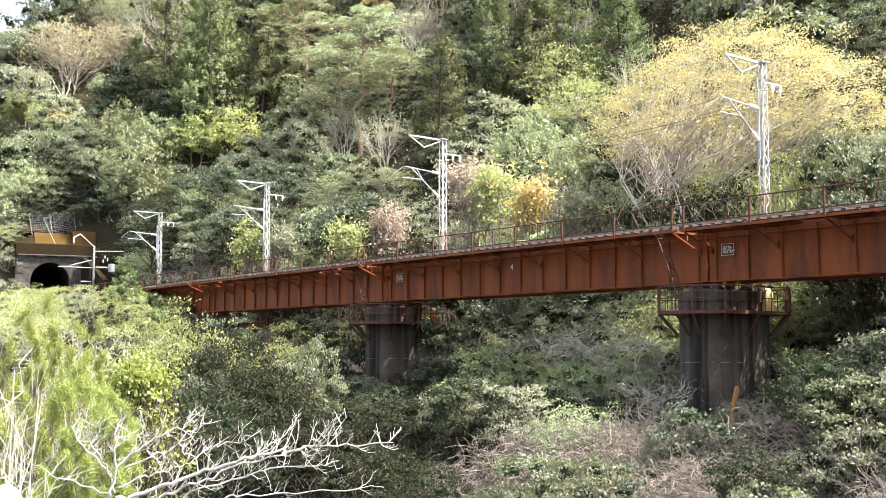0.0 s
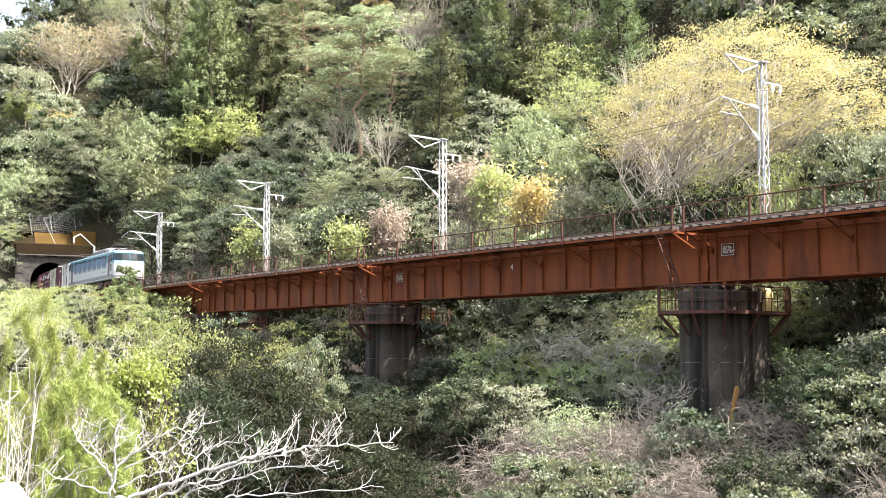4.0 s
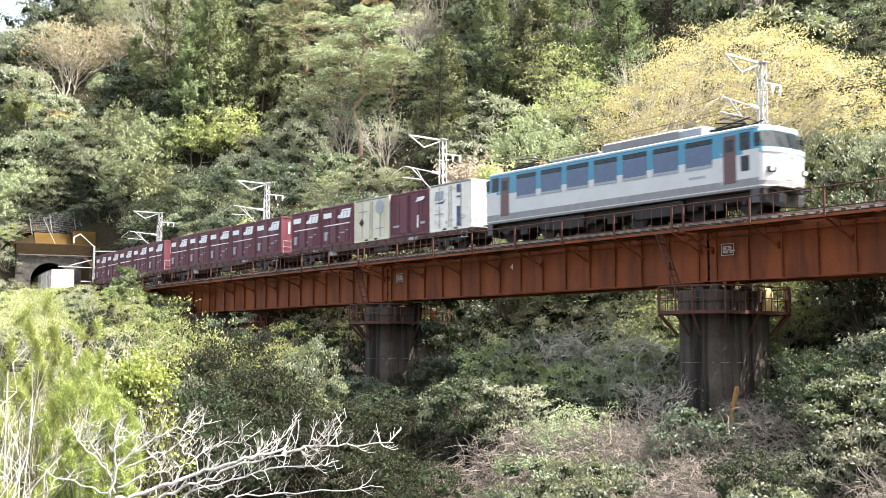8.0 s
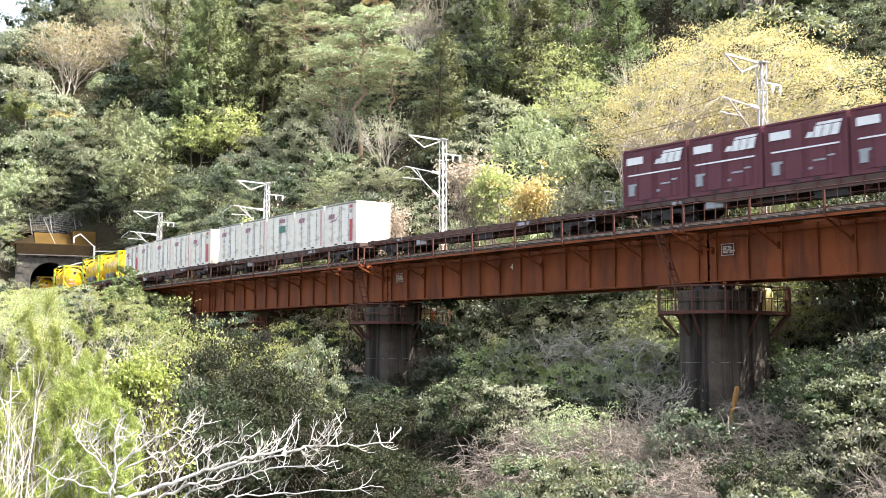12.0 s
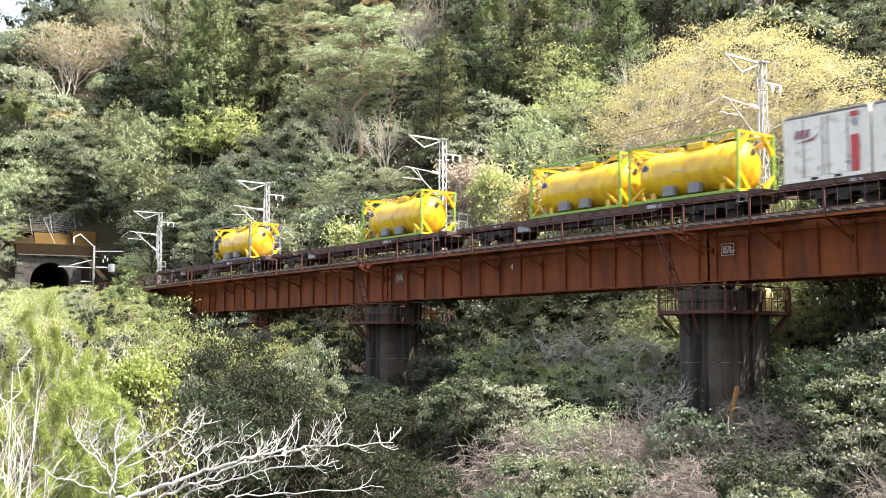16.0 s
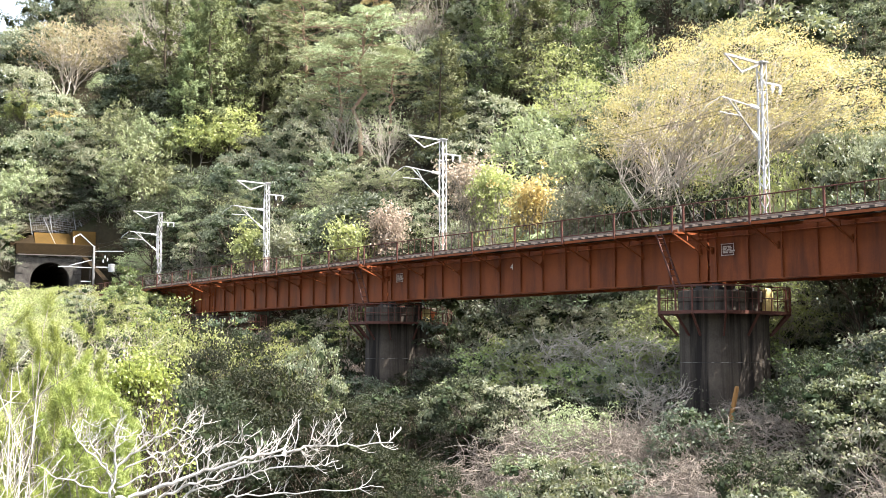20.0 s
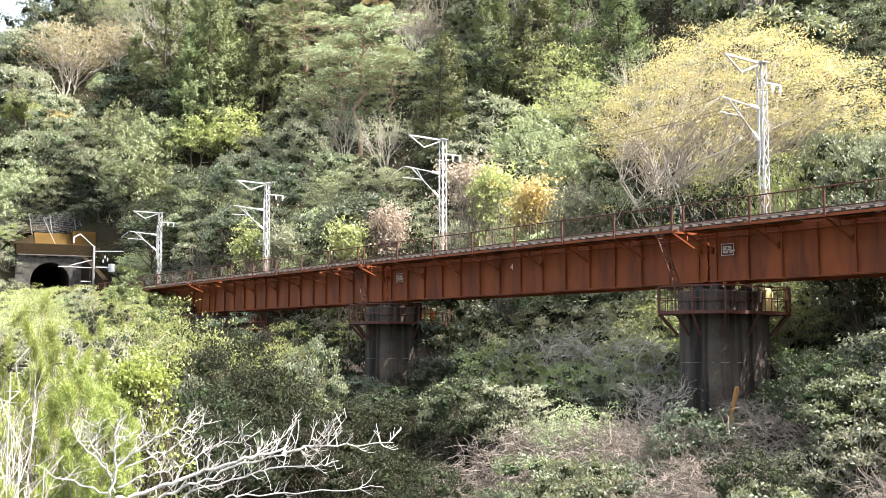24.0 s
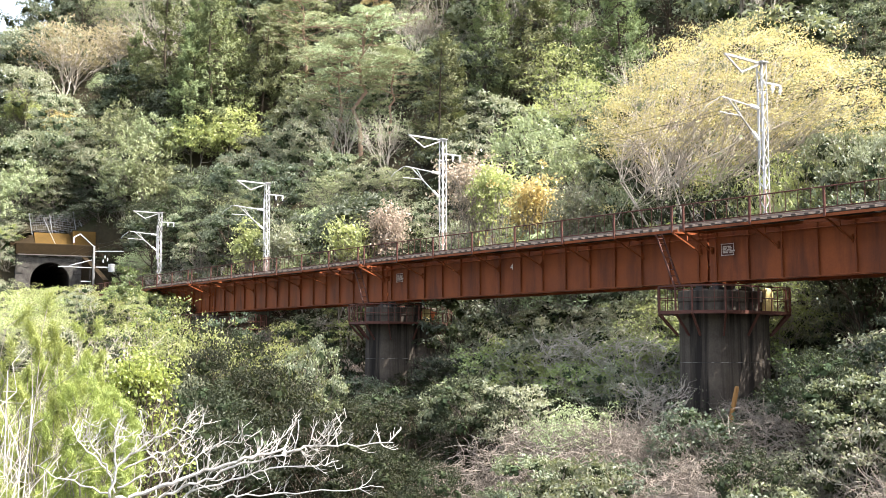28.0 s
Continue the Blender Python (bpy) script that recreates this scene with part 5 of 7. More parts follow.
white_container(slot(0, 0), "navy")
maroon_container(slot(0, 1), "plain")
cream_container(slot(0, 2))
for i in (3, 4):
    maroon_container(slot(0, i))
for k in (1, 2):
    for i in range(5):
        maroon_container(slot(k, i))
STYLES = (("redband", "line", "green", "line", "plain"), ("redband", "line", "line", "plain", "redband"))
for k in (4, 5):
    for i in range(5):
        white_container(slot(k, i), STYLES[k - 4][i])
GREENF = "yellow tank container in a bright green steel frame"
tank_container(122.4 + 0.75 + 3.03, FRAME_GREEN, GREENF)
tank_container(122.4 + 7.3 + 3.03, FRAME_GREEN, GREENF)
tank_container(142.8 + 1.95 + 3.03, FRAME_GREEN, GREENF)
tank_container(163.2 + 2.1 + 3.03, FRAME_SLATE, "yellow tank container in a slate-grey steel frame")


def motions():
    times = [0.25 * i for i in range(113)]
    for t, back, z in MOVERS:
        walk(t, [(a, track_pose(first_front(a) - back, 0, RAIL + z)) for a in times])
    # the young trees nod in the light wind
    for i, t in enumerate(NEAR):
        foot = t.matrix_world.copy()
        walk(t, [(a, foot @ pose(0, 0, 0, 0.3 * math.sin(1.9 * a + 1.3 * i) + 0.15 * math.sin(3.7 * a + i), 0.35 * math.sin(1.6 * a + 2.1 * i), 0)) for a in times])
    # the white shape sways a little, then sinks away; the butterfly crosses in a moment
    foot = white_dome.matrix_world.copy()
    walk(white_dome, [(a, pose(0.0026 * x * RIGHT.x, 0.0026 * x * RIGHT.y, -0.0026 * y) @ foot) for a, x, y in ((0, -12, -6), (1, -11, -6), (2, -10, -6), (3, -6, -9), (3.5, -3, -11), (4.6, -11, -10), (5.5, -21, -7), (5.8, -31, -3), (6.0, -36, 0), (6.1, -43, 8), (6.25, -62, 24), (6.5, -90, 40), (28, -90, 40))])
    a, b, c = (pose(*p) for p in FLIT)
    walk(butterfly, [(0, a), (5.8, a), (5.9, a), (6.0, b), (6.1, c), (6.3, c), (28, c)])


# ---- plants ----
def leaf_verts(rng, centres, normals, length, width, droop=0.25, along=None):
    """Rhombic folded leaves, four corners each, as one array."""
    n = len(centres)
    normals = normals / np.maximum(np.linalg.norm(normals, axis=1, keepdims=True), 1e-6)
    a = rng.normal(size=(n, 3))
    d = np.cross(normals, a)
    if along is not None:
        d = along + a * 0.45
        d -= normals * (d * normals).sum(1, keepdims=True)
    d /= np.maximum(np.linalg.norm(d, axis=1, keepdims=True), 1e-6)
    s = np.cross(normals, d)
    ln = (length * rng.uniform(0.7, 1.25, n))[:, None]
    wd = (width * rng.uniform(0.7, 1.25, n))[:, None]
    p0 = centres - d * ln * 0.5
    p2 = centres + d * ln * 0.5 - normals * ln * droop
    p1 = centres + s * wd * 0.5 + normals * wd * 0.18
    p3 = centres - s * wd * 0.5 + normals * wd * 0.18
    return np.stack([p0, p1, p2, p3], 1).reshape(-1, 3)


def leaf_mesh(name, verts, mat, core=0):
    n = len(verts) // 4
    me = bpy.data.meshes.new(name)
    me.vertices.add(len(verts))
    me.vertices.foreach_set("co", verts.astype(np.float32).ravel())
    me.loops.add(n * 4)
    me.loops.foreach_set("vertex_index", np.arange(n * 4, dtype=np.int32))
    me.polygons.add(n)
    me.polygons.foreach_set("loop_start", np.arange(0, n * 4, 4, dtype=np.int32))
    me.update(calc_edges=True)
    me.validate()
    me.materials.append(mat)
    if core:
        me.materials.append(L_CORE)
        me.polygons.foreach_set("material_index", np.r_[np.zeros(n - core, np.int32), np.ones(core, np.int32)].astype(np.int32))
    return me


def limb(sh, rng, a, b, r0, r1, n=4, bend=0.12, sides=5):
    a, b = np.array(a, float), np.array(b, float)
    L = np.linalg.norm(b - a)
    off = rng.normal(size=3) * L * bend
    pts = []
    for i in range(n + 1):
        f = i / n
        pts.append(a + (b - a) * f + off * math.sin(math.pi * f) + (rng.normal(size=3) * L * 0.02 if 0 < i < n else 0))
    sh.tube(pts, [r0 + (r1 - r0) * i / n for i in range(n + 1)], sides, caps=False)
    return pts


def broadleaf(seed, height, radius, lobes, tips, leaves, length, width, mat, bark, squash=0.92, clump=0.5, up=0.35, trunk_r=None, stems=1, q=1.0, low=1.65, dense=True, coarse=1.4):
    """Mesh pair of a broadleaved tree: crown of lobes made of leaf clumps, trunk with limbs and twigs."""
    length, width, leaves = length * coarse, width * coarse, max(6, int(leaves / coarse ** 1.4))
    rng = np.random.default_rng(seed)
    wood = Shape()
    if q < 1:
        lobes, tips, leaves, length, width, clump = int(lobes * 0.9), int(tips * 0.75), int(leaves * 0.95), length * 1.25, width * 1.25, clump * 1.15
    if q < 0.5:
        lobes, tips = int(lobes * 0.72), int(tips * 0.8)
    cz, rz = height - radius * squash, radius * squash
    tr = trunk_r or height * 0.018
    roots = []
    for k in range(stems):
        foot = np.array([rng.normal() * 0.25 * (stems > 1), rng.normal() * 0.25 * (stems > 1), -0.6])
        head = np.array([rng.normal() * radius * (0.12 + 0.3 * (stems > 1)), rng.normal() * radius * (0.12 + 0.3 * (stems > 1)), cz - rz * 0.2])
        roots.append(limb(wood, rng, foot, head, tr, tr * 0.45, 6, 0.06, 7))
    C, N, D, CC, CN, CS = [], [], [], [], [], []
    for i in range(lobes):
        a = 2.399963 * i + rng.uniform(-0.35, 0.35)
        hgt = 1 - (i + 0.5) / lobes * low
        rr = math.sqrt(max(0.05, 1 - hgt * hgt))
        lc = np.array([math.cos(a) * rr * radius * 0.7, math.sin(a) * rr * radius * 0.7, cz + hgt * rz * 0.72]) * rng.uniform(0.9, 1.08)
        lr = radius * rng.uniform(0.3, 0.46)
        st = roots[i % stems]
        j = int(np.clip(round((lc[2] / height) * len(st) - 1), 1, len(st) - 1))
        pts = limb(wood, rng, st[j], lc, tr * 0.4, tr * 0.13, 4, 0.12, 5)
        # oversized core leaves that block light and paint the lobe's inside dark
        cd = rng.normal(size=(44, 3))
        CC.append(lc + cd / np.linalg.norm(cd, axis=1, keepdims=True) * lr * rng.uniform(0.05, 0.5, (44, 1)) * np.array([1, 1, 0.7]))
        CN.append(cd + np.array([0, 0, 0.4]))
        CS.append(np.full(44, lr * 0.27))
        for _ in range(tips):
            v = rng.normal(size=3)
            v[2] = abs(v[2]) * 0.95 - 0.2
            v += 0.5 * np.array([math.cos(a) * rr, math.sin(a) * rr, 0.3])
            v /= np.linalg.norm(v)
            tip = lc + v * lr * np.array([1, 1, 0.75]) * rng.uniform(0.75, 1.08)
            if q < 1 and len(C) % 3:
                pass
            else:
                limb(wood, rng, pts[rng.integers(2, 5)], tip + v * 0.1, tr * 0.09 + 0.006, 0.006, 2, 0.12, 3)
            m = max(3, int(leaves * rng.uniform(0.6, 1.4)))
            off = rng.normal(size=(m, 3)) * clump * np.array([0.55, 0.55, 0.28])
            C.append(tip + off)
            N.append(v * 0.8 + np.array([0, 0, up]) + rng.normal(size=(m, 3)) * 1.0)
            D.append(np.tile(v + np.array([0, 0, 0.45]) + rng.normal(size=3) * 0.3, (m, 1)))
    leaf = leaf_verts(rng, np.concatenate(C), np.concatenate(N), length, width, 0.25, np.concatenate(D))
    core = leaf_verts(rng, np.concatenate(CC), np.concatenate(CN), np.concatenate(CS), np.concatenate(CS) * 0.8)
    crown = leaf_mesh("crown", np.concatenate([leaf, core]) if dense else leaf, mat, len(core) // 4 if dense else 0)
    return crown, wood.mesh("trunk", bark, True)


def clusters(pts, k, rng):
    """Splits points into k near groups; returns lists of indices."""
    pts = np.asarray(pts)
    k = max(1, min(k, len(pts)))
    c = pts[rng.choice(len(pts), k, replace=False)]
    for _ in range(6):
        own = ((pts[:, None] - c[None]) ** 2).sum(2).argmin(1)
        c = np.array([pts[own == i].mean(0) if (own == i).any() else c[i] for i in range(k)])
    return [np.nonzero(own == i)[0] for i in range(k) if (own == i).any()]


def branched(seed, height, radius, mat, bark, tips=120, leaves=46, length=0.24, width=0.085, spray=0.6, flat=0.4, squash=0.8, low=-0.25, inner=0.25, off=(0.0, 0.0), stems=5, thick=1.0, deep=1.0, up=0.5, twigs=2, brush=False, rise=0.5, fork=6, uneven=0.4, bend=0.13):
    """Deciduous tree grown from forking limbs: stems, limbs, twigs, and sprays of leaves on the outer twigs."""
    if not brush:
        length, width, leaves = length * 1.3, width * 1.35, int(leaves * 0.66)
    rng = np.random.default_rng(seed)
    wood = Shape()
    cz = height - radius * squash
    i = np.arange(tips) + 0.5
    z = 1 - i / tips * (1 - low)
    a = 2.399963 * i + rng.normal(size=tips) * 0.2
    r = np.sqrt(np.maximum(0, 1 - z * z))
    out = np.stack([np.cos(a) * r, np.sin(a) * r, z], 1)
    wob = np.array([1 + uneven * noise.noise(Vector(d) * 1.9 + Vector((seed * 1.7, 0.3, 0.9))) for d in out])
    wob *= np.where(rng.random(tips) < inner, rng.uniform(0.45, 0.8, tips), rng.uniform(0.86, 1.04, tips))
    T = out * wob[:, None] * np.array([radius, radius * deep, radius * squash]) + np.array([off[0], off[1], cz])
    foot = np.array([0, 0, -0.5])
    tr = height * 0.013 * thick
    C, N, D = [], [], []
    for g1 in clusters(T, stems, rng):
        c1 = T[g1].mean(0)
        n1 = foot + (c1 - foot) * np.array([0.36, 0.36, rise])
        start = foot + rng.normal(size=3) * np.array([0.2, 0.2, 0]) * (stems > 1)
        s1 = limb(wood, rng, start, n1, tr, tr * 0.6, 5, 0.07, 6)
        for g2 in clusters(T[g1], max(2, len(g1) // fork), rng):
            ids = g1[g2]
            c2 = T[ids].mean(0)
            o2 = np.array(s1[-1] if rng.random() < 0.6 else s1[3])
            n2 = o2 + (c2 - o2) * 0.58 + rng.normal(size=3) * 0.04 * radius
            s2 = limb(wood, rng, o2, n2, tr * 0.45, tr * 0.2, 5, bend, 5)
            for t in ids:
                root = np.array(s2[rng.integers(2, 5)])
                tip = T[t]
                s3 = limb(wood, rng, root, tip, tr * 0.17 + 0.006, 0.007, 3, 0.14, 3)
                way = (tip - root) / max(0.05, np.linalg.norm(tip - root))
                ends = [tip]
                for _ in range(twigs):
                    q = np.array(s3[rng.integers(1, 4)])
                    e = q + (way * 0.6 + rng.normal(size=3) * 0.6 + np.array([0, 0, 0.15])) * spray * rng.uniform(0.8, 1.5)
                    limb(wood, rng, q, e, tr * 0.08 + 0.005, 0.005, 2, 0.15, 3)
                    ends.append(e)
                for e in ends:
                    m = max(3, int(leaves / len(ends) * rng.uniform(0.6, 1.4)))
                    if brush:
                        d = way * 1.3 + rng.normal(size=3) * 0.4 + np.array([0, 0, 0.35])
                        d /= np.linalg.norm(d)
                        f = rng.normal(size=(m, 3)) * 0.6 + d
                        f /= np.linalg.norm(f, axis=1, keepdims=True)
                        C.append(e - d * rng.uniform(-0.5, 1.6, (m, 1)) * length + f * length * 0.5)
                        N.append(rng.normal(size=(m, 3)))
                        D.append(f * 3)
                    else:
                        C.append(e + rng.normal(size=(m, 3)) * spray * 0.5 * np.array([1, 1, flat]))
                        N.append(out[t] * 0.5 + np.array([0, 0, up]) + rng.normal(size=(m, 3)) * 1.0)
                        D.append(np.tile(way + rng.normal(size=3) * 0.3, (m, 1)))
    crown = leaf_mesh("crown", leaf_verts(rng, np.concatenate(C), np.concatenate(N), length, width, 0.04 if brush else 0.2, np.concatenate(D)), mat) if leaves else None
    return crown, wood.mesh("trunk", bark, True)


def pine(seed, height, radius, mat, bark, tiers=8, per=4, leaves=30, length=0.42, width=0.075, lean=0.06):
    """Old pine: bare leaning trunk, level boughs, flat pads of needle tufts."""
    rng = np.random.default_rng(seed)
    wood = Shape()
    head = np.array([rng.normal() * height * lean, rng.normal() * height * lean, height * 0.96])
    st = limb(wood, rng, (0, 0, -0.6), head, height * 0.016, height * 0.004, 10, 0.04, 7)
    C, N, D = [], [], []

    def pad(c, size, o):
        m = int(leaves * rng.uniform(0.7, 1.3))
        q = rng.normal(size=(m, 2)) * size * 0.42
        dz = 0.3 * size * np.maximum(-0.3, 1 - (q ** 2).sum(1) / (size * size * 0.6))
        C.append(c + np.stack([q[:, 0], q[:, 1], dz], 1))
        f = np.stack([q[:, 0] / size, q[:, 1] / size, np.full(m, 0.75)], 1) + o * 0.4
        D.append(f)
        N.append(rng.normal(size=(m, 3)) * 0.5 + np.array([0.2, -0.3, 0.8]))
    for w in range(tiers):
        f = 0.4 + 0.58 * (w + rng.uniform(0.1, 0.9)) / tiers
        j = f * 10
        p = np.array(st[int(j)]) * (1 - j % 1) + np.array(st[min(10, int(j) + 1)]) * (j % 1)
        reach = radius * (0.55 + 0.45 * math.sin(math.pi * min(1, (f - 0.3) / 0.75))) * (1 if f < 0.75 else 1 - (f - 0.75) * 2.4)
        a0 = rng.uniform(0, 6.28)
        for k in range(per):
            a = a0 + 2 * math.pi * k / per + rng.uniform(-0.5, 0.5)
            L = reach * rng.uniform(0.6, 1.1)
            o = np.array([math.cos(a), math.sin(a), 0.0])
            s = np.array([-o[1], o[0], 0.0])
            e = p + o * L + np.array([0, 0, L * rng.uniform(0.02, 0.3)])
            b = limb(wood, rng, p, e, height * 0.004, 0.015, 5, 0.08, 4)
            pad(e, rng.uniform(0.7, 1.1), o)
            for _ in range(6):
                g = np.array(b[rng.integers(2, 6)])
                t = g + (o * rng.uniform(0.1, 0.7) + s * rng.uniform(-1, 1)) * L * 0.36 + np.array([0, 0, rng.uniform(0.05, 0.4)])
                limb(wood, rng, g, t, 0.03, 0.01, 2, 0.12, 3)
                pad(t, rng.uniform(0.6, 1.0), o)
    for _ in range(4):
        pad(head + rng.normal(size=3) * 0.4, 0.8, np.array([0, 0, 0.5]))
    crown = leaf_mesh("crown", leaf_verts(rng, np.concatenate(C), np.concatenate(N), length, width, 0.08, np.concatenate(D)), mat)
    return crown, wood.mesh("trunk", bark, True)


def cedar(seed, height, radius, mat, bark, whorls=18, per=8, leaves=36, length=0.3, width=0.11, base=0.06, plume=0.85):
    """Cedar: rounded cone of drooping boughs that end in upswept plumes."""
    rng = np.random.default_rng(seed)
    wood = Shape()
    limb(wood, rng, (0, 0, -0.6), (rng.normal() * 0.2, rng.normal() * 0.2, height), height * 0.012, 0.02, 2, 0.005, 7)
    C, N, D = [], [], []
    for w in range(whorls):
        f = (w + rng.uniform(-0.3, 0.3)) / whorls
        z = height * (base + (1 - base) * f)
        rr = radius * max(0.04, 1 - f) ** 0.8 * (0.6 + 0.4 * min(1, f * 6))
        for k in range(max(3, int(per * (1.05 - 0.5 * f)))):
            a = rng.uniform(0, 2 * math.pi)
            L = rr * rng.uniform(0.6, 1.12) + 0.15
            o = np.array([math.cos(a), math.sin(a), 0.0])
            tip = np.array([0, 0, z + rng.uniform(-0.35, 0.35)]) + o * L - np.array([0, 0, L * 0.16])
            limb(wood, rng, (0, 0, z), tip, 0.035, 0.008, 2, 0.05, 3)
            for g in (1.0, 0.72, 0.42):
                c = np.array([0, 0, z]) * (1 - g) + tip * g + rng.normal(size=3) * 0.18
                d = o * 0.8 + np.array([0, 0, 0.75]) + rng.normal(size=3) * 0.25
                m = int(leaves * rng.uniform(0.6, 1.3))
                u = rng.uniform(0, 1, (m, 1))
                C.append(c + d * u * plume + rng.normal(size=(m, 3)) * plume * 0.24 * (1.15 - u))
                N.append(o * 0.9 + np.array([0, 0, 0.55]) + rng.normal(size=(m, 3)) * 0.5)
                D.append(np.tile(d, (m, 1)))
    crown = leaf_mesh("crown", leaf_verts(rng, np.concatenate(C), np.concatenate(N), length, width, 0.15, np.concatenate(D)), mat)
    return crown, wood.mesh("trunk", bark, True)


def bare_tree(seed, height, radius, bark, leaves_mat=None, leaves=0, stems=3, size=0.16, thin=1.0):
    """Pale branching tree just coming into leaf."""
    rng = np.random.default_rng(seed)
    wood = Shape()
    C, N = [], []
    for k in range(stems):
        a = 2 * math.pi * k / stems + rng.uniform(-0.5, 0.5)
        head = np.array([math.cos(a) * radius * 0.45, math.sin(a) * radius * 0.45, height * rng.uniform(0.65, 0.8)])
        st = limb(wood, rng, (math.cos(a) * 0.15, math.sin(a) * 0.15, -0.5), head, height * 0.016 * thin, height * 0.006 * thin, 6, 0.08, 6)
        for i in range(8):
            b = rng.uniform(0, 2 * math.pi)
            j = rng.integers(2, 7)
            e = st[j] + np.array([math.cos(b) * radius * 0.5, math.sin(b) * radius * 0.5, height * rng.uniform(0.08, 0.3)])
            br = limb(wood, rng, st[j], e, height * 0.005 * thin, 0.014 * thin, 4, 0.12, 4)
            for q in range(7):
                c = rng.normal(size=3) * radius * 0.22
                c[2] = abs(c[2])
                e2 = br[rng.integers(1, 5)] + c
                limb(wood, rng, br[rng.integers(1, 5)], e2, 0.014 * thin, 0.005 * thin, 2, 0.15, 3)
                if leaves:
                    C.append(e2 + rng.normal(size=(leaves, 3)) * 0.06 * radius)
                    N.append(np.array([0, 0, 1.0]) + rng.normal(size=(leaves, 3)) * 0.6)
    crown = leaf_mesh("crown", leaf_verts(rng, np.concatenate(C), np.concatenate(N), size, size * 0.5), leaves_mat) if leaves else None
    return crown, wood.mesh("trunk", bark, True)


def plant(kind, name, label, category, group, meshes, m, crown_name="crown", trunk_name="trunk"):
    t = thing(name, label, category, group, at=m)
    if meshes[0] is not None:
        part(crown_name, meshes[0], None, t)
    part(trunk_name, meshes[1], None, t)
    return t


SPECIES = {
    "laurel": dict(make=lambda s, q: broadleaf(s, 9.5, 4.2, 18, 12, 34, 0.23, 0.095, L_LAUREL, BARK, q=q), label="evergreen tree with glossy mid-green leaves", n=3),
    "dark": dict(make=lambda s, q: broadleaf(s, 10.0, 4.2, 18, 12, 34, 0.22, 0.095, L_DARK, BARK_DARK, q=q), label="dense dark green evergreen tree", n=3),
    # evergreen whose leaf colour carries the shade it stands in
    "holly": dict(make=lambda s, q: broadleaf(s, 10.0, 4.2, 18, 12, 34, 0.21, 0.085, L_SHADED, BARK_DARK, q=q, coarse=1.05), label="small evergreen tree, leaf colour darkened to stand for shade", n=2),
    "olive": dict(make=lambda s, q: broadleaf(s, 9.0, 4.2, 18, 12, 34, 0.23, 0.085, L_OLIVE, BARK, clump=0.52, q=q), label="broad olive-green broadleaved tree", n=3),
    "spring": dict(make=lambda s, q: branched(s, 8.8, 4.4, L_SPRING, BARK_GREY, 130, 50, 0.24, 0.1, 0.7, 0.4, low=-0.5, thick=0.8, twigs=1), label="airy tree with fresh pale green spring leaves", n=3),
    "sprout": dict(make=lambda s, q: branched(s, 8.8, 4.4, L_SPROUT, BARK_PALE, 120, 46, 0.28, 0.1, 0.8, 0.28, low=-0.3, thick=0.9), label="spreading tree in yellow-green new leaf over pale limbs", n=2),
    "fount": dict(make=lambda s, q: branched(s, 8.0, 4.0, L_FOUNT, BARK_GREY, 110, 44, 0.46, 0.1, 0.6, 0.8, low=-0.5, inner=0.3, thick=0.9, up=0.3, squash=0.85, twigs=1), label="tree of upswept twigs in grey-green new leaf", n=3),
    "gold": dict(make=lambda s, q: branched(s, 8.5, 4.5, L_GOLD, BARK_PALE, 120, 40, 0.3, 0.09, 0.8, 0.25, low=-0.2, thick=0.9), label="tree in tan and yellow-green spring leaf", n=2),
    "lime": dict(make=lambda s, q: branched(s, 7.8, 3.9, L_LIME, BARK, 120, 62, 0.27, 0.15, 0.65, 0.5, low=-0.55), label="tree with bright lime-green new leaves", n=2),
    "tan": dict(make=lambda s, q: branched(s, 8.5, 4.2, L_TAN, BARK_PALE, 110, 24, 0.26, 0.06, 0.6, 0.6, low=-0.4, thick=0.8), label="tree with tan-coloured budding twigs", n=2),
    "orange": dict(make=lambda s, q: broadleaf(s, 6.0, 2.9, 15, 11, 28, 0.15, 0.085, L_ORANGE, BARK, clump=0.42, q=q), label="tree with orange-yellow new leaves", n=1),
    "cedar": dict(make=lambda s, q: cedar(s, 15.0, 3.7, L_CEDAR, BARK_DARK), label="tall dark green conical cedar", n=3),
    "young_fir": dict(make=lambda s, q: cedar(s, 5.4, 1.9, L_FIR, BARK, whorls=10, per=7, leaves=40, length=0.22, width=0.1, base=0.04, plume=0.5), label="small pointed fir with fresh yellow-green needles", n=2),
    "pine": dict(make=lambda s, q: pine(s, 13.5, 5.0, L_PINE, BARK_RED), label="pine tree with level boughs of soft green needle pads", n=3),
    "bare": dict(make=lambda s, q: branched(s, 9.0, 4.6, L_SPRING, BARK_PALE, 110, 9, 0.18, 0.08, 0.7, 0.6, low=-0.3, inner=0.4, thick=1.0), label="pale-barked tree with bare branches and few new leaves", n=3),
    "maple": dict(make=lambda s, q: branched(s, 8.8, 4.3, L_FRESH, BARK, 150, 80, 0.17, 0.07, 0.7, 0.35, low=-0.6, thick=0.7), label="tree with yellow-green new leaves", n=1),
    "grey": dict(make=lambda s, q: branched(s, 9.0, 4.4, None, BARK_PALE, 130, 0, spray=0.8, low=-0.2, inner=0.4, thick=0.9, twigs=4), label="leafless grey tree with fine twigs", n=1),
}
TREES = {}


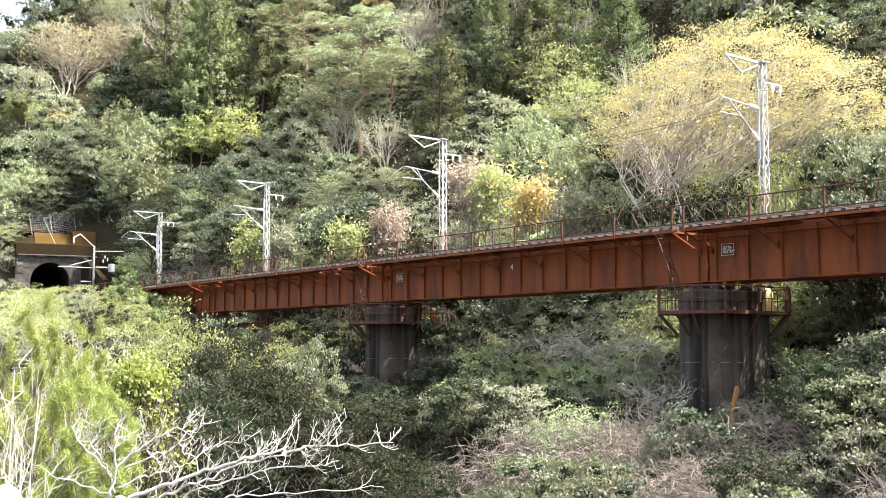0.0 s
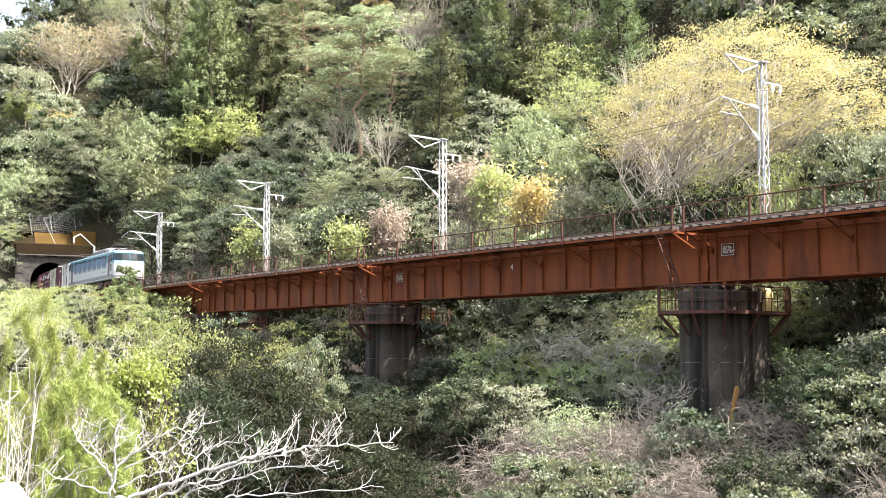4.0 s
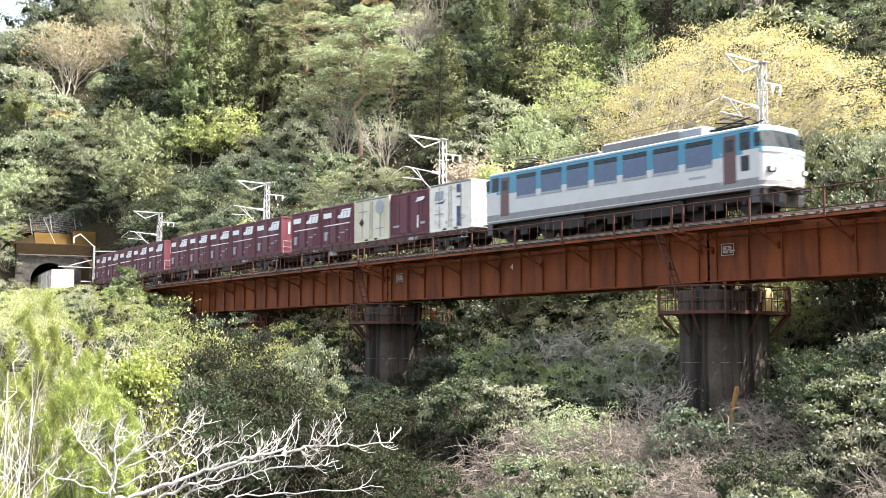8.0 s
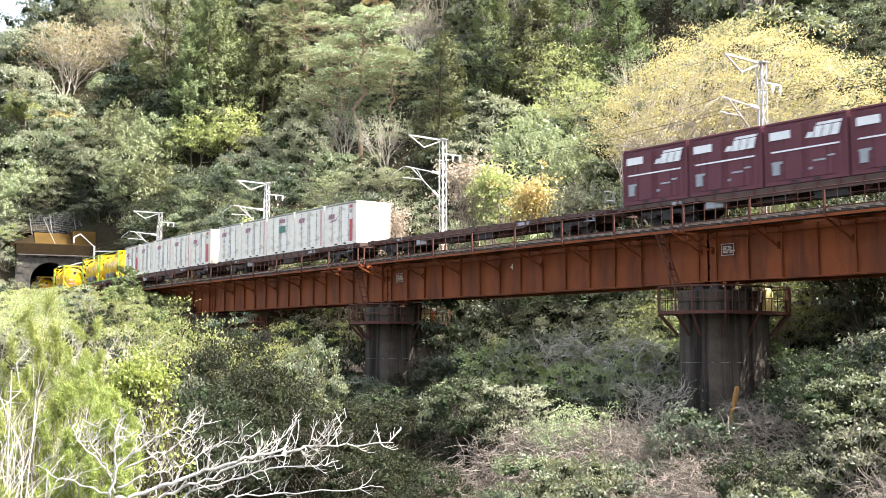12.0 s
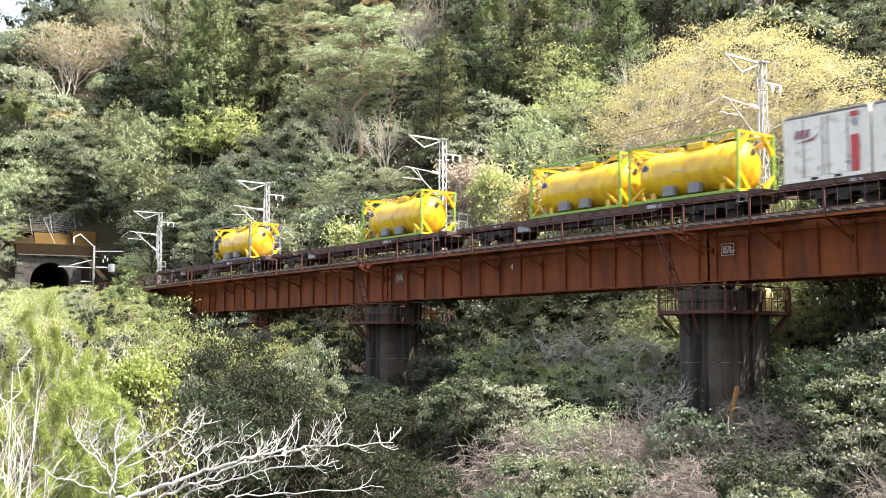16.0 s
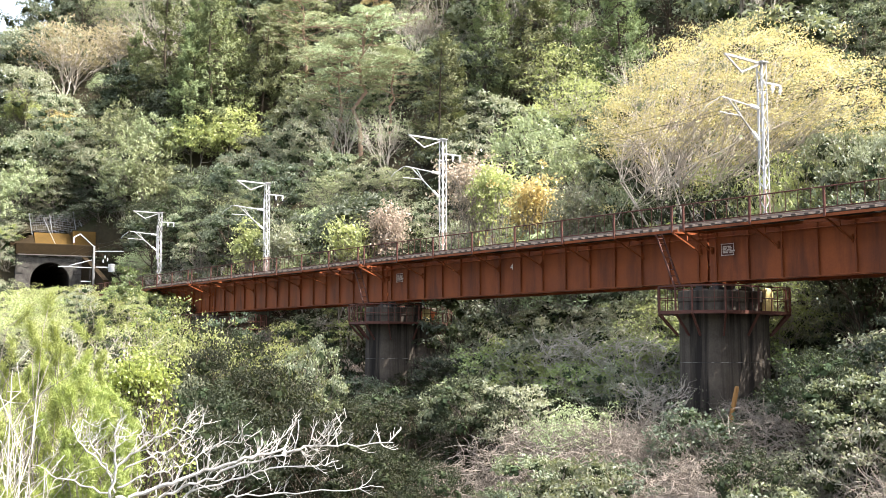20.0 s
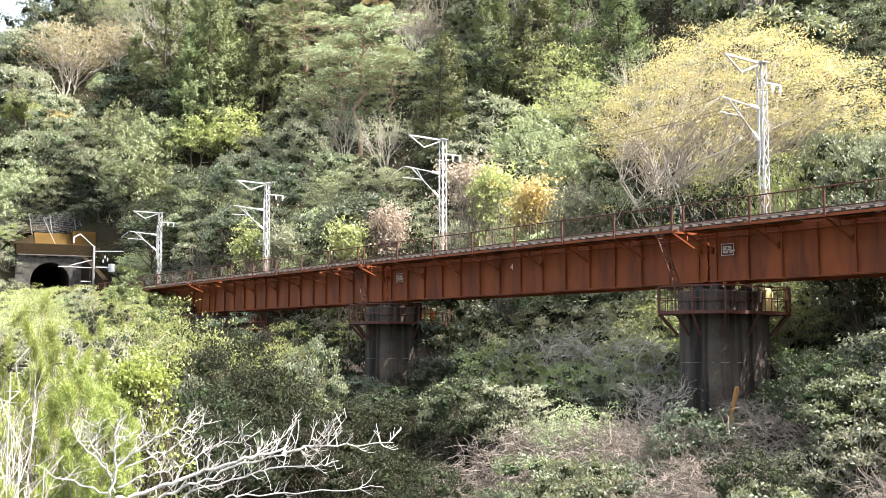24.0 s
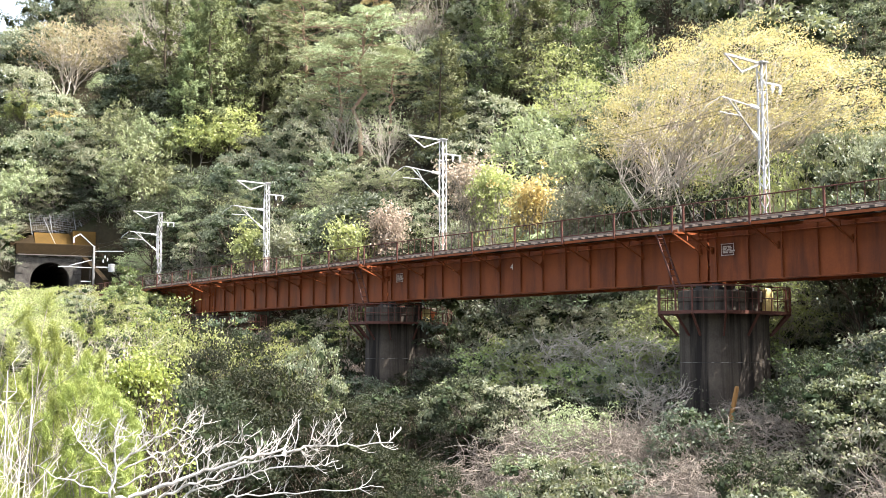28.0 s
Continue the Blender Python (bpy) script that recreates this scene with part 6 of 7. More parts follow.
def stand(species, x, y, scale=1.0, turn=0.0, tilt=0.0, wide=1.0):
    sp = SPECIES[species]
    d = math.hypot(x, y)
    far = (d > 72 or scale < 0.66) and species in ("laurel", "dark", "holly", "olive")
    far = far + (far and scale < 0.56 and d > 50)
    key = (species, far)
    if key not in TREES:
        TREES[key] = [sp["make"](100 + 17 * i + len(TREES) * 7, (1.0, 0.62, 0.4)[far]) for i in range(min(2, sp["n"]) if far else sp["n"])]
    z = float(ground_z(x, y))
    k = int(abs(x * 7.3 + y * 3.1)) % len(TREES[key])
    m = Matrix.LocRotScale((x, y, z - 0.1), Euler((radians(tilt), 0, radians(turn))), (scale * wide, scale * wide, scale))
    name = {"pine": "pine_tree", "cedar": "cedar_tree", "young_fir": "fir_tree", "laurel": "evergreen_tree", "dark": "evergreen_tree", "bare": "bare_tree", "grey": "bare_tree"}.get(species, "broadleaf_tree")
    return plant(species, name, sp["label"], "tree", "trees on the hillside", TREES[key][k], m)


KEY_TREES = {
    # near-black crowns painted for the shade in a gap of the wood
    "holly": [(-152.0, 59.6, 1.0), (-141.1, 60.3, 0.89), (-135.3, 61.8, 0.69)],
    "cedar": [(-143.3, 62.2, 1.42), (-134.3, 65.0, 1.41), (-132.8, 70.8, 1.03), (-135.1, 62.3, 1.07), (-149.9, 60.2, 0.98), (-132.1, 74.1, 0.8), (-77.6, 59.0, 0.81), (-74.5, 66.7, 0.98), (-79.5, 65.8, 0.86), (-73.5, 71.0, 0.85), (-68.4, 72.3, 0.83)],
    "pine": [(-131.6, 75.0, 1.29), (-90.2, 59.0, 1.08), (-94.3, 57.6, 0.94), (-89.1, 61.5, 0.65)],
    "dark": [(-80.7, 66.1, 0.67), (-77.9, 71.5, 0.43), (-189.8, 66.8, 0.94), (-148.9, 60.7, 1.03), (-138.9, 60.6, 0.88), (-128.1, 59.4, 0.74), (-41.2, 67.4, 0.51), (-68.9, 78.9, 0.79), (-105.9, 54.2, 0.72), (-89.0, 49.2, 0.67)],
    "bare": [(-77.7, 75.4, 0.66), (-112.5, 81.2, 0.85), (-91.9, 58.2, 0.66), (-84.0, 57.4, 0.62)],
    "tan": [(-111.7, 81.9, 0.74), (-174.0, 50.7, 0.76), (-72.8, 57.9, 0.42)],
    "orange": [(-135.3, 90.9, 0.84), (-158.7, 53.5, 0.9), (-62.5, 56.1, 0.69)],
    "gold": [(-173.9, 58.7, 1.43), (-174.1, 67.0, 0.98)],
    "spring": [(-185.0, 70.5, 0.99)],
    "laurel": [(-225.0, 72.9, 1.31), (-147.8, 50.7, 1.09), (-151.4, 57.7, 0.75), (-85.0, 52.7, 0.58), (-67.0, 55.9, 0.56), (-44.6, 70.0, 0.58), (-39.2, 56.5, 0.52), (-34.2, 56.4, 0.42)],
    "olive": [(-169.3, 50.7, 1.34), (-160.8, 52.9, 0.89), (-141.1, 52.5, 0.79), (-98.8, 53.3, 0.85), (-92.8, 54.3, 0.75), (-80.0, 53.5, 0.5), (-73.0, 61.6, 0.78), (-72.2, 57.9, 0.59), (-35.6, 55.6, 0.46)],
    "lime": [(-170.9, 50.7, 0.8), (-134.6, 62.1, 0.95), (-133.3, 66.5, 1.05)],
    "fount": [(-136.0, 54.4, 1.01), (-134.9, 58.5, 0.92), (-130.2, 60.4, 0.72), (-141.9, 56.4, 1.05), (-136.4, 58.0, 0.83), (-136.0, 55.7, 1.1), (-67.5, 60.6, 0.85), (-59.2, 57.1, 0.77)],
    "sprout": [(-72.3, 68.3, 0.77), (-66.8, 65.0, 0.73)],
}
HEIGHT = {"olive": 9.0, "laurel": 9.5, "dark": 10.0, "cedar": 15.0, "pine": 13.5, "lime": 7.8, "orange": 6.0, "fount": 8.0}
placed = []
rnd = random.Random(5)
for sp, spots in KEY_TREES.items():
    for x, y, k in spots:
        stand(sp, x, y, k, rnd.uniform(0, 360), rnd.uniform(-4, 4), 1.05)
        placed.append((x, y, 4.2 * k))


def fill_hillside():
    marked = []
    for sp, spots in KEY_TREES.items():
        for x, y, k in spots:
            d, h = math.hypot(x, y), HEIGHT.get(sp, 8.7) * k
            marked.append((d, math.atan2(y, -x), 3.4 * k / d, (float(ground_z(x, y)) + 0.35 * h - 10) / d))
    rng = random.Random(21)
    for _ in range(20000):
        az = radians(rng.uniform(12.5, 62))
        d = rng.uniform(44, 260)
        x, y = -d * math.cos(az), d * math.sin(az)
        yt = YC + 0.00115 * max(0, min(78, -60 - x)) ** 2
        lat = y - yt
        if lat < 5.5 and not (x < -143 and lat > -22) and not (x < -118 and -24 < lat < -9):
            continue
        al = (x - PX) * -math.cos(PTH) + (y - PY) * math.sin(PTH)
        la = (x - PX) * math.sin(PTH) + (y - PY) * math.cos(PTH)
        if -20 < al < 5.5 and -6.5 < la < 8:
            continue
        z = float(ground_z(x, y))
        if (z - 10) / d > 0.36 or (x < -178 and az < radians(16.4)):
            continue
        gap = 3.2 if lat < 10 else 5.6 if d < 95 else 6.6 if d < 150 else 7.0
        if any((x - a) ** 2 + (y - b) ** 2 < max(gap, c * 1.2) ** 2 for a, b, c in placed):
            continue
        placed.append((x, y, 1.0))
        if -46 < x < -24 and lat < 8.5:
            continue
        v = noise.noise(Vector((x * 0.045, y * 0.045, 3.7))) + 0.35 * noise.noise(Vector((x * 0.2, y * 0.2, 9.1)))
        hi = (z - 16) / 30
        r = rng.random()
        if hi > 0.55 and v < 0.05:
            sp = "cedar" if r < 0.6 else "pine" if r < 0.8 else "dark"
        elif v < -0.25:
            sp = "dark" if r < 0.45 else "laurel" if r < 0.8 else "cedar"
        elif v < 0.02:
            sp = "laurel" if r < 0.5 else "olive" if r < 0.8 else "bare"
        elif v < 0.3:
            sp = "olive" if r < 0.4 else "spring" if r < 0.65 else "bare" if r < 0.8 else "laurel"
        else:
            sp = "spring" if r < 0.45 else "tan" if r < 0.55 else "olive" if r < 0.85 else "bare"
        k = rng.uniform(0.8, 1.3) * (1.12 if d > 110 else 1.0)
        if lat < 11:
            k *= 0.62 if lat < 7.5 else 0.9
            sp = rng.choice(("laurel", "dark", "fount", "dark", "dark", "holly") if x < -62 else ("laurel", "olive", "spring", "fount", "olive", "bare"))
        # keep the marked trees behind it in view
        room = min([e for b, f, w, e in marked if b > d + 1 and abs(f - az) < w + 2.6 * k / d], default=9.0)
        k = min(k, (10 + room * d - z) / HEIGHT.get(sp, 8.7))
        if k < 0.28:
            continue
        stand(sp, x, y, k, rng.uniform(0, 360), rng.uniform(-6, 6), rng.uniform(0.95, 1.2))


fill_hillside()
# the wide yellow tree, its stems fanning out from the foot of the slope
plant("yellow", "broadleaf_tree", "wide spreading tree in pale yellow spring leaf over bare pale limbs", "tree", "trees on the hillside", branched(7, 17.2, 8.8, L_YELLOW, BARK_PALE, 400, 150, 0.1, 0.044, 0.68, 0.36, squash=0.66, low=0.02, inner=0.2, off=(2.9, 2.8), stems=4, thick=0.5, deep=0.62, rise=0.64, fork=9, uneven=0.25, bend=0.24, twigs=1), pose(-40.0, 44.7, float(ground_z(-40.0, 44.7))))


def understorey():
    """Young trees that close the gaps between the trunks."""
    rng, spots = random.Random(31), []
    for _ in range(9000):
        az, d = radians(rng.uniform(13, 62)), rng.uniform(46, 165)
        x, y = -d * math.cos(az), d * math.sin(az)
        lat = y - (YC + 0.00115 * max(0, min(78, -60 - x)) ** 2)
        al = (x - PX) * -math.cos(PTH) + (y - PY) * math.sin(PTH)
        la = (x - PX) * math.sin(PTH) + (y - PY) * math.cos(PTH)
        if lat < 5.0 or lat > 34 or (-20 < al < 5.5 and -6.5 < la < 7.5) or (-46 < x < -24 and lat < 7):
            continue
        if (float(ground_z(x, y)) - 10) / d > 0.33 or any((x - a) ** 2 + (y - b) ** 2 < 12.5 for a, b in spots):
            continue
        spots.append((x, y))
        sp = rng.choice(("laurel", "laurel", "olive", "dark", "spring", "olive") if lat < 16 else ("laurel", "dark", "dark", "olive"))
        stand(sp, x, y, rng.uniform(0.33, 0.5), rng.uniform(0, 360), 0, rng.uniform(1.1, 1.4))
        if len(spots) > 130:
            break


understorey()


# ---- shrubs on the bank below and beside the bridge ----
def tangle(seed, h, r, n, mat):
    """A heap of dry winding vines."""
    rng = np.random.default_rng(seed)
    sh = Shape()
    for i in range(n):
        a, q = rng.uniform(0, 2 * math.pi), r * math.sqrt(rng.uniform(0, 1))
        dome = math.sqrt(max(0.0, 1 - (q / r) ** 2))
        p = np.array([math.cos(a) * q, math.sin(a) * q, h * dome * rng.uniform(0.35, 1.0)])
        d = rng.normal(size=3) * np.array([1, 1, 0.5])
        d /= np.linalg.norm(d)
        axis = rng.normal(size=3) + np.array([0, 0, 0.3])
        axis /= np.linalg.norm(axis)
        bend = rng.normal() * 0.45
        step = rng.uniform(0.05, 0.15)
        pts = [p]
        for k in range(6):
            d = d + np.cross(axis, d) * bend + rng.normal(size=3) * 0.16
            d /= np.linalg.norm(d)
            pts.append(pts[-1] + d * step)
        w = rng.uniform(0.0045, 0.011)
        sh.tube(pts, [w, w, w, w * 0.9, w * 0.8, w * 0.65, w * 0.4], 3, caps=False)
    return sh.mesh("vines", mat, True)


SHRUBS = {
    "green": ("bushy shrub with small mid-green leaves", [broadleaf(300 + i, 2.4, 1.5, 14, 8, 19, 0.112, 0.06, L_DARK, BARK, clump=0.26, stems=4, trunk_r=0.03, coarse=1.1) for i in range(3)]),
    "olive": ("bushy shrub with olive-green leaves", [broadleaf(320 + i, 2.3, 1.5, 14, 8, 19, 0.108, 0.056, L_OLIVE, BARK_PALE, clump=0.26, stems=4, trunk_r=0.028, coarse=1.1) for i in range(3)]),
    "fresh": ("shrub with bright fresh green leaves", [broadleaf(340 + i, 2.2, 1.4, 14, 8, 19, 0.112, 0.055, L_FRESH, BARK_PALE, clump=0.27, stems=4, trunk_r=0.028, coarse=1.1) for i in range(3)]),
    # bank shrub with shade painted into its leaves
    "dim": ("evergreen shrub, leaf colour darkened to stand for shade", [broadleaf(360 + i, 2.4, 1.5, 14, 8, 19, 0.12, 0.055, L_SHADED, BARK_DARK, clump=0.26, stems=4, trunk_r=0.03, coarse=1.1) for i in range(2)]),
}
VINES = [tangle(400 + i, 1.4, 1.5, 520, DRYVINE) for i in range(4)]
BARE_SHRUB = [bare_tree(420 + i, 2.6, 1.9, BARK_PALE, L_OLIVE, 4, 4, 0.075) for i in range(2)]


def shrub(kind, x, y, h, turn, wide=1.0):
    z = float(ground_z(x, y)) - 0.15
    k = int(abs(x * 13.7 + y * 5.3))
    if kind == "vine":
        s = h / 1.3
        t = thing("dry_vine_heap", "heap of tangled dry grey-brown vines", "dead vines", "vine heaps on the bank", at=Matrix.LocRotScale((x, y, z), Euler((0, 0, radians(turn))), (s * wide, s * wide, s)))
        part("vines", VINES[k % 4], None, t)
        return t
    if kind == "bare":
        s = h / 2.6
        return plant("bare", "bare_shrub", "leafless shrub with pale bare stems", "shrub", "shrubs on the bank", BARE_SHRUB[k % 2], Matrix.LocRotScale((x, y, z), Euler((0, 0, radians(turn))), (s, s, s)), "leaves", "branchwork")
    lab, ms = SHRUBS[kind]
    s = h / 2.3
    return plant(kind, "shrub", lab, "shrub", "shrubs on the bank", ms[k % len(ms)], Matrix.LocRotScale((x, y, z), Euler((0, 0, radians(turn))), (s * wide, s * wide, s)), "foliage", "branchwork")


VINE_MOUNDS = [(-30.6, 31.0, 2.0), (-33.0, 29.2, 1.0), (-21.9, 26.0, 1.7), (-24.1, 28.1, 1.5)]      # x, y, radius of the heaps of dead vines


def fill_bank():
    rng = random.Random(77)
    spots = []
    for _ in range(30000):
        az = radians(rng.uniform(13, 61.5))
        d = rng.uniform(24, 135)
        x, y = -d * math.cos(az), d * math.sin(az)
        yt = YC + 0.00115 * max(0, min(78, -60 - x)) ** 2
        lat = y - yt
        if lat > 7.0 or (-3.9 < lat < 3.4 and x < -90) or lat < (-15 if x > -62 else -26):
            continue
        if abs(lat) < 3.6 and any(abs(x - j) < 2.2 for j in JOINTS):
            continue
        z = float(ground_z(x, y))
        beyond = lat > 2.8
        if beyond:
            top = 12.4 if x > -75 else 15.2
        elif x > -24:
            top = 10.6
        elif x > -41:
            top = 7.6
        elif x > -46 or x < -58:
            top = 9.9 if x > -62 else 11.2 if x > -78 else 12.8
        else:
            top = 8.9
        if x < -83 and lat < -3.5:
            top = 15.3
        if not beyond:
            top = min(top, 10 + d * (0.085 if az < radians(15.9) else max(0.046, 0.085 - 0.014 * (math.degrees(az) - 15.9)) if az < radians(26) else 0.036))
            if az < radians(15.9) and lat < -4:
                top = 10 + d * 0.085
            top += 1.3 * math.sin(x * 1.7 + y * 2.3)
        big = 1.7 if x < -60 or beyond else 1.1
        h = max(0.9, min(top - z, rng.uniform(1.7, 3.9) * big))
        gap = 0.5 * h + 0.55
        if any((x - a) ** 2 + (y - b) ** 2 < (0.55 * (gap + g)) ** 2 for a, b, g in spots):
            continue
        spots.append((x, y, gap))
        if any(math.hypot(x - a, y - b) < c for a, b, c in VINE_MOUNDS):
            continue
        v = noise.noise(Vector((x * 0.12, y * 0.12, 1.7)))
        r = rng.random()
        if (x < -58 or az < radians(37)) and lat < 0:
            kind = "fresh" if az < radians(25) and r < 0.75 else "green" if r < 0.4 else "olive" if r < 0.75 else "dim"
            if radians(25.5) < az < radians(37):
                kind = "dim" if r < 0.9 else "green" if r < 0.96 else "fresh"
        elif beyond:
            kind = "olive" if r < 0.38 else "fresh" if r < 0.75 else "bare"
            if -27 < x < -18:
                kind = "dim" if r < 0.2 else "green" if r < 0.5 else "olive" if r < 0.8 else "bare"
        elif v > 0.2:
            kind = "vine" if r < 0.72 else "bare" if r < 0.76 else "green"
        elif v > -0.02:
            kind = "olive" if r < 0.1 else "vine" if r < 0.4 else "green" if r < 0.55 else "dim" if r < 0.9 else "fresh" if r < 0.93 else "bare"
        else:
            kind = "green" if r < 0.2 else "dim" if r < 0.78 else "olive" if r < 0.84 else "vine" if r < 0.95 else "bare"
        if not beyond and x > -27:
            kind = "dim" if r < 0.3 else "green" if r < 0.45 else "olive" if r < 0.56 else "vine" if r < 0.84 else "bare"
        if kind == "vine":
            h = min(h, 1.9)
        tall = {"green": "laurel", "olive": "olive", "fresh": "sprout" if r < 0.2 else "maple" if r < 0.4 else "olive", "dim": "holly"}.get(kind)
        if tall and h > 3.1:
            stand(tall, x, y, h / 9.3, rng.uniform(0, 360), 0, rng.uniform(0.9, 1.1))
        else:
            shrub(kind, x, y, h, rng.uniform(0, 360), rng.uniform(0.95, 1.25))
        if len(spots) > 560:
            break
    return len(spots)


fill_bank()
rng_vine = random.Random(5)
for a, b, c in VINE_MOUNDS:
    for k in range(9):
        q = 2.4 * k
        shrub("vine", a + 0.26 * c * math.sqrt(k) * math.cos(q), b + 0.26 * c * math.sqrt(k) * math.sin(q), c * rng_vine.uniform(0.6, 1.05), 57 * k, 0.8)
# tall evergreens behind the first pier, and growth round the tunnel
for x, y, k, sp in ((-23.6, 44.2, 0.62, "dark"), (-21.5, 45.2, 0.6, "laurel"), (-27.0, 45.6, 0.6, "olive"), (-53.0, 48.5, 0.6, "olive"), (-58.0, 48.0, 0.6, "spring"), (-29.5, 46.5, 0.42, "spring"), (-24.5, 49.0, 0.6, "laurel"), (-32.5, 46.0, 0.4, "olive"), (-36.0, 45.6, 0.42, "lime"), (-41.5, 45.5, 0.4, "spring"), (-45.5, 45.6, 0.42, "olive"), (-49.0, 46.0, 0.45, "spring"), (-27.0, 47.5, 0.5, "lime"), (-38.8, 46.4, 0.45, "spring"), (-34.0, 47.2, 0.45, "laurel"),
                    (-147, 38.5, 0.9, "laurel"), (-150, 43.5, 0.9, "laurel"), (-146, 48, 0.75, "laurel"), (-143.5, 52, 0.7, "laurel"), (-152, 48.5, 1.0, "olive"), (-141.5, 36.0, 0.7, "olive"), (-139, 33.5, 0.7, "spring"), (-146.5, 52.5, 0.9, "olive")):
    stand(sp, x, y, k, x * 23, 0, 1.05)
for al, la, k, sp in ((3.0, -8.5, 0.45, "laurel"), (3.5, -12, 0.6, "spring"), (7, -7.5, 0.6, "dark"), (2.2, -7.2, 0.3, "olive"), (1.5, -10, 0.35, "laurel"), (0.5, -8.6, 0.28, "olive"), (6, -15, 0.7, "laurel"), (10, -11, 0.8, "olive"), (4, -19, 0.7, "dark"), (9, 2, 0.55, "laurel"), (8.5, -3, 0.5, "dark"), (13, -5, 0.8, "laurel"), (-3, -9.5, 0.45, "laurel"), (-6, -8.5, 0.4, "spring"), (2, 9.5, 0.5, "dark"), (-4, 9.5, 0.5, "laurel"), (-10, 8.8, 0.5, "dark"), (-15, 8.5, 0.5, "olive")):
    q = on_track(PORTAL_S - al, la)
    stand(sp, q.x, q.y, k, al * 37, 0, 1.15)
# evergreens beside the piers
for x, y, h, sp in ((-26.6, 43.4, 6.0, "dark"), (-24.4, 42.0, 4.6, "dark"), (-36.6, 42.0, 4.9, "sprout"), (-34.2, 41.8, 4.6, "olive"), (-32.7, 41.6, 4.6, "sprout"), (-39.0, 41.8, 4.8, "olive"), (-23.5, 42.4, 4.6, "laurel"), (-21.6, 41.2, 4.2, "dark"), (-19.2, 42.4, 4.2, "olive"), (-51.4, 40.5, 6.2, "dark"), (-49.8, 40.5, 4.4, "laurel"), (-34.0, 43.0, 5.2, "spring"), (-37.5, 43.4, 5.4, "spring"), (-31.0, 43.0, 4.8, "sprout"), (-41.0, 43.2, 5.0, "olive"), (-44.5, 43.0, 5.0, "olive"), (-17.0, 43.0, 4.4, "spring")):
    stand(sp, x, y, h / 9.6, x * 40, 0, 1.1)
stand("dark", -25.9, 41.9, 0.86, 40, 0, 0.72)


# small trees between the second and third piers, most with shade painted into their leaves
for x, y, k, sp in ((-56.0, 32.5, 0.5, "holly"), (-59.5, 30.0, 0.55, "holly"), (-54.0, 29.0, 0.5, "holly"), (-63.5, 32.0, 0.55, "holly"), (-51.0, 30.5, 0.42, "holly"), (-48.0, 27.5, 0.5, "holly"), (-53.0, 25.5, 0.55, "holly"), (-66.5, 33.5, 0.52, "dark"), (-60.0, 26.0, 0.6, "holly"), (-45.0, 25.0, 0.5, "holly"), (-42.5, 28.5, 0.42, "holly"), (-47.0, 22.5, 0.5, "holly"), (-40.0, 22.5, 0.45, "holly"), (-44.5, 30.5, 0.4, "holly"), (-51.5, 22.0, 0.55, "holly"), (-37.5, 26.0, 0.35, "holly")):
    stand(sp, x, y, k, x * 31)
for x, y, k in ((-86.0, 34.2, 0.68), (-84.2, 33.4, 0.5), (-76.5, 33.0, 0.6)):
    stand("young_fir", x, y, k, x * 17, 0, 1.4)


for x, y, k, sp in ((-33.0, 47.5, 0.55, "spring"), (-29.5, 47.6, 0.6, "maple"), (-26.0, 48.0, 0.65, "spring"), (-22.5, 48.5, 0.65, "olive"), (-36.8, 46.0, 0.8, "lime"), (-46.5, 48.5, 0.75, "spring"), (-43.5, 47.8, 0.65, "spring"), (-40.3, 47.4, 0.55, "spring"), (-49.5, 48.5, 0.7, "olive"), (-56.5, 48.8, 0.6, "spring"), (-52.5, 47.5, 0.55, "olive"), (-61.0, 49.5, 0.6, "olive"), (-186.0, 52.5, 1.25, "dark"), (-184.0, 56.5, 1.3, "olive"), (-181.5, 51.0, 1.1, "laurel"), (-188.0, 58.5, 1.4, "dark"), (-176.0, 49.0, 0.9, "dark")):
    stand(sp, x, y, k, x * 47, 0, 1.1)
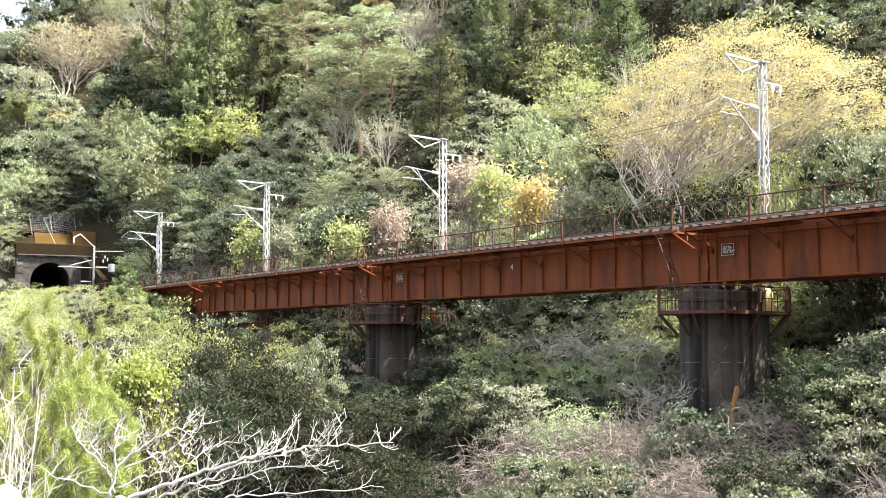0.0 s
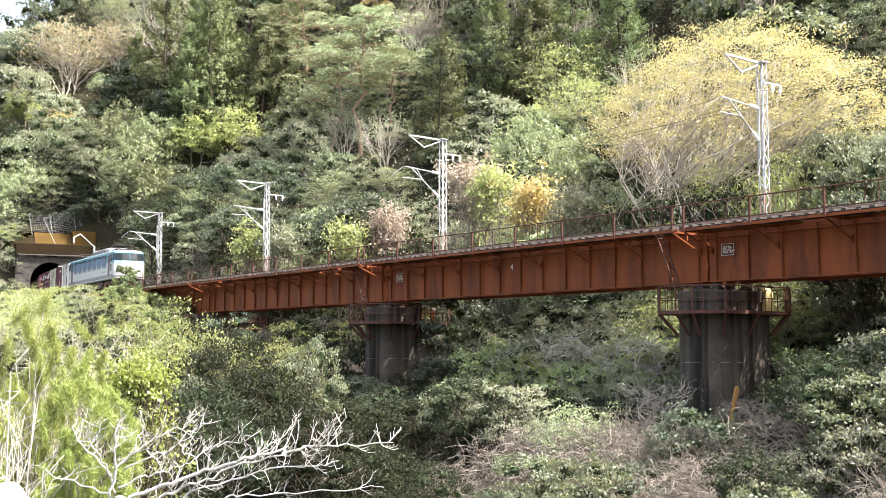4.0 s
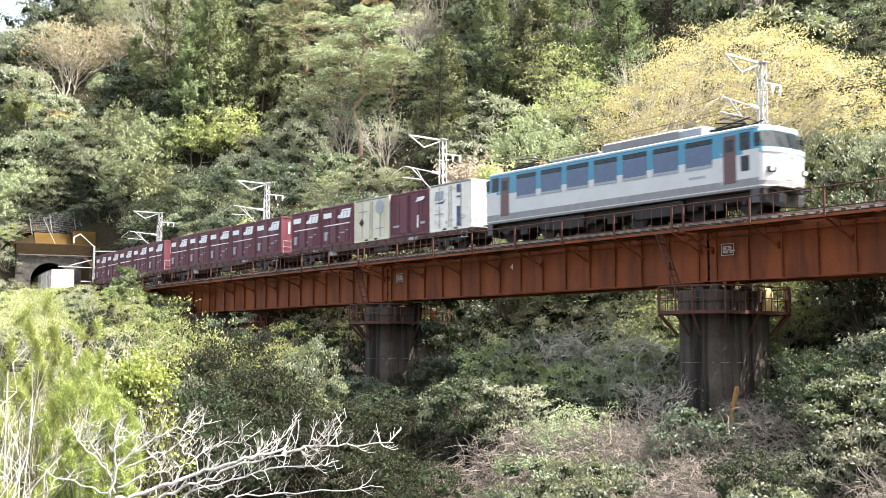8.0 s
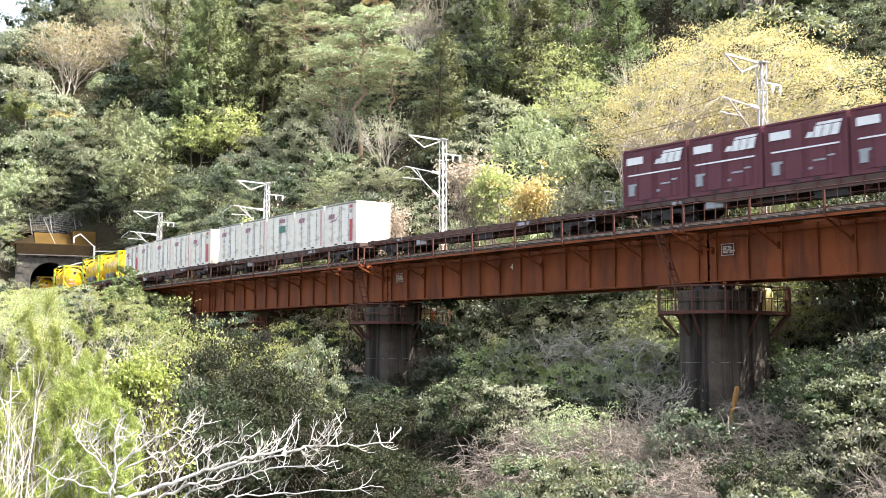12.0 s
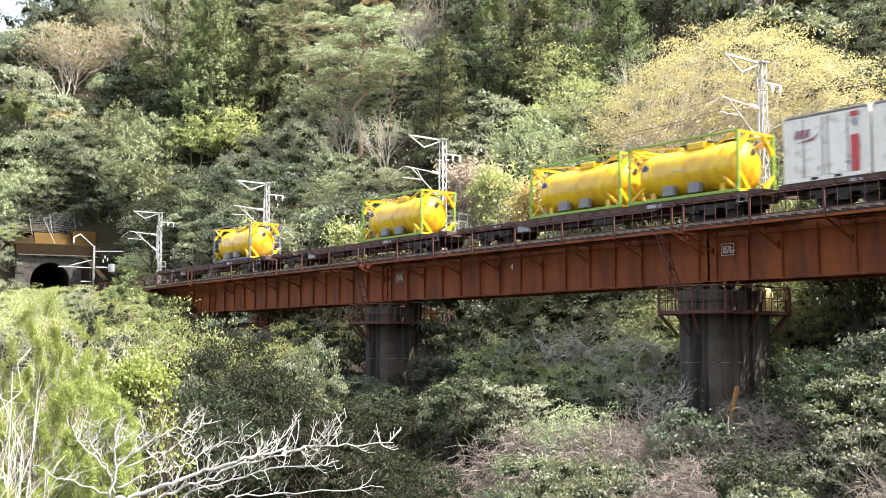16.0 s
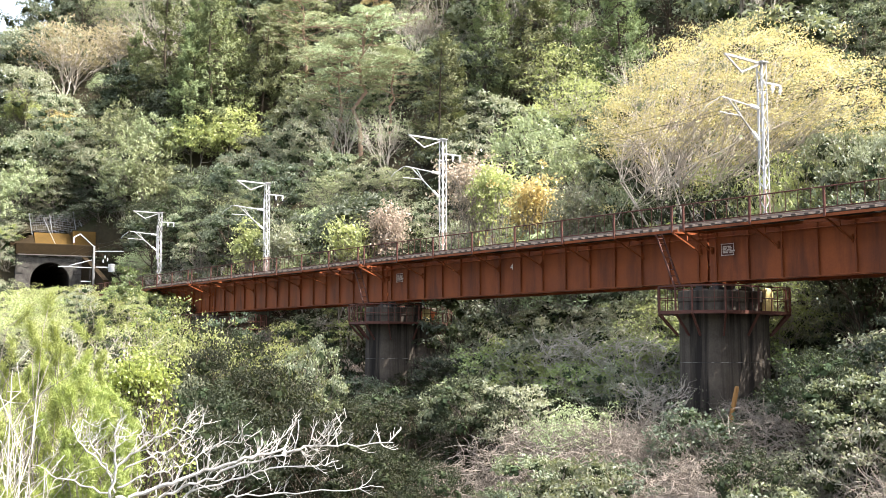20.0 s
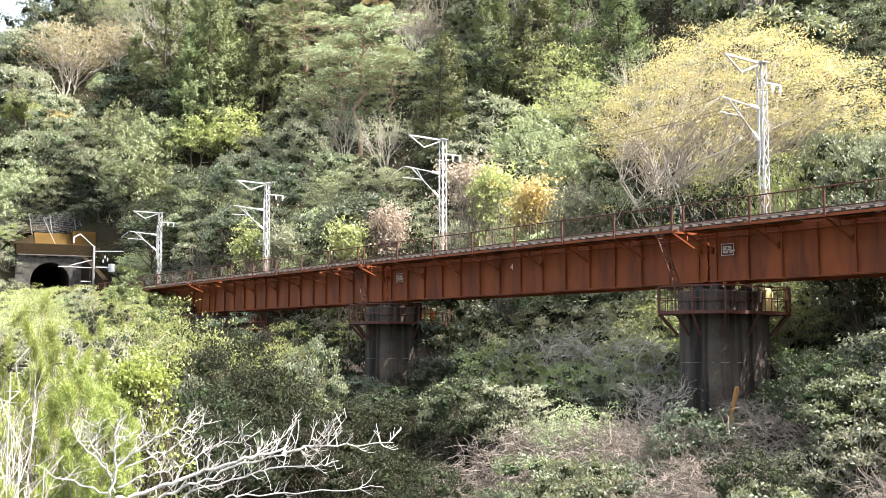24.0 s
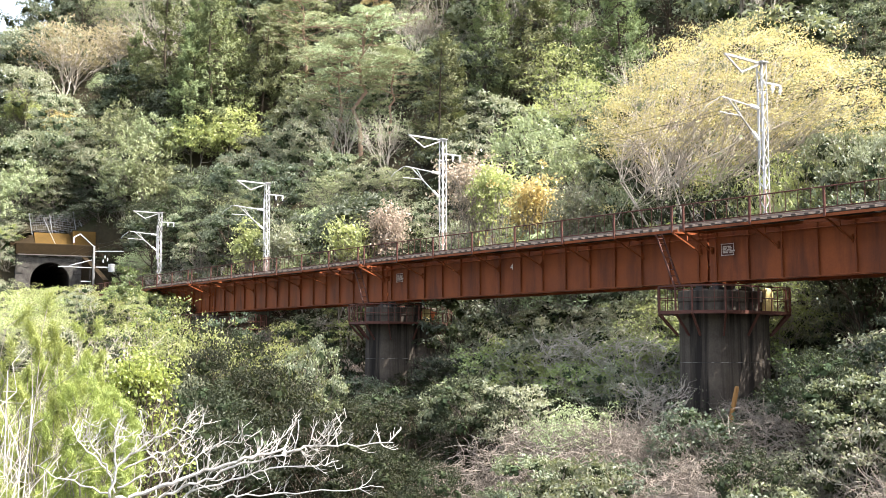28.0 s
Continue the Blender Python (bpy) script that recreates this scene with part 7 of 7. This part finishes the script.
for al, la, h, kind in ((3.4, 6.4, 2.0, "dim"), (3.8, 7.8, 2.2, "green"), (3.2, 9.4, 2.4, "dim"), (4.6, 8.8, 2.4, "green"), (4.4, 10.6, 2.6, "dim"), (-1, -6.5, 3.0, "fresh"), (-2.5, -8, 3.2, "olive"), (0.8, -7.5, 2.6, "green"), (1.8, -6.2, 2.4, "olive"), (2.4, -9.5, 3.0, "fresh"), (-5, -7, 2.6, "olive"), (-8, -6.5, 2.4, "fresh"), (4.5, -5.5, 2.0, "green"), (6.5, -3, 2.2, "dim"), (6.5, 1, 2.2, "green"), (6.5, 4.5, 2.4, "dim"), (4.5, 7.5, 2.4, "green"), (7.5, -1, 2.4, "olive"), (7.0, 7.0, 2.6, "dim"), (1.0, 8.5, 2.4, "green"), (-3, 7.8, 2.0, "dim"), (-7, 7.5, 2.0, "olive"), (-6, -6.4, 4.2, "fresh"), (-4, -7.4, 4.6, "olive"), (-9, -7.0, 4.0, "fresh"), (-12, -6.6, 3.6, "olive"), (-2, -6.0, 3.6, "fresh"), (3.5, -3.6, 1.6, "olive"), (7.2, 2.8, 2.4, "dim"), (5.0, 3.6, 2.2, "green"), (2.4, 4.6, 2.4, "dim"), (8.6, 3.8, 2.6, "green"), (2.0, 5.6, 2.6, "green"), (1.8, -5.4, 2.6, "fresh"), (1.0, -4.9, 2.4, "olive"), (3.2, -4.5, 2.2, "olive"), (5.2, -3.4, 2.4, "green"), (11.5, 2.0, 3.0, "dim"), (10.0, -1.0, 2.8, "green"), (10.5, 5.5, 3.0, "dim"), (3.6, 5.8, 2.6, "dim"), (0.5, 6.4, 2.6, "dim"), (6.2, 5.2, 2.6, "green")):
    q = on_track(PORTAL_S - al, la)
    shrub(kind, q.x, q.y, h, al * 71, 1.3)
for x, y, k in ((-52.0, 19.0, 0.5), (-40.5, 24.5, 0.45)):
    stand("grey", x, y, k, x * 19, 0, 0.9)
for x, y, h in ((-31.8, 30.7, 2.4), (-33.6, 31.0, 2.2), (-30.0, 30.5, 2.2), (-24.5, 30.8, 1.6), (-25.5, 29.6, 1.7), (-22.5, 30.8, 1.6), (-33.0, 28.5, 1.6), (-30.4, 28.6, 1.6), (-27.5, 29.6, 1.6), (-28.6, 31.4, 1.8)):
    shrub("vine", x, y, h, x * 61, 1.25)
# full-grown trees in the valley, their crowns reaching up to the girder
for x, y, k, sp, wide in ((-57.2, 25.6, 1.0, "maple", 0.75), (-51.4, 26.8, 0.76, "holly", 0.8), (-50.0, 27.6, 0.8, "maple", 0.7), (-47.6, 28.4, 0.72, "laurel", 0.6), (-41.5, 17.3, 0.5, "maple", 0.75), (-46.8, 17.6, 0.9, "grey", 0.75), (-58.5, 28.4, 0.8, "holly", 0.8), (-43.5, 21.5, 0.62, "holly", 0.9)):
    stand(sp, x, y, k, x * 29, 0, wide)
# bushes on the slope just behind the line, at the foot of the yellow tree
# the near-black ones stand in for shade below the yellow crown
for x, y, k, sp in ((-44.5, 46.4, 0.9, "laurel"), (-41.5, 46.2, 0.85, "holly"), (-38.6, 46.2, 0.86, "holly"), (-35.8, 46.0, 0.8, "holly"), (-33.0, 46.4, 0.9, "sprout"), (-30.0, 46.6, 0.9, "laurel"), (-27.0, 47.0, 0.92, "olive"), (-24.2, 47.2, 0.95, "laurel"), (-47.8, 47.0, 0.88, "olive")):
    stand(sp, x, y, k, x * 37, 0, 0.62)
# slender young trees that stand out against the hillside
YOUNG = {L_ORANGE: "orange-yellow", L_TAN: "tan budding", L_SPROUT: "yellow-green", L_OLIVE: "olive-green", L_LAUREL: "mid-green"}
for i, (x, y, h, r, mat) in enumerate(((-50.5, 45.5, 9.4, 1.15, L_ORANGE), (-57.8, 46.2, 11.4, 1.3, L_TAN), (-55.2, 46.2, 10.3, 0.9, L_SPROUT), (-45.8, 44.7, 9.4, 1.4, L_OLIVE), (-37.2, 47.1, 7.9, 1.5, L_SPROUT), (-33.5, 49.7, 6.1, 1.9, L_LAUREL), (-67.4, 43.0, 8.8, 1.3, L_SPROUT), (-76.7, 43.1, 6.8, 1.3, L_OLIVE), (-81.5, 42.7, 5.9, 1.1, L_SPROUT), (-65.8, 45.5, 7.8, 1.0, L_TAN), (-30.2, 48.4, 5.4, 1.6, L_LAUREL))):
    made = branched(600 + i, h, r, mat, BARK_GREY, 80, 52, 0.2, 0.09, 0.5, 0.6, squash=0.9, low=-0.9, inner=0.4, stems=3, thick=0.6, uneven=1.0)
    plant("young", "broadleaf_tree", "slender young tree with " + YOUNG[mat] + " new leaves", "tree", "trees on the hillside", made, pose(x, y, float(ground_z(x, y))))
# low bushes in the light under the girders
for x, y, h, kind in ((-33.6, 36.6, 3.2, "bare"), (-35.6, 36.8, 3.0, "bare"), (-37.8, 36.4, 3.4, "bare"), (-36.6, 35.6, 2.6, "fresh"), (-39.4, 36.0, 3.2, "fresh"), (-41.4, 36.4, 3.2, "olive"), (-34.2, 35.4, 2.2, "olive"), (-43.2, 35.8, 3.0, "fresh"), (-34.6, 37.4, 3.2, "fresh"), (-35.0, 38.6, 3.6, "fresh"), (-36.8, 38.2, 3.8, "olive"), (-38.6, 38.8, 3.7, "fresh"), (-40.4, 38.4, 3.9, "olive"), (-33.4, 38.9, 3.2, "olive"), (-42.4, 38.8, 3.8, "olive"), (-44.4, 38.4, 3.6, "fresh"), (-46.6, 38.6, 3.5, "olive"), (-24.6, 38.8, 3.4, "olive"), (-26.6, 39.2, 3.0, "fresh"), (-22.4, 38.6, 3.6, "green")):
    shrub(kind, x, y, h, x * 43, 1.15)
# evergreens on the lower bank, most with leaf colour darkened to stand for shade
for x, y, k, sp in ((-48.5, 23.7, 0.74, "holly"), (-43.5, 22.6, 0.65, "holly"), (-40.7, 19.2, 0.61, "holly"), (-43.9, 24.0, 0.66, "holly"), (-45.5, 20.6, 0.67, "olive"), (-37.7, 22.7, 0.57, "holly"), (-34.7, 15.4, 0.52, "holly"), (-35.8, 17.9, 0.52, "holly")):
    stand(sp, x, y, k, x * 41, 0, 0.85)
# sunlit bushes in front of the bridge between the first and second piers
for x, y, k, sp in ((-38.6, 30.6, 0.42, "laurel"), (-37.4, 30.1, 0.44, "holly"), (-35.5, 30.7, 0.42, "olive"), (-31.9, 30.6, 0.36, "spring"), (-41.0, 29.0, 0.42, "holly"), (-18.0, 33.0, 0.45, "olive"), (-22.2, 32.4, 0.42, "holly"), (-20.6, 31.9, 0.38, "laurel"), (-47.0, 42.4, 0.5, "olive")):
    stand(sp, x, y, k, x * 53, 0, 1.05)


# low growth that covers the soil
def low_growth(name, label, seed, n, az0, az1, d0, d1, size, mat, lat_lo, lat_hi, hmax):
    rng = np.random.default_rng(seed)
    az, d = np.radians(rng.uniform(az0, az1, n)), d0 + (d1 - d0) * rng.uniform(0, 1, n) ** 0.8
    x, y = -d * np.cos(az), d * np.sin(az)
    lat = y - (YC + 0.00115 * np.clip(-60 - x, 0, 78) ** 2)
    al = (x - PX) * -math.cos(PTH) + (y - PY) * math.sin(PTH)
    ok = (lat > lat_lo - 25 * (x < -141)) & (lat < lat_hi) & ~((np.abs(lat) < 3.2) & (x < -90)) & ~((al > -18) & (al < 5) & (np.abs(lat) < 8))
    x, y = x[ok], y[ok]
    z = ground_z(x, y) + rng.uniform(0.05, hmax, len(x)) * (0.4 + 0.6 * np.abs(np.sin(x * 0.9) * np.cos(y * 0.8)))
    nm = np.array([0, -0.3, 1.0]) + rng.normal(size=(len(x), 3)) * 0.6
    me = leaf_mesh(name, leaf_verts(rng, np.stack([x, y, z], 1), nm, size, size * 0.45), mat)
    tagged(new(name, me), label, "undergrowth", kind="stuff")


low_growth("forest_undergrowth", "low dark ferns and brush under the trees", 1, 110000, 12.5, 62, 46, 260, 0.42, L_DARK, 3.5, 300, 1.6)
# ground cover in the near-black leaf colour, as shade between the shrubs
low_growth("bank_undergrowth", "low weeds over the bank, colour darkened to stand for shade", 2, 60000, 12.5, 62, 17, 80, 0.13, L_SHADED, -34, 7, 0.8)
low_growth("bank_brush", "low mid-green weeds over the bank", 3, 8000, 12.5, 62, 17, 80, 0.14, L_LAUREL, -34, 7, 0.9)
low_growth("forest_brush", "low olive brush under the trees", 4, 60000, 12.5, 62, 46, 200, 0.3, L_OLIVE, 3.5, 300, 1.8)
# ---- foreground ----
RIGHT = Vector((math.sin(YAW), math.cos(YAW), 0))
AWAY = Vector((-math.cos(YAW), math.sin(YAW), 0))


def dead_tree():
    """Bleached dead tree below the road bank; its limbs reach out level over the slope."""
    root = Vector((-13.7, 5.25, 7.95))
    rng = np.random.default_rng(8)
    g = float(ground_z(root.x, root.y))
    t = thing("dead_tree", "bleached dead tree with bare white forking branches", "dead tree", at=pose(root.x, root.y, g))
    base = Vector((0, 0, root.z - g))
    part("trunk", Shape().tube([(0.15, 0.1, -0.4), (0.05, 0.05, base.z * 0.5), base], [0.16, 0.12, 0.08], 9), DEADWOOD, t, smooth=True)
    limbs = [
        ([(0.09, 0.23), (0.12, 0.61), (0.15, 0.9), (0.18, 1.18)], 0.034),
        ([(0.12, 0.61), (0.36, 0.78), (0.58, 0.98), (0.85, 1.08), (1.02, 1.2)], 0.03),
        ([(0.21, 0.59), (0.54, 0.75), (0.87, 0.87), (1.06, 1.03), (1.16, 1.09)], 0.018),
        ([(0.14, 0.23), (0.38, 0.25), (0.85, 0.42), (1.25, 0.56), (1.72, 0.71), (2.09, 0.78), (2.38, 0.84), (2.71, 0.89), (3.21, 0.88), (3.54, 0.93)], 0.05),
        ([(0.49, 0.18), (0.82, 0.3), (1.12, 0.44), (1.52, 0.61), (1.91, 0.68), (2.38, 0.81), (2.6, 0.95), (2.77, 1.0)], 0.036),
        ([(0.8, 0.18), (1.05, 0.28), (1.72, 0.5), (2.05, 0.6), (2.58, 0.62), (2.87, 0.69)], 0.026),
        ([(1.35, 0.16), (1.63, 0.25), (2.21, 0.31), (2.81, 0.31), (3.41, 0.37)], 0.022),
        ([(0.02, 0.55), (-0.08, 0.81), (-0.18, 1.01), (-0.21, 1.21)], 0.02),
        ([(0.11, 0.31), (0.02, 0.55), (-0.17, 0.69), (-0.39, 0.87), (-0.5, 1.07)], 0.02),
        ([(0.09, 0.28), (-0.17, 0.38), (-0.52, 0.49), (-0.79, 0.66)], 0.018),
        ([(0.36, 0.78), (0.37, 0.93), (0.44, 1.09), (0.4, 1.2)], 0.014),
        ([(0.66, 0.37), (0.7, 0.59), (0.54, 0.8), (0.49, 0.93)], 0.016),
        ([(0.14, 0.35), (0.45, 0.49), (0.73, 0.53), (1.01, 0.64), (1.16, 0.8)], 0.022),
        ([(1.25, 0.56), (1.28, 0.8), (1.46, 0.9), (1.63, 0.89), (1.8, 1.02)], 0.016),
        ([(1.12, 0.44), (1.11, 0.71), (0.95, 0.83), (0.88, 0.97)], 0.016),
        ([(1.72, 0.71), (1.96, 0.83), (2.18, 1.0), (2.27, 1.13)], 0.014),
    ]
    for pts, r in limbs:
        dep = rng.uniform(-0.35, 0.35)
        line, n = [], len(pts)
        for i in range(4 * (n - 1) + 1):
            k, f = min(i // 4, n - 2), i / 4 - min(i // 4, n - 2)
            a = pts[k][0] + (pts[k + 1][0] - pts[k][0]) * f
            b = pts[k][1] + (pts[k + 1][1] - pts[k][1]) * f
            w = i / (4 * (n - 1))
            line.append(base + RIGHT * (a + rng.normal() * 0.015) + Vector((0, 0, b + rng.normal() * 0.018)) + AWAY * (dep * w + rng.normal() * 0.015))
        m = len(line)
        part("branch", Shape().tube(line, [0.5 * r * (1 - 0.9 * i / m) + 0.0022 for i in range(m)], 7), DEADWOOD, t, smooth=True)
        twigs = Shape()

        def fork(p, d, L, w, level):
            """A crooked twig that splits into shorter ones."""
            q, steps = [p], 3
            for _ in range(steps):
                d = (d + Vector((0, 0, 0.05)) + Vector(rng.normal(size=3)) * 0.13).normalized()
                q.append(q[-1] + d * L / steps)
            twigs.tube(q, [w, w * 0.8, w * 0.5, w * 0.15], 4, caps=False)
            if level:
                for k in (1, 2, 3):
                    if rng.random() < 0.75:
                        side = RIGHT * rng.normal() * 0.8 + Vector((0, 0, rng.uniform(-0.1, 0.9))) + AWAY * rng.normal() * 0.5
                        fork(q[k], (d + side).normalized(), L * rng.uniform(0.4, 0.65), w * 0.62, level - 1)
        for i in range(3, m):
            for _ in range(2):
                if rng.random() < (0.6 if r > 0.025 else 0.38):
                    d = RIGHT * rng.uniform(0.0, 0.9) + Vector((0, 0, rng.uniform(0.2, 1.0) * (1 if rng.random() < 0.78 else -0.7))) + AWAY * rng.normal() * 0.5
                    fork(line[i], d.normalized(), rng.uniform(0.11, 0.28), r * 0.13 + 0.003, int(rng.integers(1, 3)))
        tagged(part("twig_spray", twigs, DEADWOOD, t), kind="stuff")
    return t


dead_tree()


def sapling(x, y, h, r, seed, tips=190):
    t = thing("young_tree", "young tree with yellow-green brush-like leaf tufts and whitish stems", "tree", "young trees below the road", at=pose(x, y, float(ground_z(x, y))))
    cr, tr = branched(seed, h, r, L_LIME2, BARK_GREY, tips, 430, 0.21, 0.0085, 0.3, 1.0, squash=h * 0.36 / r, low=-0.9, inner=0.35, stems=3, thick=0.36, twigs=0, brush=True, uneven=0.5)
    part("crown", cr, None, t)
    part("trunk", tr, None, t)
    return t


NEAR = [
    sapling(-21.3, 6.35, 7.3, 1.3, 501, 120),
    sapling(-19.6, 7.3, 6.3, 1.0, 502, 92),
    sapling(-17.0, 4.75, 4.9, 0.9, 503, 80),
    sapling(-23.5, 8.2, 7.2, 1.2, 504, 105),
]
for x, y, h, r, s in ((-17.23, 5.1, 6.5, 0.75, 511), (-16.1, 4.95, 4.9, 0.8, 513)):
    t = thing("leafless_sapling", "leafless young tree with whitish stems", "tree", "young trees below the road", at=pose(x, y, float(ground_z(x, y))))
    part("trunk", Shape().tube([(0.0, 0.0, -0.5), (0.03, 0.0, h * 0.3), (-0.02, 0.02, h * 0.6), (0.04, 0.0, h * 0.85), (0.02, 0.02, h)], [0.03, 0.026, 0.02, 0.012, 0.004], 7), BARK_WHITE, t, smooth=True)
    part("branchwork", branched(s, h, r, None, BARK_WHITE, 20, 0, spray=0.3, squash=h * 0.15 / r, low=-0.8, inner=0.5, stems=1, thick=0.2, twigs=3, uneven=0.7, bend=0.2, rise=0.75, fork=3)[1], None, t)
    NEAR.append(t)
tr = thing("broadleaf_tree", "slender young tree with yellow-green leaves below the road", "tree", "young trees below the road", at=pose(-24.05, 9.9, float(ground_z(-24.05, 9.9))))
cr, st = branched(621, 6.7, 0.62, L_LIME2, BARK_DARK, 80, 80, 0.085, 0.045, 0.26, 0.7, squash=0.75, low=-0.9, inner=0.4, stems=3, thick=0.5, uneven=0.8)
part("crown", cr, None, tr)
part("trunk", st, None, tr)

# unidentified white rounded shape close by, given a pole's form, drawn away out of sight
white_dome = thing("white_dome", "unidentified white rounded shape close by, modelled as a pole", "pole", at=pose(-5.07, 1.53, 8.35))
part("shaft", Shape().tube([(0, 0, -0.3), (0, 0, 0.9), (0, 0, 0.98), (0, 0, 1.02), (0, 0, 1.045), (0, 0, 1.05)], [0.09, 0.09, 0.08, 0.058, 0.03, 0.006], 20), WHITE_PAINT, white_dome, smooth=True)


def wing(side, length, depth, back):
    """One rounded wing, hinged on the body, drooping to its side."""
    n = 10
    up, lo = [], []
    for i in range(n + 1):
        f = i / n
        x = side * length * f
        w = depth * math.sin(math.pi * min(0.97, 0.12 + 0.86 * f)) ** 0.7
        for dz, row in ((0.0001, up), (-0.0001, lo)):
            row.append([(x, back + 0.5 * w + 0.15 * depth * f, -0.9 * length * f + dz), (x, back - 0.5 * w + 0.15 * depth * f, -0.9 * length * f + dz)])
    me = bpy.data.meshes.new("wing")
    vs = [p for row in (up, lo) for q in row for p in q]
    m = 2 * (n + 1)
    fs = []
    for i in range(n):
        a = 2 * i
        fs += [(a, a + 1, a + 3, a + 2), (m + a, m + a + 2, m + a + 3, m + a + 1), (a, a + 2, m + a + 2, m + a), (a + 1, m + a + 1, m + a + 3, a + 3)]
    fs += [(0, m, m + 1, 1), (m - 2, m - 1, 2 * m - 1, 2 * m - 2)]
    me.from_pydata(vs, [], fs)
    me.materials.append(MOTH_BROWN)
    return me


FLIT = [(-0.9475, 0.4384, 9.82, -50, 0, 52.6), (-0.9465, 0.4275, 9.9145, -50, 8, 52.6), (-0.9641, 0.4166, 9.82, -50, 0, 52.6)]
# small brown butterfly that flits up past the camera
butterfly = thing("butterfly", "small tan-brown butterfly in flight, wings held down", "butterfly", at=pose(*FLIT[0]))
part("body", Shape().tube([(0, -0.008, 0), (0, -0.004, 0.0005), (0, 0.003, 0.0008), (0, 0.007, 0.0)], [0.0006, 0.0016, 0.0018, 0.0008], 8), MOTH_BROWN, butterfly, smooth=True)
for side in (-1, 1):
    part("forewing", wing(side, 0.013, 0.012, 0.003), None, butterfly)
    part("hindwing", wing(side, 0.01, 0.01, -0.004), None, butterfly)

sk = thing("leaning_pole", "short orange-brown wooden pole leaning below the bridge pier", "wooden pole", at=pose(-27.3, 34.4, float(ground_z(-27.3, 34.4))))
part("shaft", Shape().tube([(-0.3, -0.2, -0.5), (0.0, 0.0, 0.6), (0.22, 0.1, 1.75), (0.23, 0.105, 1.8)], [0.1, 0.095, 0.085, 0.05], 10), WEATHERED_POLE, sk, smooth=True)

motions()
